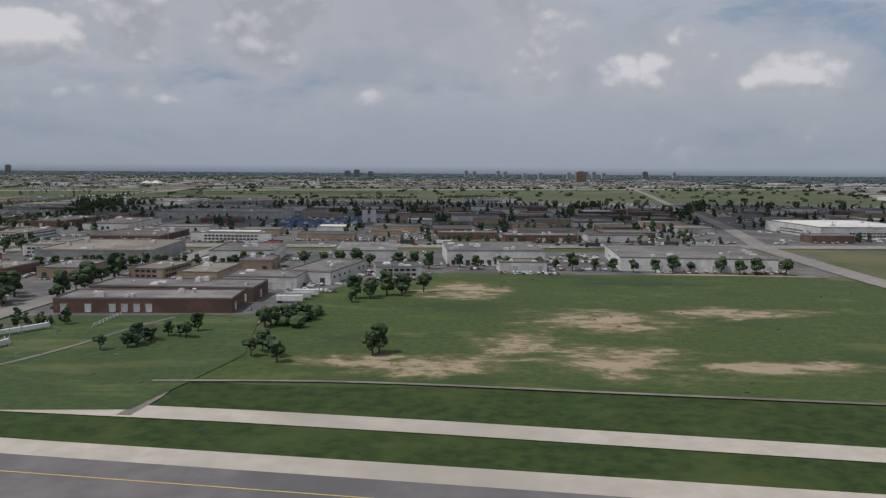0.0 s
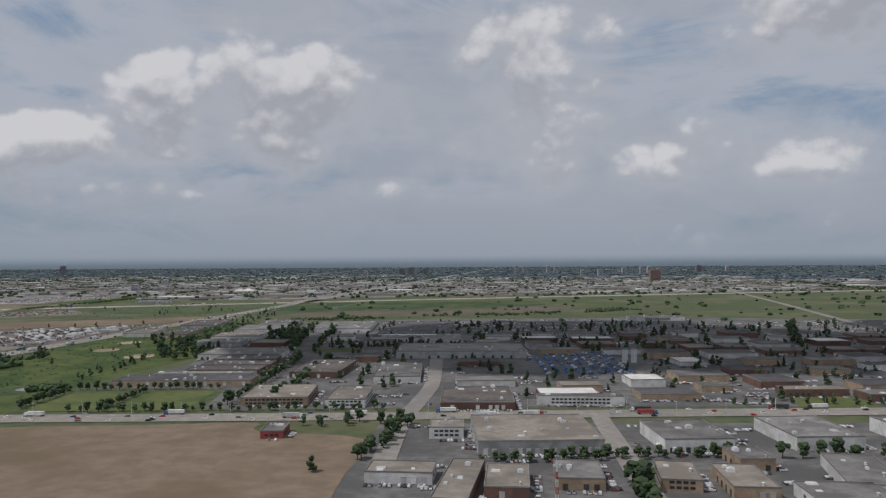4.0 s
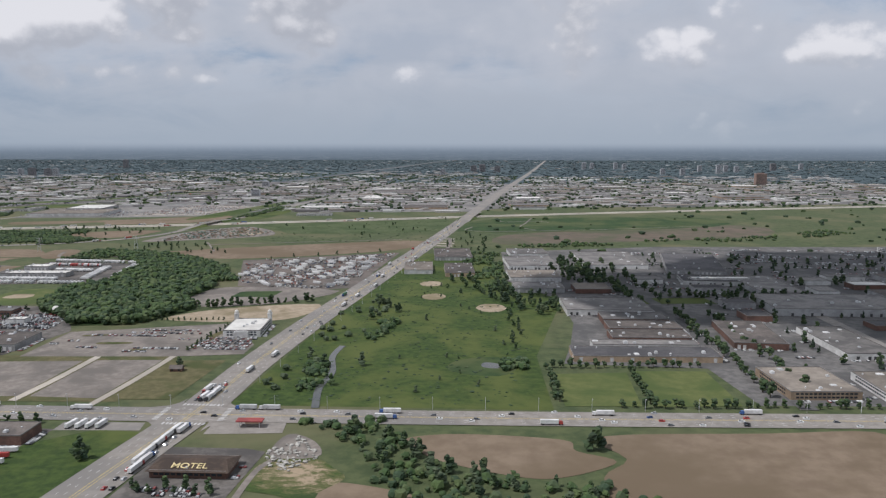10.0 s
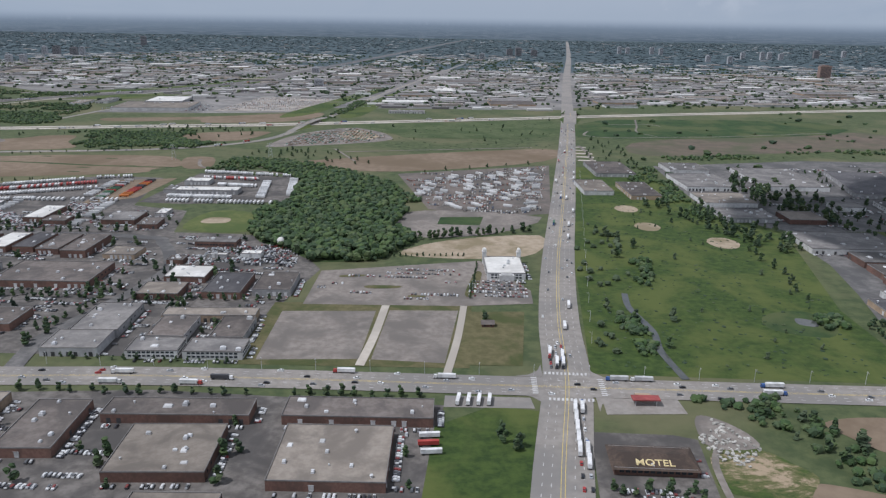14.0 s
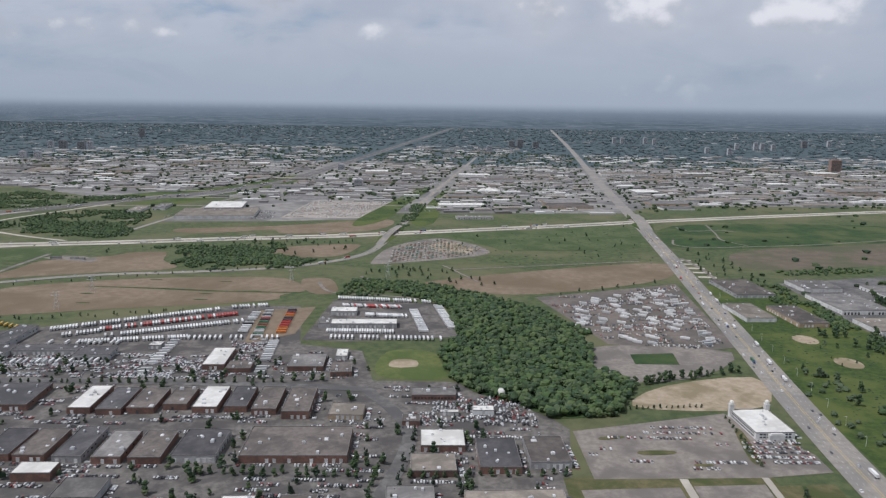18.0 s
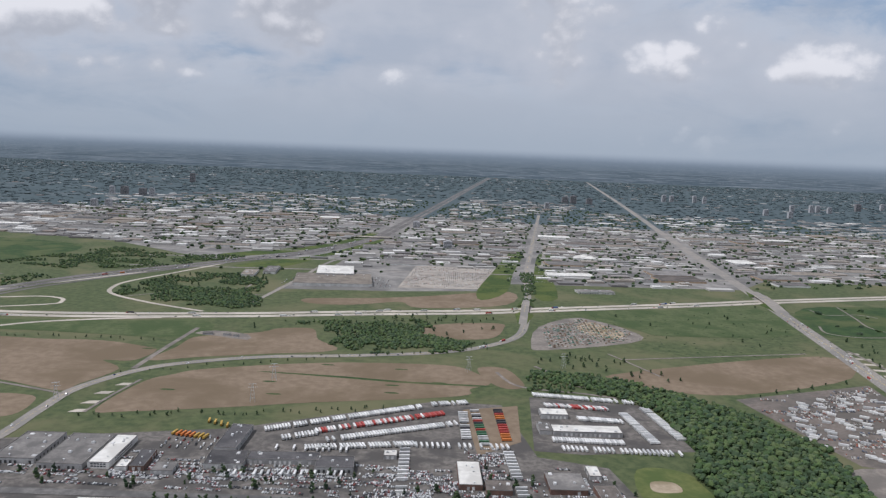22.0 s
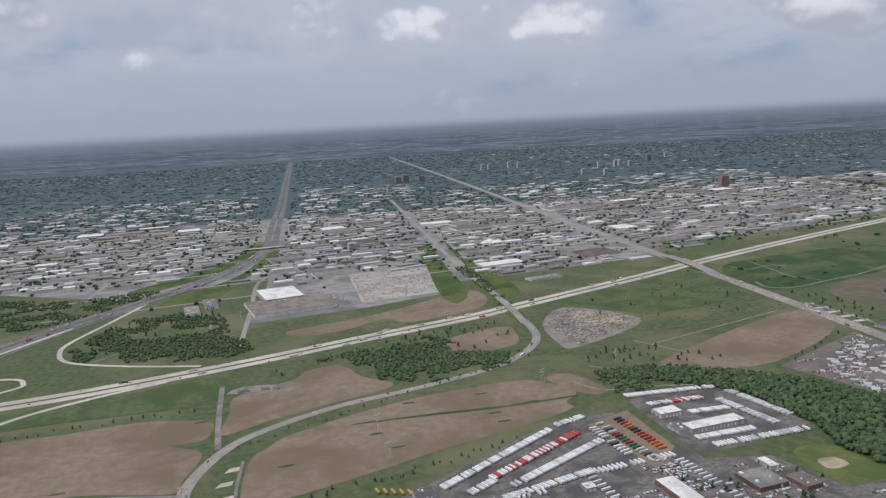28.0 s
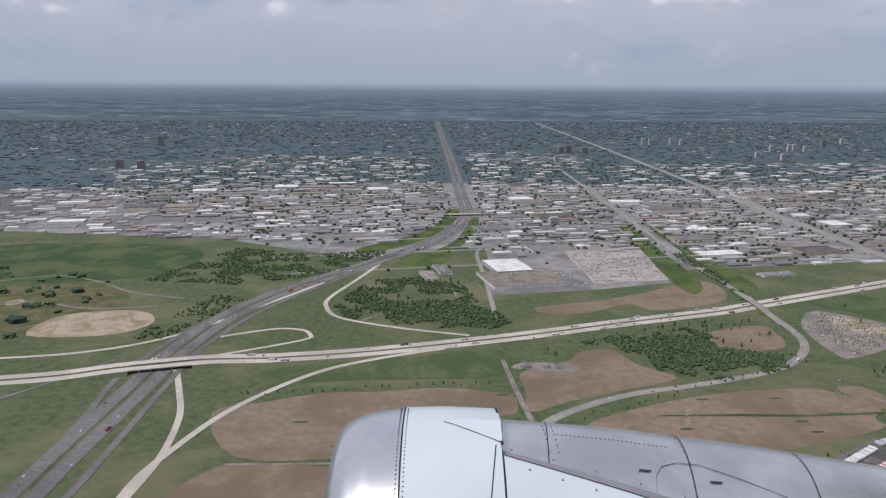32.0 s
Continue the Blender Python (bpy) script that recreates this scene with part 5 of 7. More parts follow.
# bridges over the motorway
def bridge(name, a, b, width, label):
    """A deck between two ends with parapets and piers, and grassy ramps at both ends."""
    ax, ay = a
    bx, by = b
    length, deg = math.hypot(bx - ax, by - ay), math.degrees(math.atan2(by - ay, bx - ax))
    root = new(name)
    root.matrix_basis = pose((ax + bx) / 2, (ay + by) / 2, 0, 0, 0, deg)
    tagged(root, label, "bridge")
    h, k, q, w = 2.3, length / 2, length / 2 + 46, width / 2
    part("deck", Shape().box(-k, k, -w, w, h - 0.5, h), ROAD, root)
    for sd in (-1, 1):
        part("parapet", Shape().box(-k - 6, k + 6, sd * w - 0.12, sd * w + 0.12, h - 0.1, h + 0.42), CONCRETE, root)
        part("approach", Shape().face((sd * k, -w, h), (sd * q, -w, 0.25), (sd * q, w, 0.25), (sd * k, w, h)) if sd > 0 else Shape().face((-q, -w, 0.25), (-k, -w, h), (-k, w, h), (-q, w, 0.25)), ROAD, root)
        for e in (-1, 1):
            part("embankment", Shape().face((sd * k, e * w, h - 0.01), (sd * q, e * w, 0.2), (sd * q, e * (w + 0.5), 0), (sd * k, e * (w + 5.5), 0)), MEADOW, root, "grassy slope")
        part("abutment", Shape().box(min(sd * k, sd * (k + 0.6)), max(sd * k, sd * (k + 0.6)), -w - 0.4, w + 0.4, 0, h - 0.05), CONCRETE, root)
    for px in (-k * 0.5, 0, k * 0.5):
        part("pier", Shape().box(px - 0.3, px + 0.3, -w + 0.6, w - 0.6, 0, h - 0.5), CONCRETE, root)
    s = Shape()
    ribbon(s, [(-k, 0), (k, 0)], 0.14, h + 0.02)
    part("median_line", s, YELLOW, root)
    return root


bridge("road_bridge", (-604, 838), (-600, 874), 7.6, "concrete road bridge over the motorway")
bridge("road_bridge", (-321, 946), (-316, 988), 14.0, "wide concrete road bridge over the motorway")
ob = new("street_overpass")
ob.matrix_basis = pose(-822, 1425, 0, 0, 0, 3)
tagged(ob, "concrete street overpass across the expressway", "bridge")
part("deck", Shape().box(-30, 30, -5, 5, 2.0, 2.5), CONCRETE, ob)
for sd in (-1, 1):
    part("parapet", Shape().box(-30, 30, sd * 5 - 0.12, sd * 5 + 0.12, 2.4, 2.9), CONCRETE, ob)
    part("ramp", Shape().face((30, -5, 2.5), (80, -5, 0.2), (80, 5, 0.2), (30, 5, 2.5)) if sd > 0 else Shape().face((-80, -5, 0.2), (-30, -5, 2.5), (-30, 5, 2.5), (-80, 5, 0.2)), ROAD, ob)
for px in (-26, 0, 26):
    part("pier", Shape().box(px - 0.4, px + 0.4, -4, 4, 0, 2.0), CONCRETE, ob)


# ---- trees ----
def crown_mesh(seed, kind):
    rng = random.Random(seed)
    s = Shape()
    if kind == "conifer":
        for k in range(7):
            z, r = 0.7 + k * 0.5, 0.95 - k * 0.12
            for i in range(4):
                b = rng.uniform(0, 6.28)
                s.lump(0.35 * r * math.cos(b), 0.35 * r * math.sin(b), z, r * 0.75, 0.42, rng, 2, 5, 0.35)
        return s.mesh("crown", LEAF_DARK)
    n = 16
    for i in range(n):
        b, q = rng.uniform(0, 6.28), rng.uniform(0.1, 1.35)
        z = rng.uniform(1.3, 3.6)
        q *= 1.0 - abs(z - 2.2) * 0.3
        s.lump(q * math.cos(b), q * math.sin(b), z, rng.uniform(0.45, 0.85), rng.uniform(0.4, 0.65), rng, 3, 6, 0.35)
    return s.mesh("crown", LEAF_PALE if kind == "pale" else LEAF)


def trunk_mesh():
    s = Shape().tube(0, 0, 0, 1.6, 0.17, 0.10, 6)
    for k in range(4):
        b = k * 1.6
        n = len(s.v)
        s.v += [(0.05, 0, 1.1), (-0.05, 0, 1.1), (0, 0.06, 1.2), (0.8 * math.cos(b), 0.8 * math.sin(b), 2.0)]
        s.f += [(n, n + 1, n + 3), (n + 1, n + 2, n + 3), (n + 2, n, n + 3)]
    return s.mesh("trunk", BARK)


TRUNK = trunk_mesh()
CROWNS = {"round": [crown_mesh(k, "round") for k in range(5)], "pale": [crown_mesh(20 + k, "pale") for k in range(3)], "conifer": [crown_mesh(40 + k, "conifer") for k in range(2)]}
TREE_WORDS = {"round": "full dark green leafy tree", "pale": "pale green willow-like tree", "conifer": "narrow dark green conifer"}
tree_rng = random.Random(9)
TREE_COUNT, REST = [], {}


def tree(x, y, size=1.0, kind="round", group="", words="in the grass"):
    if len(TREE_COUNT) >= 310:
        rest = REST.setdefault((group or "trees of the edges", words, kind), Shape())
        for k in range(5):
            b, q = tree_rng.uniform(0, 6.28), tree_rng.uniform(0, 0.75) * size
            rest.lump(x + q * math.cos(b), y + q * math.sin(b), size * (0.9 + 0.55 * k), size * (0.85 - 0.16 * k if kind == "conifer" else 0.95 - 0.08 * k), size * 0.6, tree_rng, 2, 6, 0.35)
        return
    root = new("tree")
    root.matrix_basis = pose(x, y, 0, 0, 0, tree_rng.uniform(0, 360)) @ Matrix.Diagonal((size, size, size * tree_rng.uniform(0.85, 1.15), 1))
    tagged(root, "%s standing %s" % (TREE_WORDS[kind], words), "tree", group)
    part("trunk", TRUNK, None, root)
    part("crown", tree_rng.choice(CROWNS[kind]), None, root)
    TREE_COUNT.append(1)


def tree_row(a, b, n, size, kind, group, words, jitter=0.8):
    for i in range(n):
        u = (i + 0.5) / n
        tree(a[0] + (b[0] - a[0]) * u + tree_rng.uniform(-jitter, jitter), a[1] + (b[1] - a[1]) * u + tree_rng.uniform(-jitter, jitter), size * tree_rng.uniform(0.7, 1.25), kind, group, words)


def tree_area(poly, n, size, kinds, group, words):
    xs, ys = [p[0] for p in poly], [p[1] for p in poly]
    k = 0
    for _ in range(n * 12):
        if k >= n:
            break
        x, y = tree_rng.uniform(min(xs), max(xs)), tree_rng.uniform(min(ys), max(ys))
        if inside(x, y, poly) and (int(x // CELL), int(y // CELL)) not in TAKEN:
            tree(x, y, size * tree_rng.uniform(0.55, 1.35), tree_rng.choice(kinds), group, words)
            k += 1


tree(-10.5, 113, 1.0, "round", "", "alone on the meadow")
tree(-9.6, 114.5, 1.15, "round", "", "alone on the meadow")
tree_row((-30, 121), (-25, 106), 5, 0.75, "round", "shrubs by the track", "beside the gravel track", 2)
tree_row((-31, 132), (-26, 142), 9, 0.8, "round", "hedge by the works", "beside the works", 1.5)
tree_row((-52, 116), (-42, 128), 11, 0.75, "round", "shrubs by the ditch", "in the rough grass", 3)
tree_row((-20, 160), (-5, 176), 9, 1.1, "round", "hedge by the works", "at the edge of the meadow", 2)
tree_row((-82, 160), (-84, 196), 12, 1.35, "round", "street trees of the works", "beside the service road", 1.5)
tree_row((-88, 150), (-96, 170), 6, 1.3, "round", "street trees of the works", "beside the service road", 1.5)
tree_row((-118, 214), (-50, 221), 34, 0.75, "round", "hedge before the warehouses", "before the warehouses", 1.5)
tree_row((-50, 221), (95, 208), 26, 1.1, "round", "hedge before the warehouses", "before the warehouses", 2.0)
tree_row((-150, 214), (-140, 262), 14, 1.1, "round", "roadside trees by the field", "beside the side street", 1.6)
tree_row((-174, 258), (-146, 262), 8, 0.9, "round", "roadside trees by the field", "on the car park", 3)
tree_row((-281, 283), (-281, 322), 14, 0.9, "round", "trees between the pitches", "beside the pitch", 0.8)
tree_row((-250.5, 283), (-250.5, 322), 14, 0.8, "round", "trees between the pitches", "between the two pitches", 0.6)
tree_row((-280, 324), (-222, 327), 18, 0.8, "round", "trees between the pitches", "behind the pitches", 0.8)
tree_row((-262, 279.5), (-150, 283.5), 34, 0.75, "round", "trees along the main road", "along the main road", 1.0)
tree_row((-208, 290), (-208, 420), 26, 1.0, "round", "street trees of the district", "along the street", 1.5)
tree_row((-193, 300), (-193, 420), 20, 1.0, "round", "street trees of the district", "along the street", 1.5)
tree_row((-220, 440), (-240, 620), 22, 1.2, "round", "street trees of the district", "along the street", 2.5)
tree_row((-205, 440), (-222, 600), 16, 1.2, "round", "street trees of the district", "along the street", 2.5)
tree_area([(-210, 300), (140, 300), (400, 310), (400, 620), (-230, 640)], 620, 1.2, ("round", "round", "conifer"), "trees of the eastern district", "between the warehouses")
tree_area([(-350, 285), (-385, 300), (-378, 400), (-355, 480), (-340, 420), (-345, 340)], 12, 1.2, ("round", "pale", "pale"), "willows by the creek", "beside the creek")
tree_area([(-340, 290), (-290, 290), (-285, 450), (-340, 520)], 22, 0.7, ("round", "pale"), "shrubs of the park", "in the park meadow")
tree_row((-292, 350), (-288, 470), 16, 1.0, "round", "trees behind the park", "behind the park", 3)
tree_area([(-348, 255), (-330, 258), (-322, 236), (-300, 222), (-280, 222), (-272, 200), (-330, 222), (-340, 240)], 30, 1.3, ("round", "round", "pale"), "trees round the brown field", "beside the brown field")
tree(-276, 243, 1.9, "round", "", "at the field's corner")
tree(-273, 245, 1.7, "round", "", "at the field's corner")
tree(-160.5, 205, 1.2, "round", "", "alone in the brown field")
tree_row((-394, 213), (-370, 212), 9, 0.9, "round", "trees of the motel", "before the motel", 1.5)
tree_row((-412, 226), (-418, 240), 4, 1.3, "round", "", "on the green verge", 2)
tree_row((-480, 254.5), (-440, 256), 9, 0.9, "round", "trees along the main road", "along the main road", 0.8)
tree_row((-560, 252), (-490, 253), 14, 0.9, "round", "trees along the main road", "along the main road", 0.8)
tree_row((-560, 275), (-502, 274.5), 14, 0.6, "round", "trees before the offices", "before the offices", 0.8)
tree_row((-576, 280), (-568, 340), 12, 1.1, "round", "street trees of the western district", "along the curving street", 1.5)
tree_row((-564, 300), (-556, 372), 12, 1.0, "conifer", "street trees of the western district", "along the curving street", 1.5)
tree_row((-640, 328), (-575, 328), 18, 1.1, "round", "street trees of the western district", "behind the works", 1.5)
tree_row((-620, 272), (-580, 274), 8, 1.1, "round", "trees along the main road", "along the main road", 1)
tree_row((-560, 328), (-500, 332), 14, 0.8, "round", "street trees of the western district", "before the works", 1)
tree_row((-468, 394), (-430, 398), 14, 0.5, "round", "saplings at the car park", "at the edge of the car park", 0.2)
tree_row((-428, 338), (-425, 388), 10, 0.6, "round", "saplings at the car park", "on the car park", 0.5)
tree(-422, 318, 1.1, "round", "", "beside the small house")
tree_area([(-880, 290), (-510, 290), (-520, 400), (-600, 465), (-880, 440)], 200, 1.1, ("round", "round", "conifer"), "trees of the western district", "between the works")
tree_area([(-880, 130), (-440, 130), (-440, 245), (-880, 225)], 150, 1.1, ("round",), "trees south of the main road", "between the works")
tree_row((-800, 412), (-620, 421), 40, 0.8, "round", "street trees of the western district", "along the street", 1.2)
tree_area([(-278, 590), (-247, 592), (-209, 467), (-232, 468)], 60, 1.5, ("round",), "trees of the eastern district", "between the warehouses")
tree_area([(-281, 415), (-252, 431), (-290, 517), (-330, 513)], 50, 1.4, ("round",), "trees behind the park", "behind the park")
tree_row((-202, 466), (-120, 468), 26, 1.3, "round", "trees of the eastern district", "before the long warehouse", 2.5)
tree_row((77, 481), (130, 615), 34, 1.5, "round", "trees of the eastern district", "along the street", 3)
tree_row((147, 470), (201, 596), 30, 1.6, "round", "trees of the eastern district", "along the street", 3)
tree_row((-30, 292), (110, 294), 26, 0.9, "round", "trees of the eastern district", "along the main road", 1.5)
tree_area([(-92, 128), (-70, 124), (-66, 140), (-92, 141)], 10, 0.6, ("round",), "shrubs by the gravel lot", "beside the gravel lot")
tree(-67, 134, 0.9, "round", "", "beside the gravel lot")
tree(-99, 139, 1.4, "round", "", "beside the gravel yard")
tree_area([(-350, 610), (-300, 640), (-300, 780), (-345, 780)], 26, 0.9, ("round",), "shrubs by the concrete pads", "beside concrete pads")
tree_area([(-620, 660), (-560, 640), (-500, 620), (-560, 700)], 30, 0.9, ("round",), "shrubs by the bending road", "beside the footpath")
tree_area([(-700, 700), (-640, 740), (-620, 820), (-760, 790), (-770, 700)], 40, 1.0, ("round", "round", "pale"), "shrubs inside the bend", "inside the bend")
tree_area([(-1010, 850), (-880, 850), (-890, 990), (-1000, 980)], 60, 1.2, ("round",), "trees inside the loop", "inside the ramp's loop")
tree_row((-455, 424), (-395, 446), 20, 1.2, "round", "hedge of the bare lot", "at the edge of the bare lot", 1.8)
tree_row((-470, 598), (-380, 648), 6, 0.8, "round", "hedge behind the yard", "along the field edge", 2)
tree_row((-880, 505), (-700, 545), 34, 0.6, "round", "hedge before the yards", "along the field edge", 4.5)
tree_row((-895, 590), (-640, 700), 26, 0.55, "round", "hedge along the bending road", "along the bending road", 4.0)
tree_row((-1090, 668), (-905, 676), 22, 0.6, "round", "hedge of the field", "at the field's edge", 4.0)
tree_area([(-880, 740), (-640, 830), (-630, 800), (-860, 720)], 24, 0.8, ("round",), "shrubs by the motorway", "beside the motorway")
tree_area([(-560, 850), (-340, 940), (-340, 740), (-500, 700)], 22, 0.8, ("round",), "shrubs of the wide meadow", "in the wide meadow")
for (grp, words, kind), shape in REST.items():
    tagged(new("tree_belt", shape.mesh("tree_belt", {"round": LEAF, "pale": LEAF_PALE, "conifer": LEAF_DARK}[kind])), "belt of small %s trees %s" % ({"round": "dark green", "pale": "pale green", "conifer": "narrow"}[kind], words), "trees", grp, "stuff")


# ---- woods and scrub ----
def wood(name, poly, gap, r, zr, label, mat, seed, hole=0.0, squash=0.9):
    rng = random.Random(seed)
    s = Shape()
    xs, ys = [p[0] for p in poly], [p[1] for p in poly]
    x = min(xs)
    while x < max(xs):
        y = min(ys)
        while y < max(ys):
            q, p = x + rng.uniform(-gap, gap) * 0.7, y + rng.uniform(-gap, gap) * 0.7
            if inside(q, p, poly) and rng.random() > hole and (hole == 0 or noise.noise((q * 0.03, p * 0.03, seed)) > -0.12):
                k = rng.uniform(*r)
                z = rng.uniform(*zr)
                s.lump(q, p, z, k, k * squash, rng, 3, 6, 0.32)
                for _ in range(4):
                    b = rng.uniform(0, 6.28)
                    s.lump(q + k * 0.7 * math.cos(b), p + k * 0.7 * math.sin(b), z + rng.uniform(-0.4, 0.7) * k * 0.6, k * rng.uniform(0.3, 0.55), k * 0.4, rng, 2, 5, 0.45)
            y += gap
        x += gap
    ob = new(name, s.mesh(name, mat))
    return tagged(ob, label, "trees", kind="stuff")


WOOD = [(-545, 560), (-541, 520), (-538, 497), (-549, 462), (-543, 430), (-532, 412), (-512, 396), (-499, 382), (-471, 386), (-456, 419), (-460, 434), (-471, 442), (-466, 479), (-470, 500), (-482, 530), (-500, 552), (-512, 575), (-530, 590)]
NORTH_WOOD = [(-618, 624), (-587, 607), (-565, 586), (-548, 561), (-530, 590), (-512, 575), (-500, 552), (-482, 530), (-470, 500), (-457, 510), (-473, 533), (-485, 564), (-497, 575), (-512, 592), (-543, 616), (-579, 636), (-617, 637)]
patch("wood_floor", WOOD, DARK_MEADOW, 0.07, "dark ground under the wood", 0, "ground")
wood("leafy_wood", WOOD, 2.5, (0.9, 2.4), (1.2, 3.4), "dense dark green leafy wood", WOOD_LEAF, 1)
wood("leafy_wood", NORTH_WOOD, 2.6, (0.8, 1.9), (0.6, 2.0), "loose green wood and scrub beside the field", WOOD_LEAF, 2)
SCRUBS = (
    ([(-772, 690), (-758, 765), (-700, 792), (-694, 770), (-669, 712), (-645, 712), (-640, 698), (-690, 672), (-755, 664)], 2.6, 0.12),
    ([(-1018, 850), (-1020, 920), (-985, 990), (-930, 1000), (-885, 960), (-880, 850), (-920, 806), (-970, 825)], 3.0, 0.15),
    ([(-1240, 1010), (-1160, 1180), (-1060, 1130), (-1010, 1060), (-1060, 1010), (-1130, 980)], 3.8, 0.05),
    ([(-620, 590), (-580, 584), (-556, 592), (-538, 615), (-560, 640), (-620, 625)], 3.2, 0.4),
    ([(-280, 690), (-30, 770), (40, 830), (60, 800), (-40, 740), (-270, 672)], 4.0, 0.2),
    ([(-320, 560), (-300, 480), (-290, 480), (-292, 640), (-320, 640)], 3.0, 0.2),
    ([(-1060, 1090), (-1000, 1080), (-960, 1140), (-1040, 1160)], 3.4, 0.25),
    ([(-600, 905), (-585, 905), (-572, 1100), (-590, 1100)], 3.0, 0.3),
    ([(-31, 141), (-24, 149), (-23, 134), (-28, 131)], 2.0, 0.3),
    ([(-1027, 886), (-1013, 918), (-949, 898), (-894, 888), (-850, 828), (-880, 802), (-931, 822), (-966, 862)], 2.8, 0.1),
    ([(-812, 757), (-778, 774), (-700, 768), (-697, 725), (-645, 712), (-682, 695), (-735, 676), (-752, 673), (-788, 740)], 2.6, 0.15),
    ([(-1200, 800), (-1170, 800), (-1110, 930), (-1150, 940)], 3.6, 0.5),
    ([(-385, 292), (-372, 292), (-350, 420), (-365, 470), (-380, 400)], 3.4, 0.8),
    ([(-352, 256), (-330, 260), (-328, 236), (-300, 221), (-280, 222), (-262, 212), (-275, 192), (-330, 212), (-340, 236)], 2.4, 0.62),
    ([(-362, 262), (-330, 264), (-332, 256), (-362, 254)], 2.2, 0.5),
    ([(-352, 402), (-345, 400), (-347, 388), (-352, 362), (-358, 362), (-357, 380)], 1.9, 0.1),
    ([(-374, 326), (-366, 326), (-363, 308), (-372, 308)], 1.8, 0.05),
    ([(-372, 302), (-364, 302), (-362, 290), (-371, 290)], 1.8, 0.05),
    ([(-300, 334), (-289, 334), (-288, 322), (-298, 318)], 1.8, 0.2),
)
for i, (poly, gap, hole) in enumerate(SCRUBS):
    wood("scrub", poly, gap, (0.7, 1.7), (0.5, 1.3), "uneven green scrub and small trees", LEAF_PALE if hole == 0.8 else WOOD_LEAF, 30 + i, hole)


# tufts of taller grass and weeds on the meadows
def tufts(name, poly, n, r, label, seed, mat):
    rng = random.Random(seed)
    s = Shape()
    xs, ys = [p[0] for p in poly], [p[1] for p in poly]
    for _ in range(n):
        x, y = rng.uniform(min(xs), max(xs)), rng.uniform(min(ys), max(ys))
        if inside(x, y, poly) and (int(x // CELL), int(y // CELL)) not in TAKEN:
            k = rng.uniform(*r)
            s.lump(x, y, 0.06, k, k * 0.35, rng, 2, 6, 0.5)
    ob = new(name, s.mesh(name, mat))
    return tagged(ob, label, "grass", kind="stuff")


tufts("meadow_tufts", [(-120, 90), (-33, 98), (-33, 140), (-120, 140)], 260, (0.2, 0.6), "taller tufts of weeds in the grass", 1, LEAF_PALE)
tufts("meadow_tufts", [(-30, 100), (120, 84), (120, 190), (100, 204), (0, 210), (-25, 180)], 110, (0.15, 0.4), "taller tufts of weeds in the grass", 2, LEAF_PALE)
tufts("meadow_tufts", [(-385, 280), (-285, 280), (-285, 520), (-350, 560)], 900, (0.3, 0.9), "taller tufts of weeds in the park meadow", 3, LEAF)
tufts("meadow_tufts", [(-560, 850), (-330, 930), (-350, 720), (-500, 700)], 300, (0.5, 1.2), "taller tufts of weeds in the wide meadow", 4, LEAF)

# ---- vehicles ----
CAR_PAINT = []
for nm, c in (("white", (0.72, 0.72, 0.70)), ("silver", (0.42, 0.43, 0.44)), ("black", (0.025, 0.025, 0.028)), ("grey", (0.14, 0.145, 0.15)), ("red", (0.36, 0.045, 0.04)), ("blue", (0.04, 0.075, 0.19))):
    CAR_PAINT.append((nm, material(nm + "_car_paint", c, tuple(k * 1.1 for k in c), 2.0, 0.3)))
RUBBER = material("tyre_rubber", (0.02, 0.02, 0.02), (0.03, 0.03, 0.03), 2.0, 0.9)


def tapered(pts, half):
    """A car-like hull: an outline in x and z, extruded across y."""
    s = Shape()
    n = len(pts)
    s.face(*[(x, -half, z) for x, z in pts])
    s.face(*[(x, half, z) for x, z in reversed(pts)])
    for i in range(n):
        (x0, z0), (x1, z1) = pts[i], pts[(i + 1) % n]
        s.face((x1, -half, z1), (x0, -half, z0), (x0, half, z0), (x1, half, z1))
    return s


CAR_BODY = [(-0.93, 0.0), (0.93, 0.0), (0.95, 0.32), (0.86, 0.38), (0.45, 0.42), (-0.9, 0.43), (-0.95, 0.36)]
CABIN = tapered([(-0.82, 0.42), (0.48, 0.42), (0.2, 0.60), (-0.6, 0.62)], 0.32).mesh("cabin", GLASS)
WHEEL = Shape()
for wx in (-0.58, 0.58):
    for wy in (-0.33, 0.33):
        WHEEL.box(wx - 0.12, wx + 0.12, wy - 0.05, wy + 0.05, 0, 0.24, 0.0)
WHEELS = WHEEL.mesh("wheels", RUBBER)
CAR_BODIES = [(nm, tapered(CAR_BODY, 0.37).mesh("body", m)) for nm, m in CAR_PAINT]
ROOFTOPS = [Shape().box(-0.58, 0.18, -0.29, 0.29, 0.605, 0.64, 0.03).mesh("car_roof", m) for nm, m in CAR_PAINT]
TRAILER_COLS = []
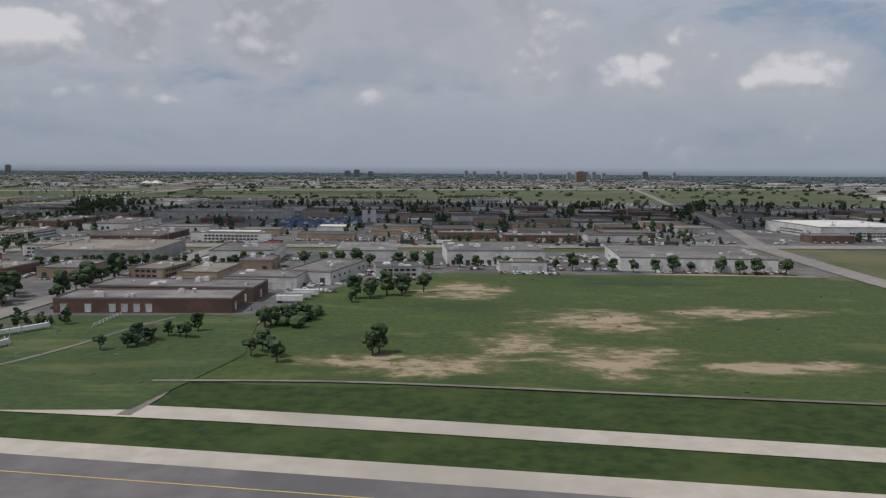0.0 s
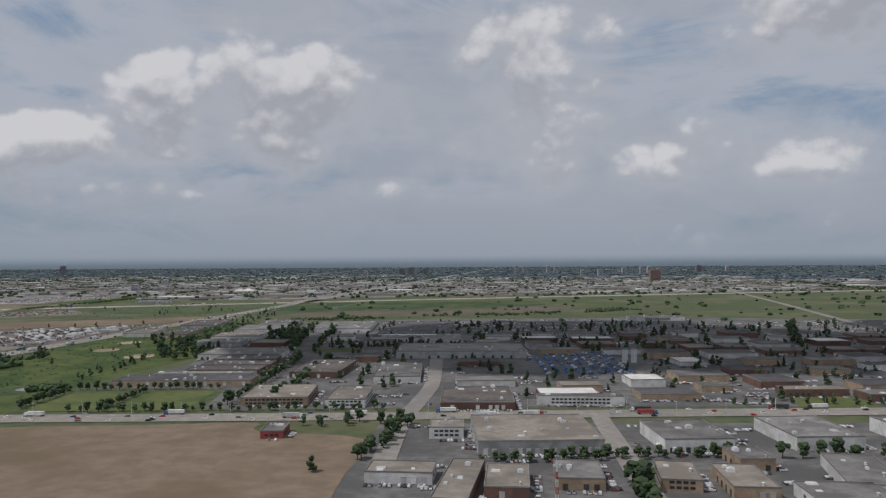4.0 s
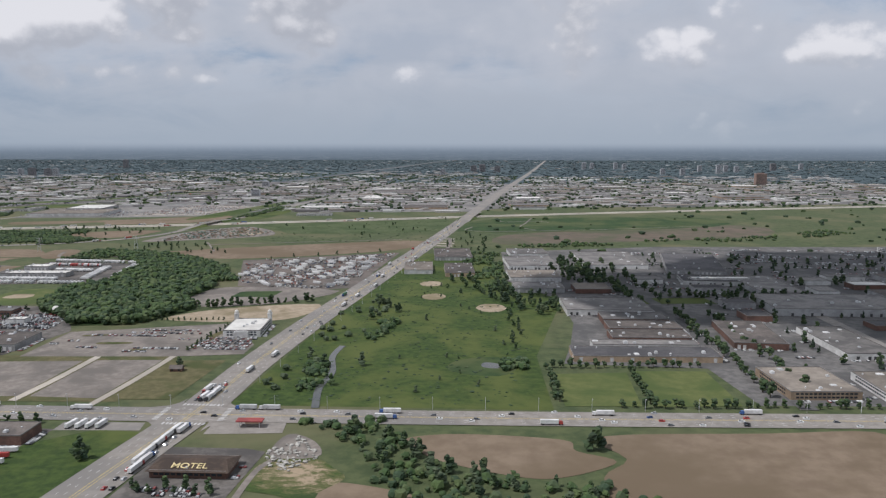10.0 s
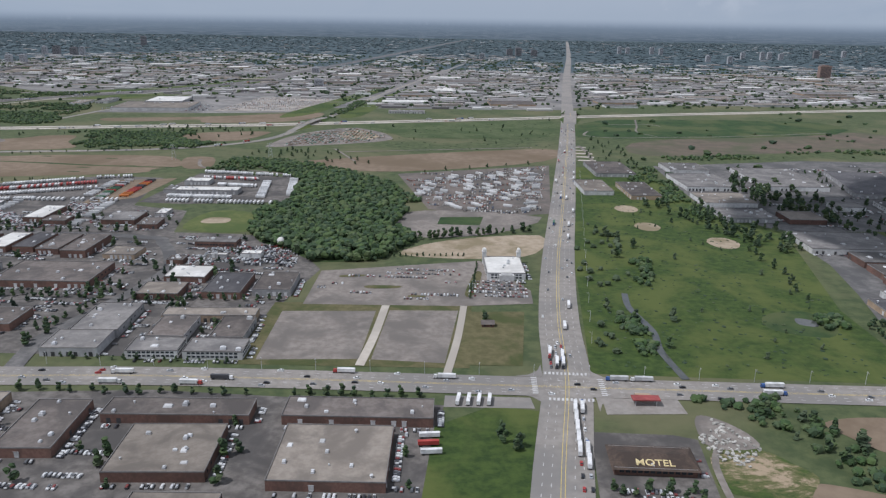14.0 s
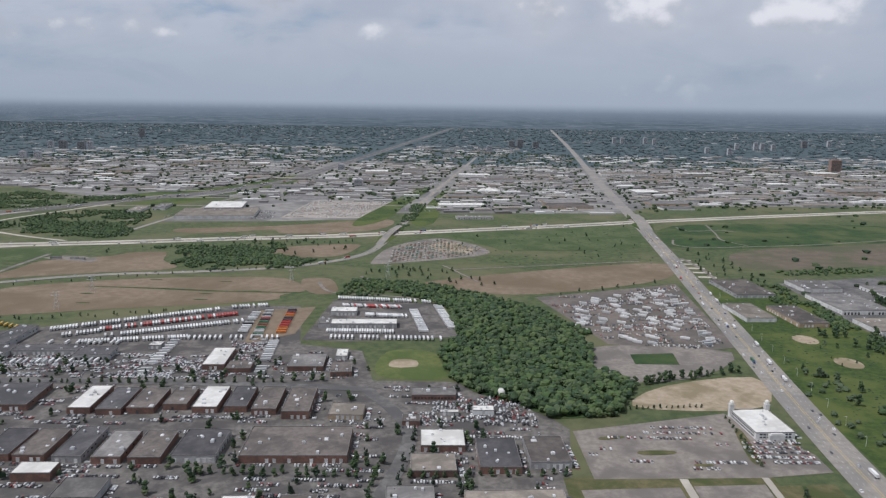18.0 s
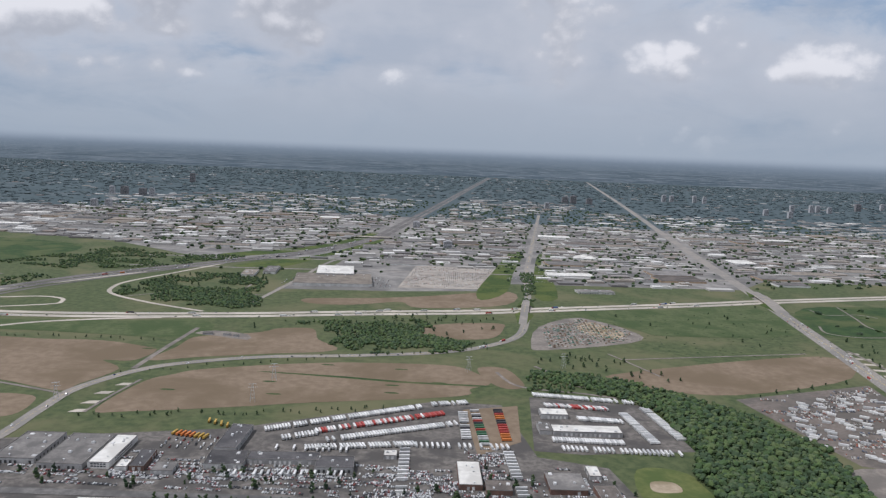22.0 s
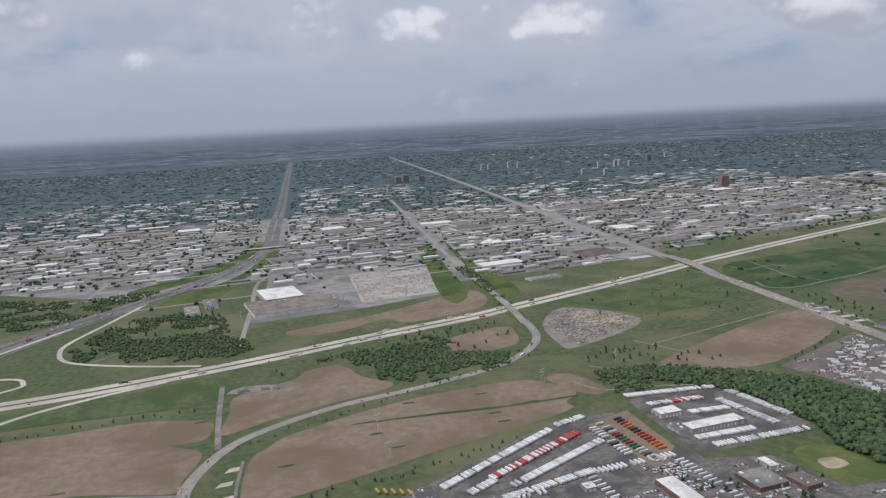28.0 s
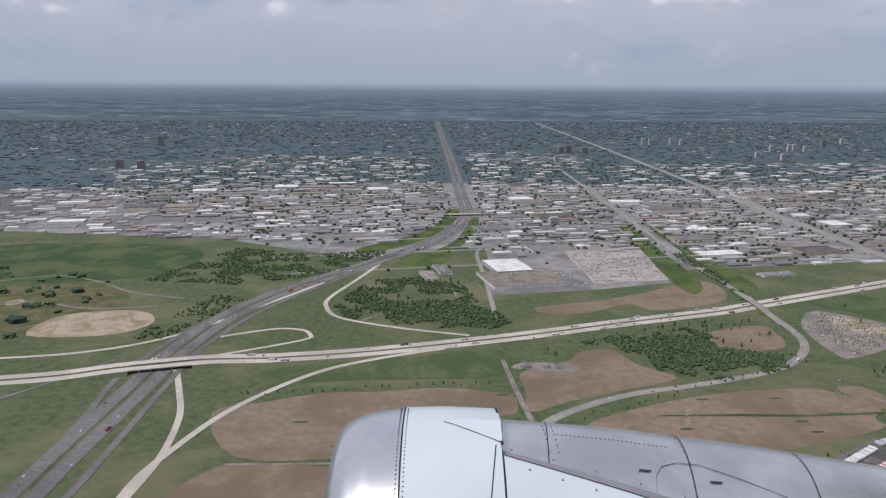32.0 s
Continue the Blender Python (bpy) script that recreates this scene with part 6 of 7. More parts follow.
for nm, c in (("white", (0.70, 0.69, 0.67)), ("pale grey", (0.50, 0.50, 0.49)), ("orange", (0.52, 0.17, 0.045)), ("red", (0.38, 0.06, 0.05)), ("yellow", (0.42, 0.27, 0.06)), ("blue", (0.06, 0.12, 0.30)), ("green", (0.07, 0.16, 0.09)), ("dark", (0.06, 0.06, 0.065))):
    m = material(nm.replace(" ", "_") + "_trailer_panel", c, tuple(k * 1.12 for k in c), 1.5, 0.6, 0.3, tuple(k * 0.8 for k in c))
    box = Shape().box(-2.75, 2.75, -0.52, 0.52, 0.5, 1.62)
    TRAILER_COLS.append((nm, box.mesh("cargo_box", m), Shape().box(-0.62, 0.5, -0.46, 0.46, 0.3, 1.25, 0.06).box(0.4, 0.62, -0.42, 0.42, 0.3, 0.75).mesh("cab", m)))
BOGIE = Shape().box(-2.7, 2.6, -0.2, 0.2, 0.38, 0.5).box(1.7, 1.8, -0.35, 0.35, 0, 0.4)
for wx in (-2.3, -1.8):
    for wy in (-0.45, 0.45):
        BOGIE.box(wx - 0.18, wx + 0.18, wy - 0.08, wy + 0.08, 0, 0.38)
BOGIE = BOGIE.mesh("undercarriage", RUBBER)
SCREEN = Shape().box(0.44, 0.52, -0.4, 0.4, 0.8, 1.12).mesh("windscreen", GLASS)
TRACTOR_WHEELS = Shape()
for wx in (-0.5, 0.35):
    for wy in (-0.4, 0.4):
        TRACTOR_WHEELS.box(wx - 0.18, wx + 0.18, wy - 0.08, wy + 0.08, 0, 0.38)
TRACTOR_WHEELS = TRACTOR_WHEELS.mesh("wheels", RUBBER)
auto_rng = random.Random(17)


def car(x, y, deg, z=0.0, group="", words="on the road"):
    i = auto_rng.choices(range(6), (36, 20, 20, 16, 5, 3))[0]
    root = new("car")
    root.matrix_basis = pose(x, y, z, 0, 0, deg)
    tagged(root, "small %s car %s" % (CAR_BODIES[i][0], words), "car", group)
    part("body", CAR_BODIES[i][1], None, root)
    part("cabin", CABIN, None, root)
    part("car_roof", ROOFTOPS[i], None, root)


def trailer(x, y, deg, col, z=0.0, group="", words="parked in the yard"):
    root = new("trailer")
    root.matrix_basis = pose(x, y, z, 0, 0, deg)
    tagged(root, "long %s box trailer %s" % (TRAILER_COLS[col][0], words), "trailer", group)
    part("cargo_box", TRAILER_COLS[col][1], None, root)
    part("undercarriage", BOGIE, None, root)


def lorry(x, y, deg, z=0.0, col=0, group="", words="on the road"):
    root = new("lorry")
    root.matrix_basis = pose(x, y, z, 0, 0, deg)
    tagged(root, "articulated lorry with a %s trailer %s" % (TRAILER_COLS[col][0], words), "lorry", group)
    part("cargo_box", TRAILER_COLS[col][1], None, root)
    part("undercarriage", BOGIE, None, root)
    cab = part("cab", TRAILER_COLS[auto_rng.choice((0, 0, 3, 5, 7))][2], None, root, at=pose(3.5, 0, 0))
    part("windscreen", SCREEN, None, cab)
    part("wheels", TRACTOR_WHEELS, None, cab)


def traffic(line, lanes, n, share, z, group, y_range):
    """Vehicles spread along the lanes; a lane with a negative offset runs the other way."""
    run = [p for p in line if y_range[0] <= p[0] <= y_range[1]] if len(y_range) == 2 else [p for p in line if y_range[2] <= p[1] <= y_range[3]]
    seg = [(a, b, math.hypot(b[0] - a[0], b[1] - a[1])) for a, b in zip(run, run[1:])]
    total = sum(s[2] for s in seg)
    used = []
    for _ in range(n * 4):
        if len(used) >= n:
            break
        s, lane = auto_rng.uniform(0, total), auto_rng.choice(lanes)
        if any(abs(s - u) < (7.5 if v == lane else 0) for u, v in used):
            continue
        used.append((s, lane))
        for a, b, d in seg:
            if s < d:
                break
            s -= d
        ux, uy = (b[0] - a[0]) / d, (b[1] - a[1]) / d
        x, y = a[0] + ux * s - uy * lane, a[1] + uy * s + ux * lane
        deg = math.degrees(math.atan2(uy, ux)) + (180 if lane > 0 else 0)
        rise = a[2] + (b[2] - a[2]) * s / d if len(a) > 2 else 0.0
        if auto_rng.random() < share:
            lorry(x, y, deg, z + rise, auto_rng.choices(range(8), (58, 24, 2, 3, 1, 2, 1, 9))[0], group)
        else:
            car(x, y, deg, z + rise, group)


ROAD_Z = 0.215
traffic(DERRY_L, (-5.2, -3.4, -1.5, 1.5, 3.4, 5.2), 185, 0.2, ROAD_Z, "traffic on the main road", (-800, 130))
traffic(DIXIE_L, (-6, -4, -1.8, 1.8, 4, 6), 90, 0.15, ROAD_Z, "traffic on the crossing road", (0, 0, 285, 930))
traffic(MOTOR_L, (-9.2, -7.2, -5.2, 5.2, 7.2, 9.2), 75, 0.3, ROAD_Z + 0.02, "traffic on the motorway", (-1100, -340))
traffic(EXPR_L, (-10.3, -8, -5.8, 5.8, 8, 10.3), 90, 0.18, ROAD_Z + 0.04, "traffic on the expressway", (0, 0, 480, 1400))
traffic(BEND_L, (-1.8, 1.8), 14, 0.15, ROAD_Z, "traffic on the bending road", (0, 0, 470, 800))
for k in range(7):
    for lane in (0.6, 2.6, 4.6):
        if auto_rng.random() < 0.85:
            (lorry if auto_rng.random() < 0.2 else car)(-396.5 - lane * 1.0 + 0.12 * k, 279.5 + k * (2.6 if lane > 1 else 2.7), 264, ROAD_Z, group="queue at the crossing", words="waiting at the crossing")
for k in range(8):
    for lane in (0.8, 2.8):
        (lorry if auto_rng.random() < 0.4 else car)(-397.5 + lane - k * 0.35, 252 - k * 5.6, 84, ROAD_Z, group="queue at the crossing", words="waiting at the crossing")


PACKS = {}


def pack_box(shape, x, y, deg):
    shape.turned_box(x, y, 5.4, 1.02, 0.55, 1.6, deg).turned_box(x, y, 4.8, 0.7, 0.06, 0.5, deg)


def trailer_row(a, b, n, deg, cols, group, gaps=0.08):
    if group in ("trailers of the western yard", "trailers of the depot"):
        rest = PACKS.setdefault((group, 3 in cols), Shape())
        for i in range(n - 1):
            if auto_rng.random() > 0.12:
                u = (i + 0.5) / (n - 1)
                pack_box(rest, a[0] + (b[0] - a[0]) * u, a[1] + (b[1] - a[1]) * u, deg + auto_rng.uniform(-1, 1))
    for i in range(n):
        if auto_rng.random() < gaps:
            continue
        u = i / max(1, n - 1)
        trailer(a[0] + (b[0] - a[0]) * u, a[1] + (b[1] - a[1]) * u, deg + auto_rng.uniform(-1.5, 1.5), auto_rng.choice(cols), 0.045, group)


NEAR_YARD, WEST_YARD, DEPOT, EARTH = "trailers of the works yard", "trailers of the western yard", "trailers of the depot", "trailers of the earth yard"
trailer_row((-140, 151), (-113, 147), 10, 80, (2, 2, 3, 1), NEAR_YARD)
trailer_row((-160, 150), (-150, 172), 8, 12, (2, 2, 4, 0), NEAR_YARD)
for k in range(7):
    trailer_row((-141 + 6.1 * k, 159.5), (-139.5 + 6.1 * k, 175 - (k % 3)), 9, 6, (0, 0, 1) if k % 3 else (0, 1, 2), NEAR_YARD, 0.22)
trailer_row((-112, 156), (-92, 155), 4, 5, (0,), NEAR_YARD)
for k, (x0, y0, x1, y1, n, cols) in enumerate((
    (-772, 499, -690, 548, 30, (0, 0, 1)), (-684, 553, -662, 560, 8, (0, 0, 1)), (-744, 500, -676, 538, 24, (0, 0, 3, 3)), (-736, 488, -668, 522, 24, (0, 1, 0)), (-760, 488, -744, 497, 6, (0, 1)), (-745, 476, -690, 488, 18, (0, 1, 1)),
)):
    trailer_row((x0, y0), (x1, y1), n, 112, cols, WEST_YARD)
trailer_row((-657, 545), (-652, 492), 16, 8, (7, 3, 6, 1), EARTH)
trailer_row((-643, 548), (-640, 500), 14, 8, (3, 3, 7, 2), EARTH)
trailer_row((-664, 540), (-662, 500), 12, 8, (0, 7, 1), EARTH)
trailer_row((-618, 582), (-556, 575), 20, 100, (0, 0, 1), DEPOT)
trailer_row((-612, 562), (-575, 560), 14, 110, (0, 0, 1, 3), DEPOT)
trailer_row((-595, 540), (-570, 538), 12, 100, (0, 1), DEPOT)
trailer_row((-614, 504), (-576, 504), 14, 95, (0, 0, 1), DEPOT)
trailer_row((-566, 552), (-558, 506), 14, 5, (1, 1, 0), DEPOT)
trailer_row((-551, 566), (-541, 512), 16, 5, (0, 1), DEPOT)
trailer_row((-610, 492), (-548, 492), 14, 95, (0, 1, 0), DEPOT)
trailer_row((-806, 508), (-790, 500), 5, 100, (4, 4), "yellow buses of the yard", 0)
trailer_row((-818, 488), (-800, 484), 8, 80, (4, 4, 2), "yellow buses of the yard", 0)
for x, y, deg, c in ((-32, 158, 3, 0), (-31, 162, 3, 1), (-30, 166, 3, 0), (-436, 226, 8, 0), (-437, 230, 8, 3), (-437, 234, 8, 0), (-70, 226, 80, 0), (-66, 226, 80, 0), (-620, 345, 40, 0)):
    trailer(x, y, deg, c, 0.045)


PALE_BOXES = island_material("pale_trailer_panels", ((0.70, 0.69, 0.67), (0.62, 0.61, 0.60), (0.50, 0.50, 0.49), (0.68, 0.67, 0.64), (0.44, 0.44, 0.44)), 0.6, 0.1)
RED_BOXES = island_material("red_trailer_panels", ((0.42, 0.10, 0.09), (0.62, 0.55, 0.53), (0.40, 0.08, 0.07), (0.66, 0.65, 0.63)), 0.6, 0.1)
for (x0, y0, x1, y1, n, deg, grp) in ((-775, 441, -722, 446, 18, 92, "works"), (-700, 486, -640, 490, 22, 100, "works"), (-769, 474, -724, 476, 16, 95, "works"), (-468, 505, -452, 580, 26, -28, "scrap"), (-410, 488, -392, 618, 44, -24, "scrap"), (-440, 492, -428, 600, 34, -28, "scrap"), (-454, 498, -440, 590, 30, -26, "scrap"), (-425, 490, -410, 610, 38, -30, "scrap"), (-396, 490, -382, 620, 40, 10, "scrap"), (-692, 430, -694, 480, 12, 10, "works"), (-636, 432, -640, 482, 14, 8, "works")):
    for i in range(n):
        if auto_rng.random() > (0.58 if grp == "scrap" else 0.25):
            u = i / (n - 1)
            pack_box(PACKS.setdefault((grp, False), Shape()), x0 + (x1 - x0) * u + auto_rng.uniform(-4, 4) * (grp == "scrap"), y0 + (y1 - y0) * u, deg + auto_rng.uniform(-2, 2))
for (grp, red), shape in PACKS.items():
    tagged(new("packed_trailers", shape.mesh("packed_trailers", RED_BOXES if red else PALE_BOXES)), "%s box trailers packed side by side in the yard" % ("red and white" if red else "white and pale grey"), "trailers", kind="stuff")


# cars and vans standing in yards and car parks, past counting
def car_shape(s, x, y, deg, long=1.0):
    c, sn = math.cos(radians(deg)), math.sin(radians(deg))
    for x0, x1, h, z0, z1, tp in ((-0.95 * long, 0.95 * long, 0.37, 0.1, 0.42, 0.03), (-0.75 * long, 0.35 * long, 0.33, 0.42, 0.64 if long == 1 else 0.95, 0.08)):
        n = len(s.v)
        s.box(x0, x1, -h, h, z0, z1, tp, False)
        for i in range(n, len(s.v)):
            a, b, z = s.v[i]
            s.v[i] = (x + a * c - b * sn, y + a * sn + b * c, z + 0.1)


PARKED = island_material("parked_car_paints", ((0.70, 0.70, 0.68), (0.62, 0.62, 0.62), (0.40, 0.41, 0.42), (0.03, 0.03, 0.035), (0.12, 0.125, 0.13), (0.05, 0.05, 0.055), (0.22, 0.05, 0.045), (0.5, 0.5, 0.49), (0.66, 0.66, 0.64), (0.09, 0.09, 0.095)), 0.4, 0.15)
YARD_PAINT = island_material("yard_vehicle_paints", ((0.66, 0.65, 0.62), (0.05, 0.05, 0.055), (0.42, 0.40, 0.37), (0.10, 0.09, 0.08), (0.70, 0.69, 0.66), (0.16, 0.13, 0.11), (0.30, 0.10, 0.06), (0.07, 0.10, 0.16), (0.24, 0.22, 0.19), (0.58, 0.57, 0.54)), 0.6, 0.15)
park_rng = random.Random(23)


def parked(name, poly, n, deg, label, long=1.0, jumble=0.0, pitch=1.05, aisle=4.6, mat=None, over=False):
    """Rows of vehicles in a yard, with free places."""
    s = Shape()
    xs, ys = [p[0] for p in poly], [p[1] for p in poly]
    cells = []
    y = min(ys)
    while y < max(ys):
        x = min(xs)
        while x < max(xs):
            if inside(x, y, poly) and (over or (int(x // CELL), int(y // CELL)) not in TAKEN):
                cells.append((x, y))
            x += pitch * long
        y += aisle
    share = n / max(1, len(cells))
    run, on = 0, False
    for x, y in cells:
        if run <= 0:
            on = park_rng.random() < share
            run = park_rng.randint(4, 13) if jumble < 0.5 else park_rng.randint(1, 4)
        run -= 1
        if on and park_rng.random() < 0.88:
            car_shape(s, x + park_rng.uniform(-0.08, 0.08), y + park_rng.uniform(-0.2, 0.2) * (1 + jumble), deg + park_rng.uniform(-3, 3) * (1 + 14 * jumble) + 180 * park_rng.randint(0, 1), long)
    ob = new(name, s.mesh(name, mat or PARKED))
    return tagged(ob, label, "cars", kind="stuff")


# cars drawn up along the walls of the works
for east, words in ((False, "cars drawn up along the western works"), (True, "cars drawn up along the eastern works")):
    s = Shape()
    for x, y, w, d, deg in BUILT:
        if (x > -430) != east or y > 470:
            continue
        c, sn = math.cos(radians(deg)), math.sin(radians(deg))
        for along, a, b in ((w, 0, -d / 2 - 2.0), (d, w / 2 + 2.0, 0)):
            if park_rng.random() < 0.25:
                continue
            n, full = int(along / 1.15), park_rng.uniform(0.35, 0.9)
            for k in range(n):
                u = (k - n / 2) * 1.15
                p, q = (a + u, b) if a == 0 else (a, u)
                X, Y = x + p * c - q * sn, y + p * sn + q * c
                if park_rng.random() < full and not any(abs(X - e[0]) < e[2] / 2 + 0.9 and abs(Y - e[1]) < e[3] / 2 + 0.9 for e in BUILT):
                    car_shape(s, X, Y, deg + (90 if a == 0 else 0) + park_rng.uniform(-3, 3))
    tagged(new("parked_cars", s.mesh("parked_cars", PARKED)), words, "cars", kind="stuff")
parked("parked_cars", [(-160, 145), (-30, 148), (-16, 204), (110, 206), (118, 258), (-145, 258), (-150, 205)], 340, 92, "cars parked round the works")
parked("parked_cars", [(-210, 288), (130, 296), (400, 306), (400, 620), (60, 680), (-160, 670), (-280, 620), (-255, 470), (-215, 330)], 2600, 92, "cars and vans parked round the warehouses", 1.0, 0.1, 1.1, 5)
parked("parked_trucks", [(-210, 288), (130, 296), (400, 306), (400, 620), (60, 680), (-160, 670), (-280, 620), (-255, 470), (-215, 330)], 330, 92, "pale trucks parked round the warehouses", 2.2, 0.2, 2.0, 11)
parked("parked_cars", [(-880, 285), (-500, 283), (-500, 370), (-520, 415), (-590, 420), (-600, 470), (-700, 475), (-900, 455)], 2600, 88, "cars and vans parked round the western works", 1.0, 0.1, 1.1, 3.8)
parked("parked_cars", [(-880, 130), (-440, 130), (-437, 250), (-880, 226)], 1100, 88, "cars parked south of the main road", 1.0, 0.1, 1.2, 5)
parked("scrap_vehicles", [(-480, 590), (-374, 636), (-386, 490), (-414, 480), (-452, 492)], 900, 80, "close rows of old vehicles in the scrap yard", 1.15, 0.35, 1.35, 3.3, YARD_PAINT)
parked("scrap_vehicles", [(-550, 378), (-505, 372), (-510, 398), (-522, 405), (-552, 402)], 160, 80, "old vehicles crowded beside the wood", 1.2, 0.8, 1.5, 3.2)
parked("parked_cars", [(-428, 361), (-404, 361), (-404, 342), (-428, 340)], 95, 90, "cars parked round the hall", 1.0, 0.0, 1.1, 4.2, over=True)
parked("parked_cars", [(-490, 366), (-431, 383), (-433, 337), (-490, 333)], 110, 90, "few cars on the wide car park", 1.0, 0.0, 1.3, 5.2, over=True)
parked("parked_cars", [(-700, 470), (-640, 478), (-650, 420), (-720, 424)], 260, 88, "cars packed in the dealers' yard", 1.0, 0.0, 1.05, 2.6)
parked("parked_cars", [(-830, 430), (-720, 440), (-720, 452), (-830, 445)], 260, 88, "dark cars packed before the works", 1.0, 0.0, 1.05, 2.4)
parked("parked_cars", [(-792, 424), (-640, 428), (-640, 488), (-700, 486), (-705, 470), (-790, 440)], 620, 88, "cars and vans packed in the dealers' yards", 1.0, 0.1, 1.05, 3.0)
parked("parked_cars", [(-736, 957), (-645, 972), (-625, 1118), (-726, 1128)], 520, 92, "cars parked on the pale lot", 1.4, 0.0, 1.7, 9, over=True)
parked("parked_trucks", [(-880, 935), (-745, 940), (-745, 1010), (-860, 1010)], 60, 92, "pale trucks parked round the plant", 2.2, 0.0, 2.4, 12)
parked("parked_trucks", [(-820, 480), (-770, 495), (-775, 470), (-822, 465)], 60, 100, "trucks parked in the yard", 2.0, 0.1, 2.0, 5)
parked("parked_cars", [(-900, 1150), (-620, 1010), (-260, 1110), (280, 1300), (280, 1600), (-900, 1500)], 2200, 92, "cars parked beyond the motorway", 1.4, 0.1, 2.0, 8)
parked("parked_cars", [(-390, 208), (-366, 210), (-366, 214), (-390, 213)], 14, 90, "cars parked before the motel", 1.0, 0.0, 1.1, 2.5)
parked("builders_stacks", [(-592, 780), (-552, 826), (-512, 773), (-525, 742), (-596, 706)], 480, 20, "stacked pale building materials in the yard", 1.6, 1.0, 2.2, 4.5, island_material("stacked_goods", ((0.36, 0.30, 0.23), (0.46, 0.43, 0.39), (0.26, 0.17, 0.11), (0.55, 0.52, 0.48), (0.08, 0.20, 0.15), (0.20, 0.14, 0.10)), 0.9, 0.2))
TAKEN.difference_update([c for c in TAKEN if -89 < c[0] * CELL < -44 and 358 < c[1] * CELL < 446])
parked("blue_containers", [(-89, 362), (-44, 360), (-42, 446), (-72, 444), (-89, 416)], 260, 60, "blue and white trailers packed in a yard", 2.4, 0.2, 2.0, 6, island_material("container_paints", ((0.04, 0.13, 0.32), (0.05, 0.10, 0.25), (0.6, 0.62, 0.64), (0.10, 0.22, 0.42)), 0.6, 0.1))


rng = random.Random(77)
s = Shape()
for _ in range(260):
    x, y = rng.uniform(-367, -349), rng.uniform(224, 251)
    if inside(x, y, [(-366, 239), (-359, 250), (-350, 236), (-356, 225), (-363, 228)]):
        k = rng.uniform(0.25, 0.75)
        s.lump(x, y, 0.1 + k * 0.25, k, k * 0.7, rng, 2, 5, 0.4)
tagged(new("rubble", s.mesh("rubble", material("pale_rubble", (0.42, 0.40, 0.36), (0.55, 0.53, 0.48), 0.8, 0.95, 0.2, (0.28, 0.27, 0.24)))), "heaps of pale broken stone", "rubble", kind="stuff")
trailer_row((-430, 254.5), (-421, 255), 4, 85, (0, 0), "white buses on the corner lot", 0)
# fuel station canopy at the crossing
station = new("fuel_station")
station.matrix_basis = pose(-376, 257, 0, 0, 0, 2)
tagged(station, "small fuel station with a dark red canopy", "fuel station")
part("canopy", Shape().box(-4, 4, -1.6, 1.6, 1.9, 2.25), WALLS["red"], station)
for px in (-3, 3):
    for py in (-1.1, 1.1):
        part("post", Shape().box(px - 0.08, px + 0.08, py - 0.08, py + 0.08, 0, 1.9), UNIT, station)
part("kiosk", Shape().box(-2.2, 2.2, 2.2, 4.2, 0, 1.5), WALLS["t"], station)


# stones, poles and a fence on the gravel lot, and steel tanks
for px, py, deg, long in ((-71, 126.5, 56, 10), (-69, 114.5, 74, 7)):
    pipe = new("white_pipe_rig")
    pipe.matrix_basis = pose(px, py, 0, 0, 0, deg)
    tagged(pipe, "long white pipe on steel trestles beside the gravel lot", "pipe", "pipe rigs of the gravel lot")
    part("pipe", Shape().box(-long / 2, long / 2, -0.38, 0.38, 0.5, 1.15, 0.1), WALLS["w"], pipe)
    for q in (-long / 2 + 0.4, 0, long / 2 - 0.4):
        part("trestle", Shape().box(q - 0.08, q + 0.08, -0.5, 0.5, 0, 0.6).box(q - 0.08, q + 0.08, -0.45, -0.38, 0.6, 1.5).box(q - 0.08, q + 0.08, 0.38, 0.45, 0.6, 1.5), UNIT, pipe)
    part("end_frame", Shape().box(-long / 2 - 0.7, -long / 2, -0.6, -0.45, 0, 1.7).box(-long / 2 - 0.7, -long / 2, 0.45, 0.6, 0, 1.7).box(-long / 2 - 0.7, -long / 2, -0.6, 0.6, 1.55, 1.7), WALLS["w"], pipe)
for k in range(4):
    pole = new("white_pole")
    pole.matrix_basis = pose(-78 + k * 2.2, 118 + (k * 5) % 9, 0.05)
    tagged(pole, "short white pole standing on the gravel lot", "pole", "poles of the gravel lot")
    part("shaft", Shape().tube(0, 0, 0, 1.3, 0.07, 0.06, 6), WALLS["w"], pole)
    part("cap", Shape().tube(0, 0, 1.3, 1.38, 0.10, 0.08, 6), UNIT, pole)
fence = new("wire_fence")
fence.matrix_basis = pose(-61, 131, 0)
tagged(fence, "grey post and rail fence across the meadow", "fence")
for k in range(9):
    part("post", Shape().box(-0.05, 0.05, -0.05, 0.05, 0, 0.8), UNIT, fence, at=pose(0, k * 1.5, 0))
for z in (0.35, 0.7):
    part("rail", Shape().box(-0.03, 0.03, 0, 12, z, z + 0.05), UNIT, fence)
for tx in (-41.5, -37):
    tank = new("steel_tank")
    tank.matrix_basis = pose(tx, 404, 0)
    tagged(tank, "upright silvery steel storage tank in a yard", "tank", "steel tanks")
    part("shell", Shape().tube(0, 0, 0, 6.6, 1.5, 1.5, 14), UNIT, tank)
    part("lid", Shape().tube(0, 0, 6.6, 7.4, 1.5, 0.3, 14), TRIM, tank)
for sx, sy, w, d, deg in ((-872, 703, 8, 4, 12), (-856, 702, 6, 3.5, 5), (-848, 699, 4, 3, 0)):
    warehouse(sx, sy, w, d, 1.8, deg, "g", "g", "warehouse", False)


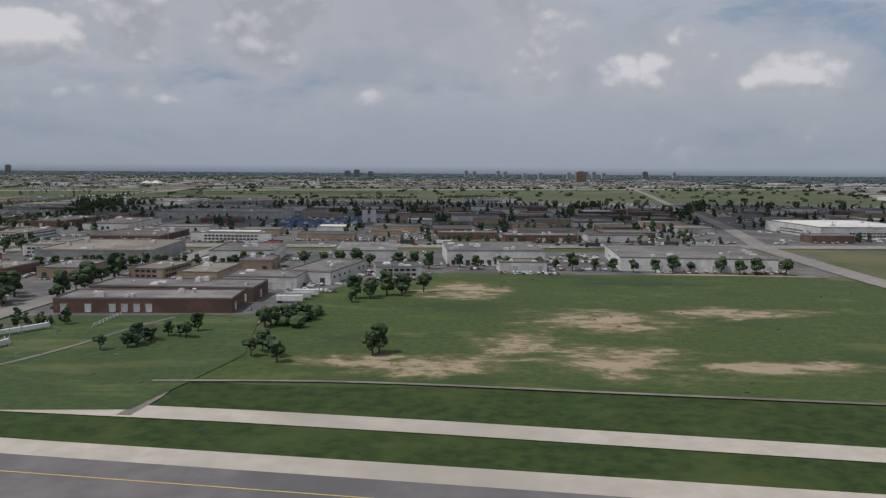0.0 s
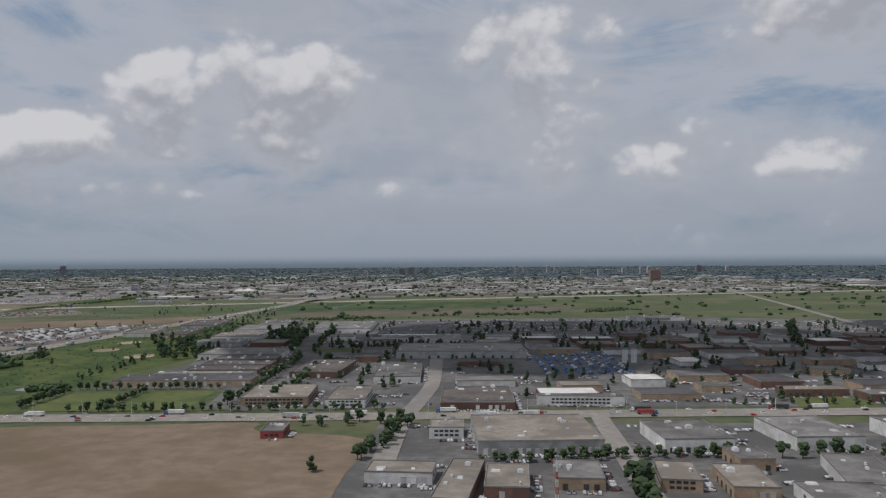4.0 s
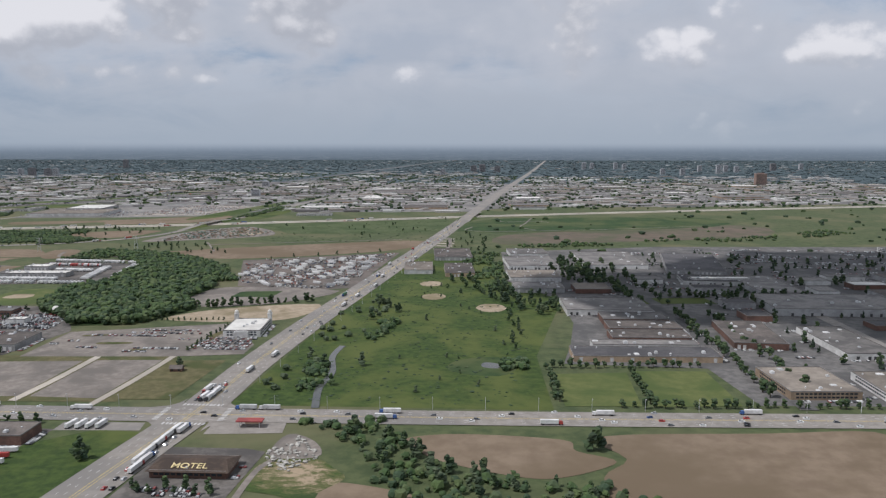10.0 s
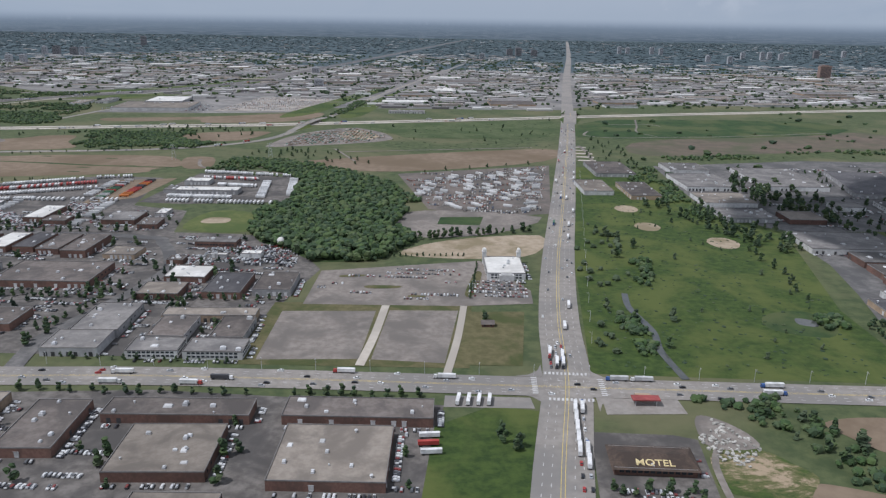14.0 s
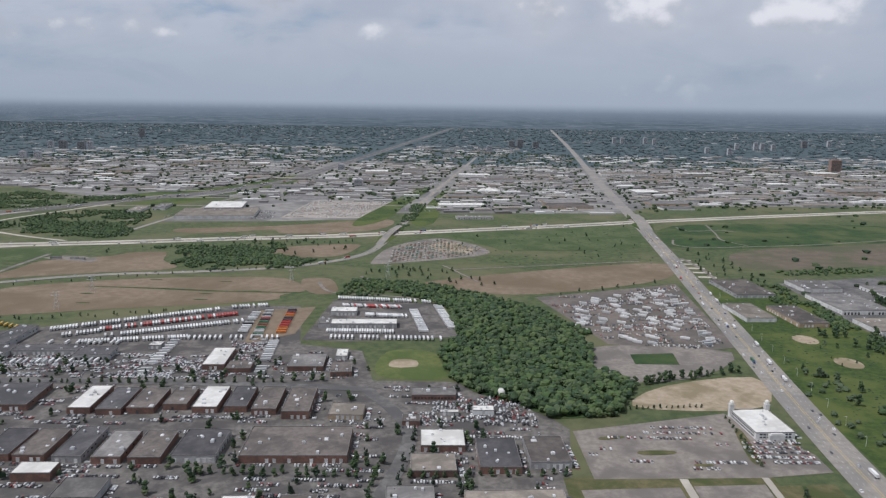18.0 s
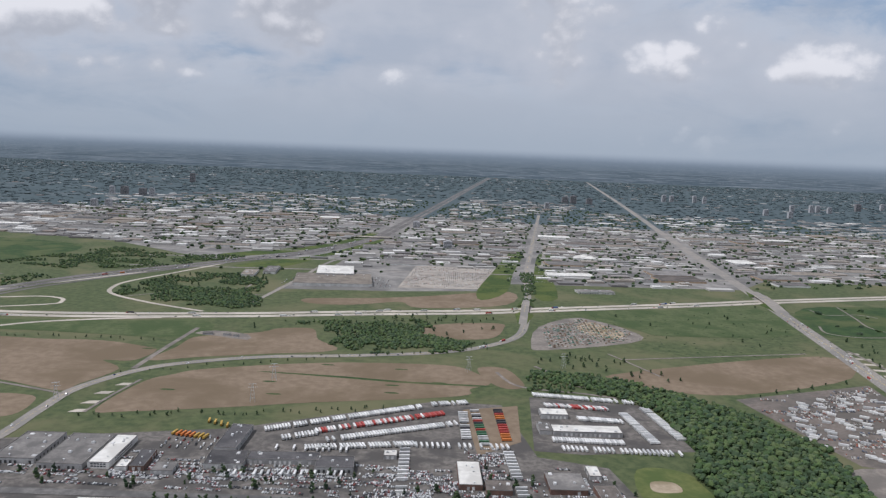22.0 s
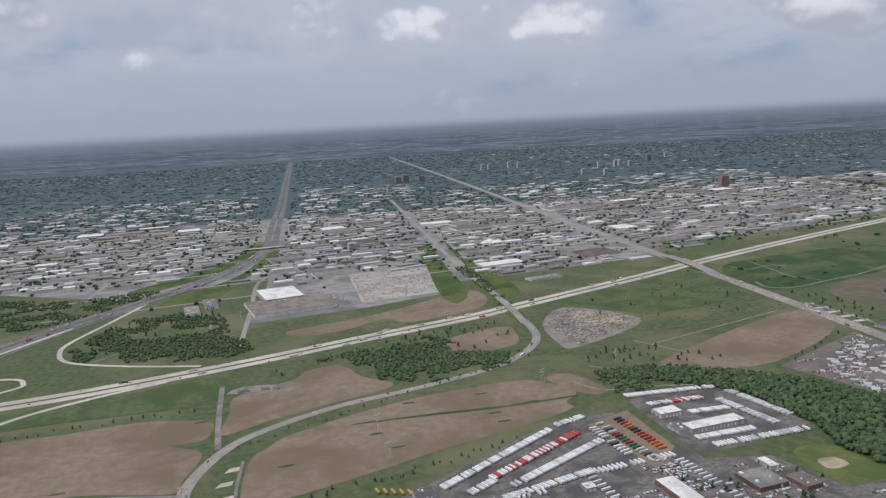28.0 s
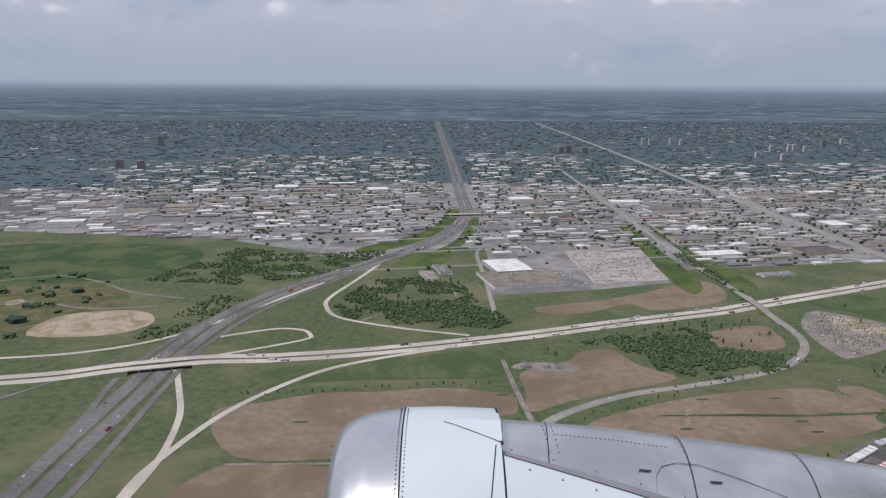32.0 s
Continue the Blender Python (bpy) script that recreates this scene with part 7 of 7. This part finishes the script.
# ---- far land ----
# distance haze is painted into the bluish base colours of far ground and leaves
HAZY_GROUND = material("far_suburb_ground", (0.052, 0.076, 0.084), (0.068, 0.094, 0.102), 0.02, 0.95, 0.003, (0.100, 0.118, 0.124), spots=(0.55, 0.75))
HAZY_LEAF = island_material("far_leaves", ((0.050, 0.076, 0.084), (0.060, 0.087, 0.094), (0.054, 0.080, 0.090), (0.066, 0.092, 0.096)), 0.95, 0.1)
FAR_ROOFS = island_material("far_roofs", ((0.34, 0.325, 0.30), (0.25, 0.243, 0.233), (0.42, 0.40, 0.37), (0.20, 0.19, 0.18), (0.31, 0.275, 0.235), (0.66, 0.645, 0.61), (0.37, 0.355, 0.33), (0.15, 0.14, 0.135), (0.27, 0.225, 0.19), (0.45, 0.43, 0.40), (0.30, 0.292, 0.28), (0.60, 0.585, 0.555), (0.23, 0.21, 0.195)), 0.85, 0.15)
patch("far_suburb", [(-9000, 1850), (-1500, 1800), (-800, 1880), (-300, 1800), (600, 1830), (8000, 2100), (8000, 5995), (-9000, 5995)], HAZY_GROUND, 0.06, "dark wooded suburbs far away", 0)
patch("far_district", [(-2600, 1250), (-1600, 1250), (-1500, 1830), (-2600, 1830)], ASPHALT, 0.05, "grey far industrial land", 0)
patch("far_district", [(430, 420), (1600, 500), (2400, 1500), (2400, 2080), (600, 1830), (600, 1250), (430, 640)], ASPHALT, 0.05, "grey far industrial land", 0)
far_rng = random.Random(31)


def far_buildings(name, poly, cell, sizes, chance, heights, deg, label):
    s = Shape()
    xs, ys = [p[0] for p in poly], [p[1] for p in poly]
    y = min(ys)
    while y < max(ys):
        x = min(xs)
        while x < max(xs):
            q, p = x + far_rng.uniform(-4, 4), y + far_rng.uniform(-4, 4)
            w, d = far_rng.uniform(*sizes) * 1.25, min(far_rng.uniform(*sizes) * 0.75, cell[1] - 5)
            if far_rng.random() < chance and inside(q, p, poly) and free(q, p, w, d, deg, 1.0):
                h = far_rng.uniform(*heights)
                if name == "far_large_works":
                    warehouse(round(q, 1), round(p, 1), round(w, 1), round(d, 1), round(h, 1), deg, far_rng.choice("gtgbgtw"), far_rng.choice("gwwt"), "works", False, "large works beyond the motorway")
                    x += cell[0]
                    continue
                s.turned_box(q, p, w, d, 0, h, deg)
                if far_rng.random() < 0.3:
                    s.turned_box(q + w * 0.2, p, w * 0.4, d * 0.5, h, h + 0.8, deg)
                take_rect(q, p, w, d, deg)
            x += max(cell[0], w * 0.5 + cell[0] * 0.6)
        y += cell[1]
    if s.v:
        tagged(new(name, s.mesh(name, FAR_ROOFS)), label, "buildings", kind="stuff")


def far_trees(name, poly, n, r, label, mat, squash=0.5):
    s = Shape()
    xs, ys = [p[0] for p in poly], [p[1] for p in poly]
    for _ in range(n):
        x, y = far_rng.uniform(min(xs), max(xs)), far_rng.uniform(min(ys), max(ys))
        if inside(x, y, poly) and (int(x // CELL), int(y // CELL)) not in TAKEN:
            k = far_rng.uniform(*r)
            s.lump(x, y, k * squash * 0.6, k, k * squash, far_rng, 2, 6, 0.4)
    ob = new(name, s.mesh(name, mat))
    return tagged(ob, label, "trees", kind="stuff")


far_buildings("far_large_works", [(-1160, 1250), (-900, 1220), (-600, 1040), (-320, 1060), (500, 1290), (600, 1850), (-300, 1800), (-800, 1900), (-1500, 1850), (-1600, 1380)], (70, 52), (26, 58), 0.42, (2.0, 2.8), 6, "wide pale flat-roofed works beyond the motorway")
far_buildings("far_works", [(-1160, 1230), (-900, 1200), (-850, 1130), (-620, 1010), (-320, 1030), (-250, 1120), (500, 1260), (600, 1850), (-300, 1800), (-800, 1900), (-1500, 1850), (-1600, 1350)], (21, 18), (9, 30), 0.92, (1.7, 2.8), 6, "crowded flat-roofed works beyond the motorway")
far_buildings("far_works", [(-2500, 1260), (-1610, 1260), (-1510, 1820), (-2500, 1820)], (26, 24), (12, 28), 0.8, (1.8, 3.0), 6, "crowded flat-roofed works far away")
far_buildings("far_works", [(430, 430), (1600, 510), (2400, 1500), (2400, 2060), (600, 1820), (600, 1250), (430, 640)], (34, 30), (16, 42), 0.7, (1.8, 3.0), 6, "large flat-roofed works far away")
far_buildings("far_works", [(-400, 1820), (600, 1850), (700, 2300), (-300, 2250)], (30, 28), (12, 30), 0.45, (1.4, 2.4), 6, "flat-roofed works among trees far away")
far_buildings("far_works", [(-1500, 1860), (-850, 1910), (-780, 2500), (-1300, 2600), (-1700, 2200)], (28, 26), (12, 28), 0.5, (1.4, 2.4), 6, "flat-roofed works among trees far away")
far_buildings("far_works", [(-750, 1900), (-450, 1850), (-300, 2600), (-640, 2700)], (28, 26), (12, 28), 0.5, (1.4, 2.4), 6, "flat-roofed works among trees far away")
far_buildings("far_houses", [(-5200, 1300), (-2510, 1300), (-2510, 1830), (-1520, 1850), (-1700, 2250), (-1300, 2700), (-300, 2300), (620, 1860), (2400, 2100), (4500, 2400), (4500, 4900), (-5200, 4900)], (52, 58), (6, 20), 0.16, (1.3, 2.4), 6, "scattered houses and halls among far trees")
far_trees("far_woods", [(-5200, 1300), (-2510, 1300), (-2510, 1830), (-1520, 1850), (-1700, 2250), (-1300, 2600), (-700, 2600), (-300, 2250), (620, 1860), (2400, 2100), (4500, 2400), (4500, 5000), (-5200, 5000)], 30000, (4, 11), "dark woods and gardens reaching to the horizon", HAZY_LEAF, 0.24)
far_trees("far_trees", [(-1600, 1850), (-1160, 1230), (-900, 1200), (-600, 1010), (-300, 1050), (600, 1250), (600, 1850), (-300, 2300), (-1300, 2600)], 12000, (1.3, 3.6), "trees between the far works", LEAF, 0.7)
for k in range(9):
    v = 1083 + k * 88
    far_trees("far_street_trees", [(-1080 - k * 30, v - 66), (-820, v - 36), (-300, v + 18), (520, v + 104), (520, v + 109), (-300, v + 23), (-820, v - 31), (-1080 - k * 30, v - 61)], 1800, (1.4, 3.2), "green trees lining a far street", LEAF, 0.8)
far_trees("far_trees", [(430, 430), (1600, 510), (2400, 1500), (2400, 2060), (600, 1820), (430, 640)], 1600, (2, 6), "trees between the far works", LEAF_DARK, 0.6)
far_trees("far_trees", [(-3200, 500), (-1300, 700), (-1260, 1000), (-1600, 1250), (-2500, 1260), (-3400, 1200)], 1500, (2.5, 8), "trees and hedges beyond the expressway", LEAF, 0.5)
far_trees("field_trees", [(-300, 600), (430, 650), (600, 1230), (0, 1060), (-300, 960)], 260, (1.5, 4), "trees and bushes in the far meadows", LEAF, 0.6)

# tall apartment blocks on the skyline
TOWER_WALL = {"pale": material("pale_tower_wall", (0.36, 0.36, 0.37), (0.44, 0.44, 0.45), 0.2, 0.8), "dark": material("dark_tower_wall", (0.20, 0.19, 0.195), (0.25, 0.24, 0.24), 0.2, 0.8), "brown": material("brown_tower_wall", (0.23, 0.16, 0.13), (0.28, 0.20, 0.165), 0.2, 0.8)}


def apartment_block(x, y, w, d, h, deg, col):
    root = new("apartment_block")
    root.matrix_basis = pose(x, y, 0, 0, 0, deg)
    tagged(root, "tall %s apartment block on the skyline" % col, "tower block", "tower blocks of the skyline")
    part("wall", Shape().box(-w / 2, w / 2, -d / 2, d / 2, 0, h).box(-w / 4, w / 4, -d / 4, d / 4, h, h + 1.6), TOWER_WALL[col], root)
    n = int(h / 2.2)
    for k in range(n):
        part("window_band", Shape().box(-w / 2 + 0.6, w / 2 - 0.6, -d / 2 - 0.05, d / 2 + 0.05, 1.0 + k * 2.2, 1.9 + k * 2.2), GLASS, root)


apartment_block(320, 1790, 24, 12, 26, 4, "brown")
for x, y, h, c in ((88, 3000, 26, "pale"), (120, 3010, 24, "pale"), (215, 3040, 25, "pale"), (240, 3000, 22, "pale"), (440, 2700, 22, "pale"), (500, 2690, 25, "pale"), (530, 2710, 24, "pale"), (560, 2690, 20, "pale"),
                   (-330, 2640, 22, "dark"), (-300, 2660, 26, "dark"), (-250, 2640, 20, "dark"), (260, 2461, 18, "pale"), (300, 2380, 20, "pale"), (-1529, 2197, 22, "pale"), (-1560, 2210, 20, "dark"), (-1498, 1800, 18, "pale"), (-1470, 1810, 18, "pale"), (-1620, 2230, 22, "dark"), (-1660, 2240, 20, "pale"),
                   (-2300, 2700, 44, "dark"), (-1700, 3000, 34, "dark"), (-420, 2350, 18, "pale"), (-760, 1640, 12, "pale"), (-690, 1330, 11, "pale"), (760, 2900, 26, "dark"), (900, 3000, 24, "pale")):
    apartment_block(x, y, 14 if c == "pale" else 20, 10, h, 4, c)
# white tent roofs
for x, y in ((-488, 1262), (-470, 1258), (-478, 1275)):
    t = new("white_tent_hall")
    t.matrix_basis = pose(x, y, 0)
    tagged(t, "white peaked tent hall among the works", "hall")
    part("roof", Shape().face((-8, -6, 3), (8, -6, 3), (0, 0, 7)).face((8, -6, 3), (8, 6, 3), (0, 0, 7)).face((8, 6, 3), (-8, 6, 3), (0, 0, 7)).face((-8, 6, 3), (-8, -6, 3), (0, 0, 7)), ROOFS["w"], t)
    part("wall", Shape().box(-8, 8, -6, 6, 0, 3), WALLS["w"], t)


# ---- poles, masts and small things ----
def street_lamp(x, y, deg, group, h=4.2):
    root = new("street_lamp")
    root.matrix_basis = pose(x, y, 0, 0, 0, deg)
    tagged(root, "tall grey steel street lamp beside the road", "street lamp", group)
    part("pole", Shape().tube(0, 0, 0, h, 0.07, 0.045, 6), UNIT, root)
    part("arm", Shape().box(0, 1.0, -0.03, 0.03, h - 0.05, h + 0.02), UNIT, root)
    part("lamp_head", Shape().box(0.8, 1.25, -0.08, 0.08, h - 0.1, h), TRIM, root)


for k in range(34):
    street_lamp(-560 + k * 17, 273.2 + (-560 + k * 17 + 400) * 0.022, -90, "lamps of the main road")
for k in range(16):
    street_lamp(-385.5 + k * 2.2, 300 + k * 20, 175, "lamps of the crossing road")


def lattice_mast(x, y, h, w, bands, label):
    root = new("radio_mast")
    root.matrix_basis = pose(x, y, 0)
    tagged(root, label, "mast")
    for k in range(bands):
        z0, z1 = h * k / bands, h * (k + 1) / bands
        s = Shape()
        q0, q1 = w * (1 - 0.6 * k / bands), w * (1 - 0.6 * (k + 1) / bands)
        for sx, sy in ((-1, -1), (1, -1), (1, 1), (-1, 1)):
            s.box(sx * q1 - 0.06, sx * q1 + 0.06, sy * q1 - 0.06, sy * q1 + 0.06, z0, z1)
        for j in range(3):
            z = z0 + (z1 - z0) * j / 3
            s.box(-q0, q0, -q0 - 0.03, -q0 + 0.03, z, z + 0.06).box(-q0, q0, q0 - 0.03, q0 + 0.03, z, z + 0.06).box(-q0 - 0.03, -q0 + 0.03, -q0, q0, z, z + 0.06).box(q0 - 0.03, q0 + 0.03, -q0, q0, z, z + 0.06)
        part("mast_section", s, WALLS["w"] if k % 2 else WALLS["red"], root, "white section" if k % 2 else "red section")
    part("antenna", Shape().tube(0, 0, h, h + 1.5, 0.05, 0.03, 6).box(-0.8, 0.8, -0.1, 0.1, h - 0.6, h - 0.1), UNIT, root)


lattice_mast(-103.5, 177.5, 9.5, 0.35, 6, "red and white lattice radio mast in the yard")


def pylon(x, y, deg, group="power pylons of the fields"):
    root = new("power_pylon")
    root.matrix_basis = pose(x, y, 0, 0, 0, deg)
    tagged(root, "grey steel lattice power pylon in the field", "pylon", group)
    s = Shape()
    for sx in (-1, 1):
        for sy in (-1, 1):
            n = len(s.v)
            s.v += [(sx * 1.5 - 0.08, sy * 1.5, 0), (sx * 1.5 + 0.08, sy * 1.5, 0), (sx * 0.3 + 0.06, sy * 0.3, 11), (sx * 0.3 - 0.06, sy * 0.3, 11)]
            s.f.append((n, n + 1, n + 2, n + 3))
    for z in (2, 4.5, 7, 9):
        q = 1.5 - 1.2 * z / 11
        s.box(-q, q, -q - 0.05, -q + 0.05, z, z + 0.1).box(-q, q, q - 0.05, q + 0.05, z, z + 0.1)
    part("frame", s, UNIT, root)
    for z, w in ((9.0, 2.8), (11.0, 2.2)):
        part("crossarm", Shape().box(-w, w, -0.12, 0.12, z, z + 0.16), UNIT, root)


for x, y in ((-790, 590), (-792, 545), (-905, 530), (-660, 630), (-1010, 520), (-590, 650)):
    pylon(x, y, 20)
house = new("small_house")
house.matrix_basis = pose(-421, 313, 0, 0, 0, 4)
tagged(house, "small old brick house on the dry lawn", "house")
part("wall", Shape().box(-2.2, 2.2, -1.6, 1.6, 0, 1.3), WALLS["r"], house)
part("roof", Shape().face((-2.5, -1.9, 1.2), (2.5, -1.9, 1.2), (2.5, 0, 2.3), (-2.5, 0, 2.3)).face((2.5, 1.9, 1.2), (-2.5, 1.9, 1.2), (-2.5, 0, 2.3), (2.5, 0, 2.3)).face((2.5, -1.9, 1.2), (2.5, 1.9, 1.2), (2.5, 0, 2.3)).face((-2.5, 1.9, 1.2), (-2.5, -1.9, 1.2), (-2.5, 0, 2.3)), ROOFS["b"], house)
for wx in (-1.2, 1.2):
    part("window", WINDOW_MESH, None, house, at=pose(wx, -1.6, 0.5) @ Matrix.Diagonal((0.6, 1, 0.9, 1)))


# fair-weather clouds overhead, out of sight, whose shadows lie on the land
CLOUD = material("cloud_white", (0.82, 0.82, 0.82), (0.88, 0.88, 0.88), 0.02, 1.0)


def cloud(x, y, w, d, seed, height=620):
    """A flat-based heap of cloud above the place that it shades."""
    rng = random.Random(seed)
    s = Shape()
    up = height / math.tan(radians(SUN_EL))
    cx, cy = x - math.sin(radians(SUN_AZ)) * up, y + math.cos(radians(SUN_AZ)) * up
    for k in range(46):
        b, q = rng.uniform(0, 6.28), rng.uniform(0, 1) ** 0.6
        r = rng.uniform(0.12, 0.24) * min(w, d)
        s.lump(cx + q * (w / 2 - r * 0.5) * math.cos(b), cy + q * (d / 2 - r * 0.5) * math.sin(b), height + rng.uniform(0, 18), r, 22, rng, 4, 9, 0.3)
    tagged(new("cloud", s.mesh("cloud", CLOUD)), "white heap cloud high above the land", "cloud", kind="stuff")


cloud(70, 500, 660, 300, 1)


# ---- the aircraft's engine, where it is when the shot ends ----
BARE_METAL = material("bare_engine_metal", (0.72, 0.71, 0.71), (0.80, 0.79, 0.79), 6.0, 0.27, 2.5, (0.62, 0.61, 0.61), metal=0.9)
DULL_METAL = material("dull_engine_metal", (0.66, 0.645, 0.64), (0.76, 0.745, 0.74), 9.0, 0.30, 3.0, (0.58, 0.565, 0.56), metal=0.9)
COWL_PAINT = material("pale_cowl_paint", (0.52, 0.57, 0.58), (0.55, 0.60, 0.61), 4.0, 0.28, 1.5, (0.50, 0.55, 0.56))
SEAM = material("dark_seam", (0.02, 0.02, 0.022), (0.03, 0.03, 0.03), 5.0, 0.7)
SHADE_METAL = material("grey_engine_panel", (0.30, 0.29, 0.30), (0.36, 0.35, 0.36), 3.0, 0.4, metal=0.6)


def nacelle_point(x, r, phi):
    """Aft along x; phi in degrees from the top of the nacelle round its outer side."""
    a = radians(phi)
    return (x, -r * math.sin(a), r * math.cos(a))


def skin(profile, lo, hi, steps=24, lift=0.0):
    """A piece of the round hull: profile of (x, radius), between the angles lo(x) and hi(x)."""
    s = Shape()
    for x, r in profile:
        a, b = lo(x), hi(x)
        s.v += [nacelle_point(x, r + lift, a + (b - a) * k / steps) for k in range(steps + 1)]
    n = steps + 1
    for i in range(len(profile) - 1):
        s.f += [(i * n + k, i * n + k + 1, (i + 1) * n + k + 1, (i + 1) * n + k) for k in range(steps)]
    return s


def hull_radius(x):
    pts = ((-0.285, 0.335), (-0.282, 0.352), (-0.268, 0.374), (-0.24, 0.393), (-0.19, 0.410), (-0.103, 0.421), (0.0, 0.424), (0.14, 0.418), (0.43, 0.396), (0.81, 0.350), (1.23, 0.285), (1.6, 0.22))
    for (a, ra), (b, rb) in zip(pts, pts[1:]):
        if x <= b:
            u = (x - a) / (b - a)
            return ra + (rb - ra) * u
    return pts[-1][1]


def run(x0, x1, n, drop=0.0):
    return [(x0 + (x1 - x0) * k / n, hull_radius(x0 + (x1 - x0) * k / n) - drop) for k in range(n + 1)]


engine = new("jet_engine")
engine.matrix_basis = pose(-999.791, 149.753, 213.689, -11.994, -0.411, -6.281)
tagged(engine, "silver and pale painted jet engine of the aircraft in flight", "jet engine")


def edge_angle(x):
    return 25 + (x - 0.14) * 44


for name, sh, mat, lab in (
    ("intake_lip", skin(run(-0.285, -0.105, 14), lambda x: -110, lambda x: 250, 60), BARE_METAL, "polished metal intake lip"),
    ("fan_cowl", skin(run(-0.101, 0.138, 8), lambda x: -110, lambda x: 250, 60), COWL_PAINT, "pale painted fan cowl"),
    ("reverser_cowl", skin(run(0.143, 1.55, 24, 0.028), lambda x: -110, edge_angle, 40), DULL_METAL, "bare metal upper cowl"),
    ("lower_cowl", skin(run(0.143, 1.55, 24, 0.004), lambda x: edge_angle(x) + 5, lambda x: 250, 40), COWL_PAINT, "pale painted lower cowl"),
    ("step_panel", skin(run(0.143, 1.55, 24, 0.022), edge_angle, lambda x: edge_angle(x) + 5, 3), SHADE_METAL, "grey step between the cowls"),
    ("intake_duct", skin([(-0.285, 0.335), (-0.25, 0.30), (0.1, 0.30)], lambda x: -110, lambda x: 250, 40), SHADE_METAL, "grey intake duct"),
):
    ob = part(name, sh, mat, engine, lab)
    ob.data.shade_smooth()


def strip(pts, width, lift, side):
    """A thin seam along points (x, phi) on the hull; side: widened along x or along phi."""
    s = Shape()
    for (x0, p0), (x1, p1) in zip(pts, pts[1:]):
        if side == "x":
            q = ((x0 - width, p0), (x0 + width, p0), (x1 + width, p1), (x1 - width, p1))
        else:
            d = math.degrees(width / 0.4)
            q = ((x0, p0 - d), (x1, p1 - d), (x1, p1 + d), (x0, p0 + d))
        s.face(*[nacelle_point(x, hull_radius(x) + lift, p) for x, p in q])
    return s


ring = [k * 4 for k in range(-8, 26)]
part("lip_seam", strip([(-0.103, p) for p in ring], 0.0015, 0.0012, "x"), SEAM, engine)
part("cowl_edge", strip([(0.1405, p) for p in range(-20, 27, 2)], 0.0035, 0.001, "x"), SEAM, engine)
part("door_seam", strip([(0.125 - 0.0009 * (p - 26), p) for p in range(26, 90, 4)], 0.0012, 0.0012, "x"), SEAM, engine)
for x0 in (0.27, 0.62, 0.93):
    part("panel_seam", strip([(x0 - 0.0006 * p, p) for p in range(-30, int(edge_angle(x0)) + 1, 3)], 0.0013, -0.0265, "x"), SEAM, engine)
part("access_panel_seam", strip([(0.50, 40), (0.51, 32), (0.53, 27), (0.57, 24), (0.63, 24), (0.72, 30), (0.85, 40), (0.95, 48)], 0.0012, -0.0262, "phi"), SEAM, engine)
part("step_seam", strip([(0.145 + k * 0.05, edge_angle(0.145 + k * 0.05) + 5) for k in range(28)], 0.0012, -0.002, "phi"), SEAM, engine)
# the pale pointed blister before the reverser
s = Shape()
tip = (0.0, 13)
for k in range(10):
    u0, u1 = k / 10, (k + 1) / 10
    a = [(tip[0] + 0.142 * u0, tip[1] - 11 * u0 ** 0.6), (tip[0] + 0.142 * u1, tip[1] - 11 * u1 ** 0.6)]
    b = [(tip[0] + 0.142 * u0, tip[1] + 12 * u0), (tip[0] + 0.142 * u1, tip[1] + 12 * u1)]
    mid = [((a[i][0] + b[i][0]) / 2, (a[i][1] + b[i][1]) / 2) for i in (0, 1)]
    rise = [0.0012 + 0.010 * (u0, u1)[i] for i in (0, 1)]
    P = [nacelle_point(x, hull_radius(x) + 0.0008, p) for x, p in (a[0], a[1], b[1], b[0])]
    Q = [nacelle_point(mid[i][0], hull_radius(mid[i][0]) + rise[i], mid[i][1]) for i in (0, 1)]
    s.face(P[0], P[1], Q[1], Q[0])
    s.face(Q[0], Q[1], P[2], P[3])
part("blister", s, COWL_PAINT, engine, "pale pointed blister")
part("blister_edge", strip([(0.0 + 0.0142 * k, 13 + 1.2 * k) for k in range(11)], 0.0010, 0.0016, "phi"), SEAM, engine)
# fasteners along the seams
dot = Shape().tube(0, 0, 0, 0.0012, 0.0019, 0.0016, 6).mesh("fastener", SEAM)
big = Shape().tube(0, 0, 0, 0.0015, 0.0032, 0.0028, 8).mesh("fastener", SHADE_METAL)


def fastener(x, phi, drop, me):
    p = nacelle_point(x, hull_radius(x) + drop, phi)
    part("fastener", me, None, engine, at=Matrix.Translation(p) @ pose(0, 0, 0, phi, 0, 0))


for k in range(30):
    fastener(-0.112, -4 + k * 1.7, 0.0, dot)
    fastener(-0.094, -3 + k * 1.7, 0.0, dot)
for x0 in (0.258, 0.282, 0.608, 0.918):
    for k in range(6):
        fastener(x0, 2 + k * 4.2, -0.028, dot)
for k in range(26):
    fastener(0.29 + k * 0.011, 10 + k * 0.1, -0.028, dot)
for k in range(9):
    fastener(0.165 + k * 0.10, edge_angle(0.165 + k * 0.1) - 3, -0.028, big)
for k in range(10):
    fastener(0.20 + k * 0.075, edge_angle(0.2 + k * 0.075) + 8, -0.004, big)
for x0, p0 in ((0.47, 30), (0.64, 33)):
    part("marking", strip([(x0, p0), (x0 + 0.03, p0)], 0.003, -0.0255, "phi"), SEAM, engine, "small dark lettering as a bar")
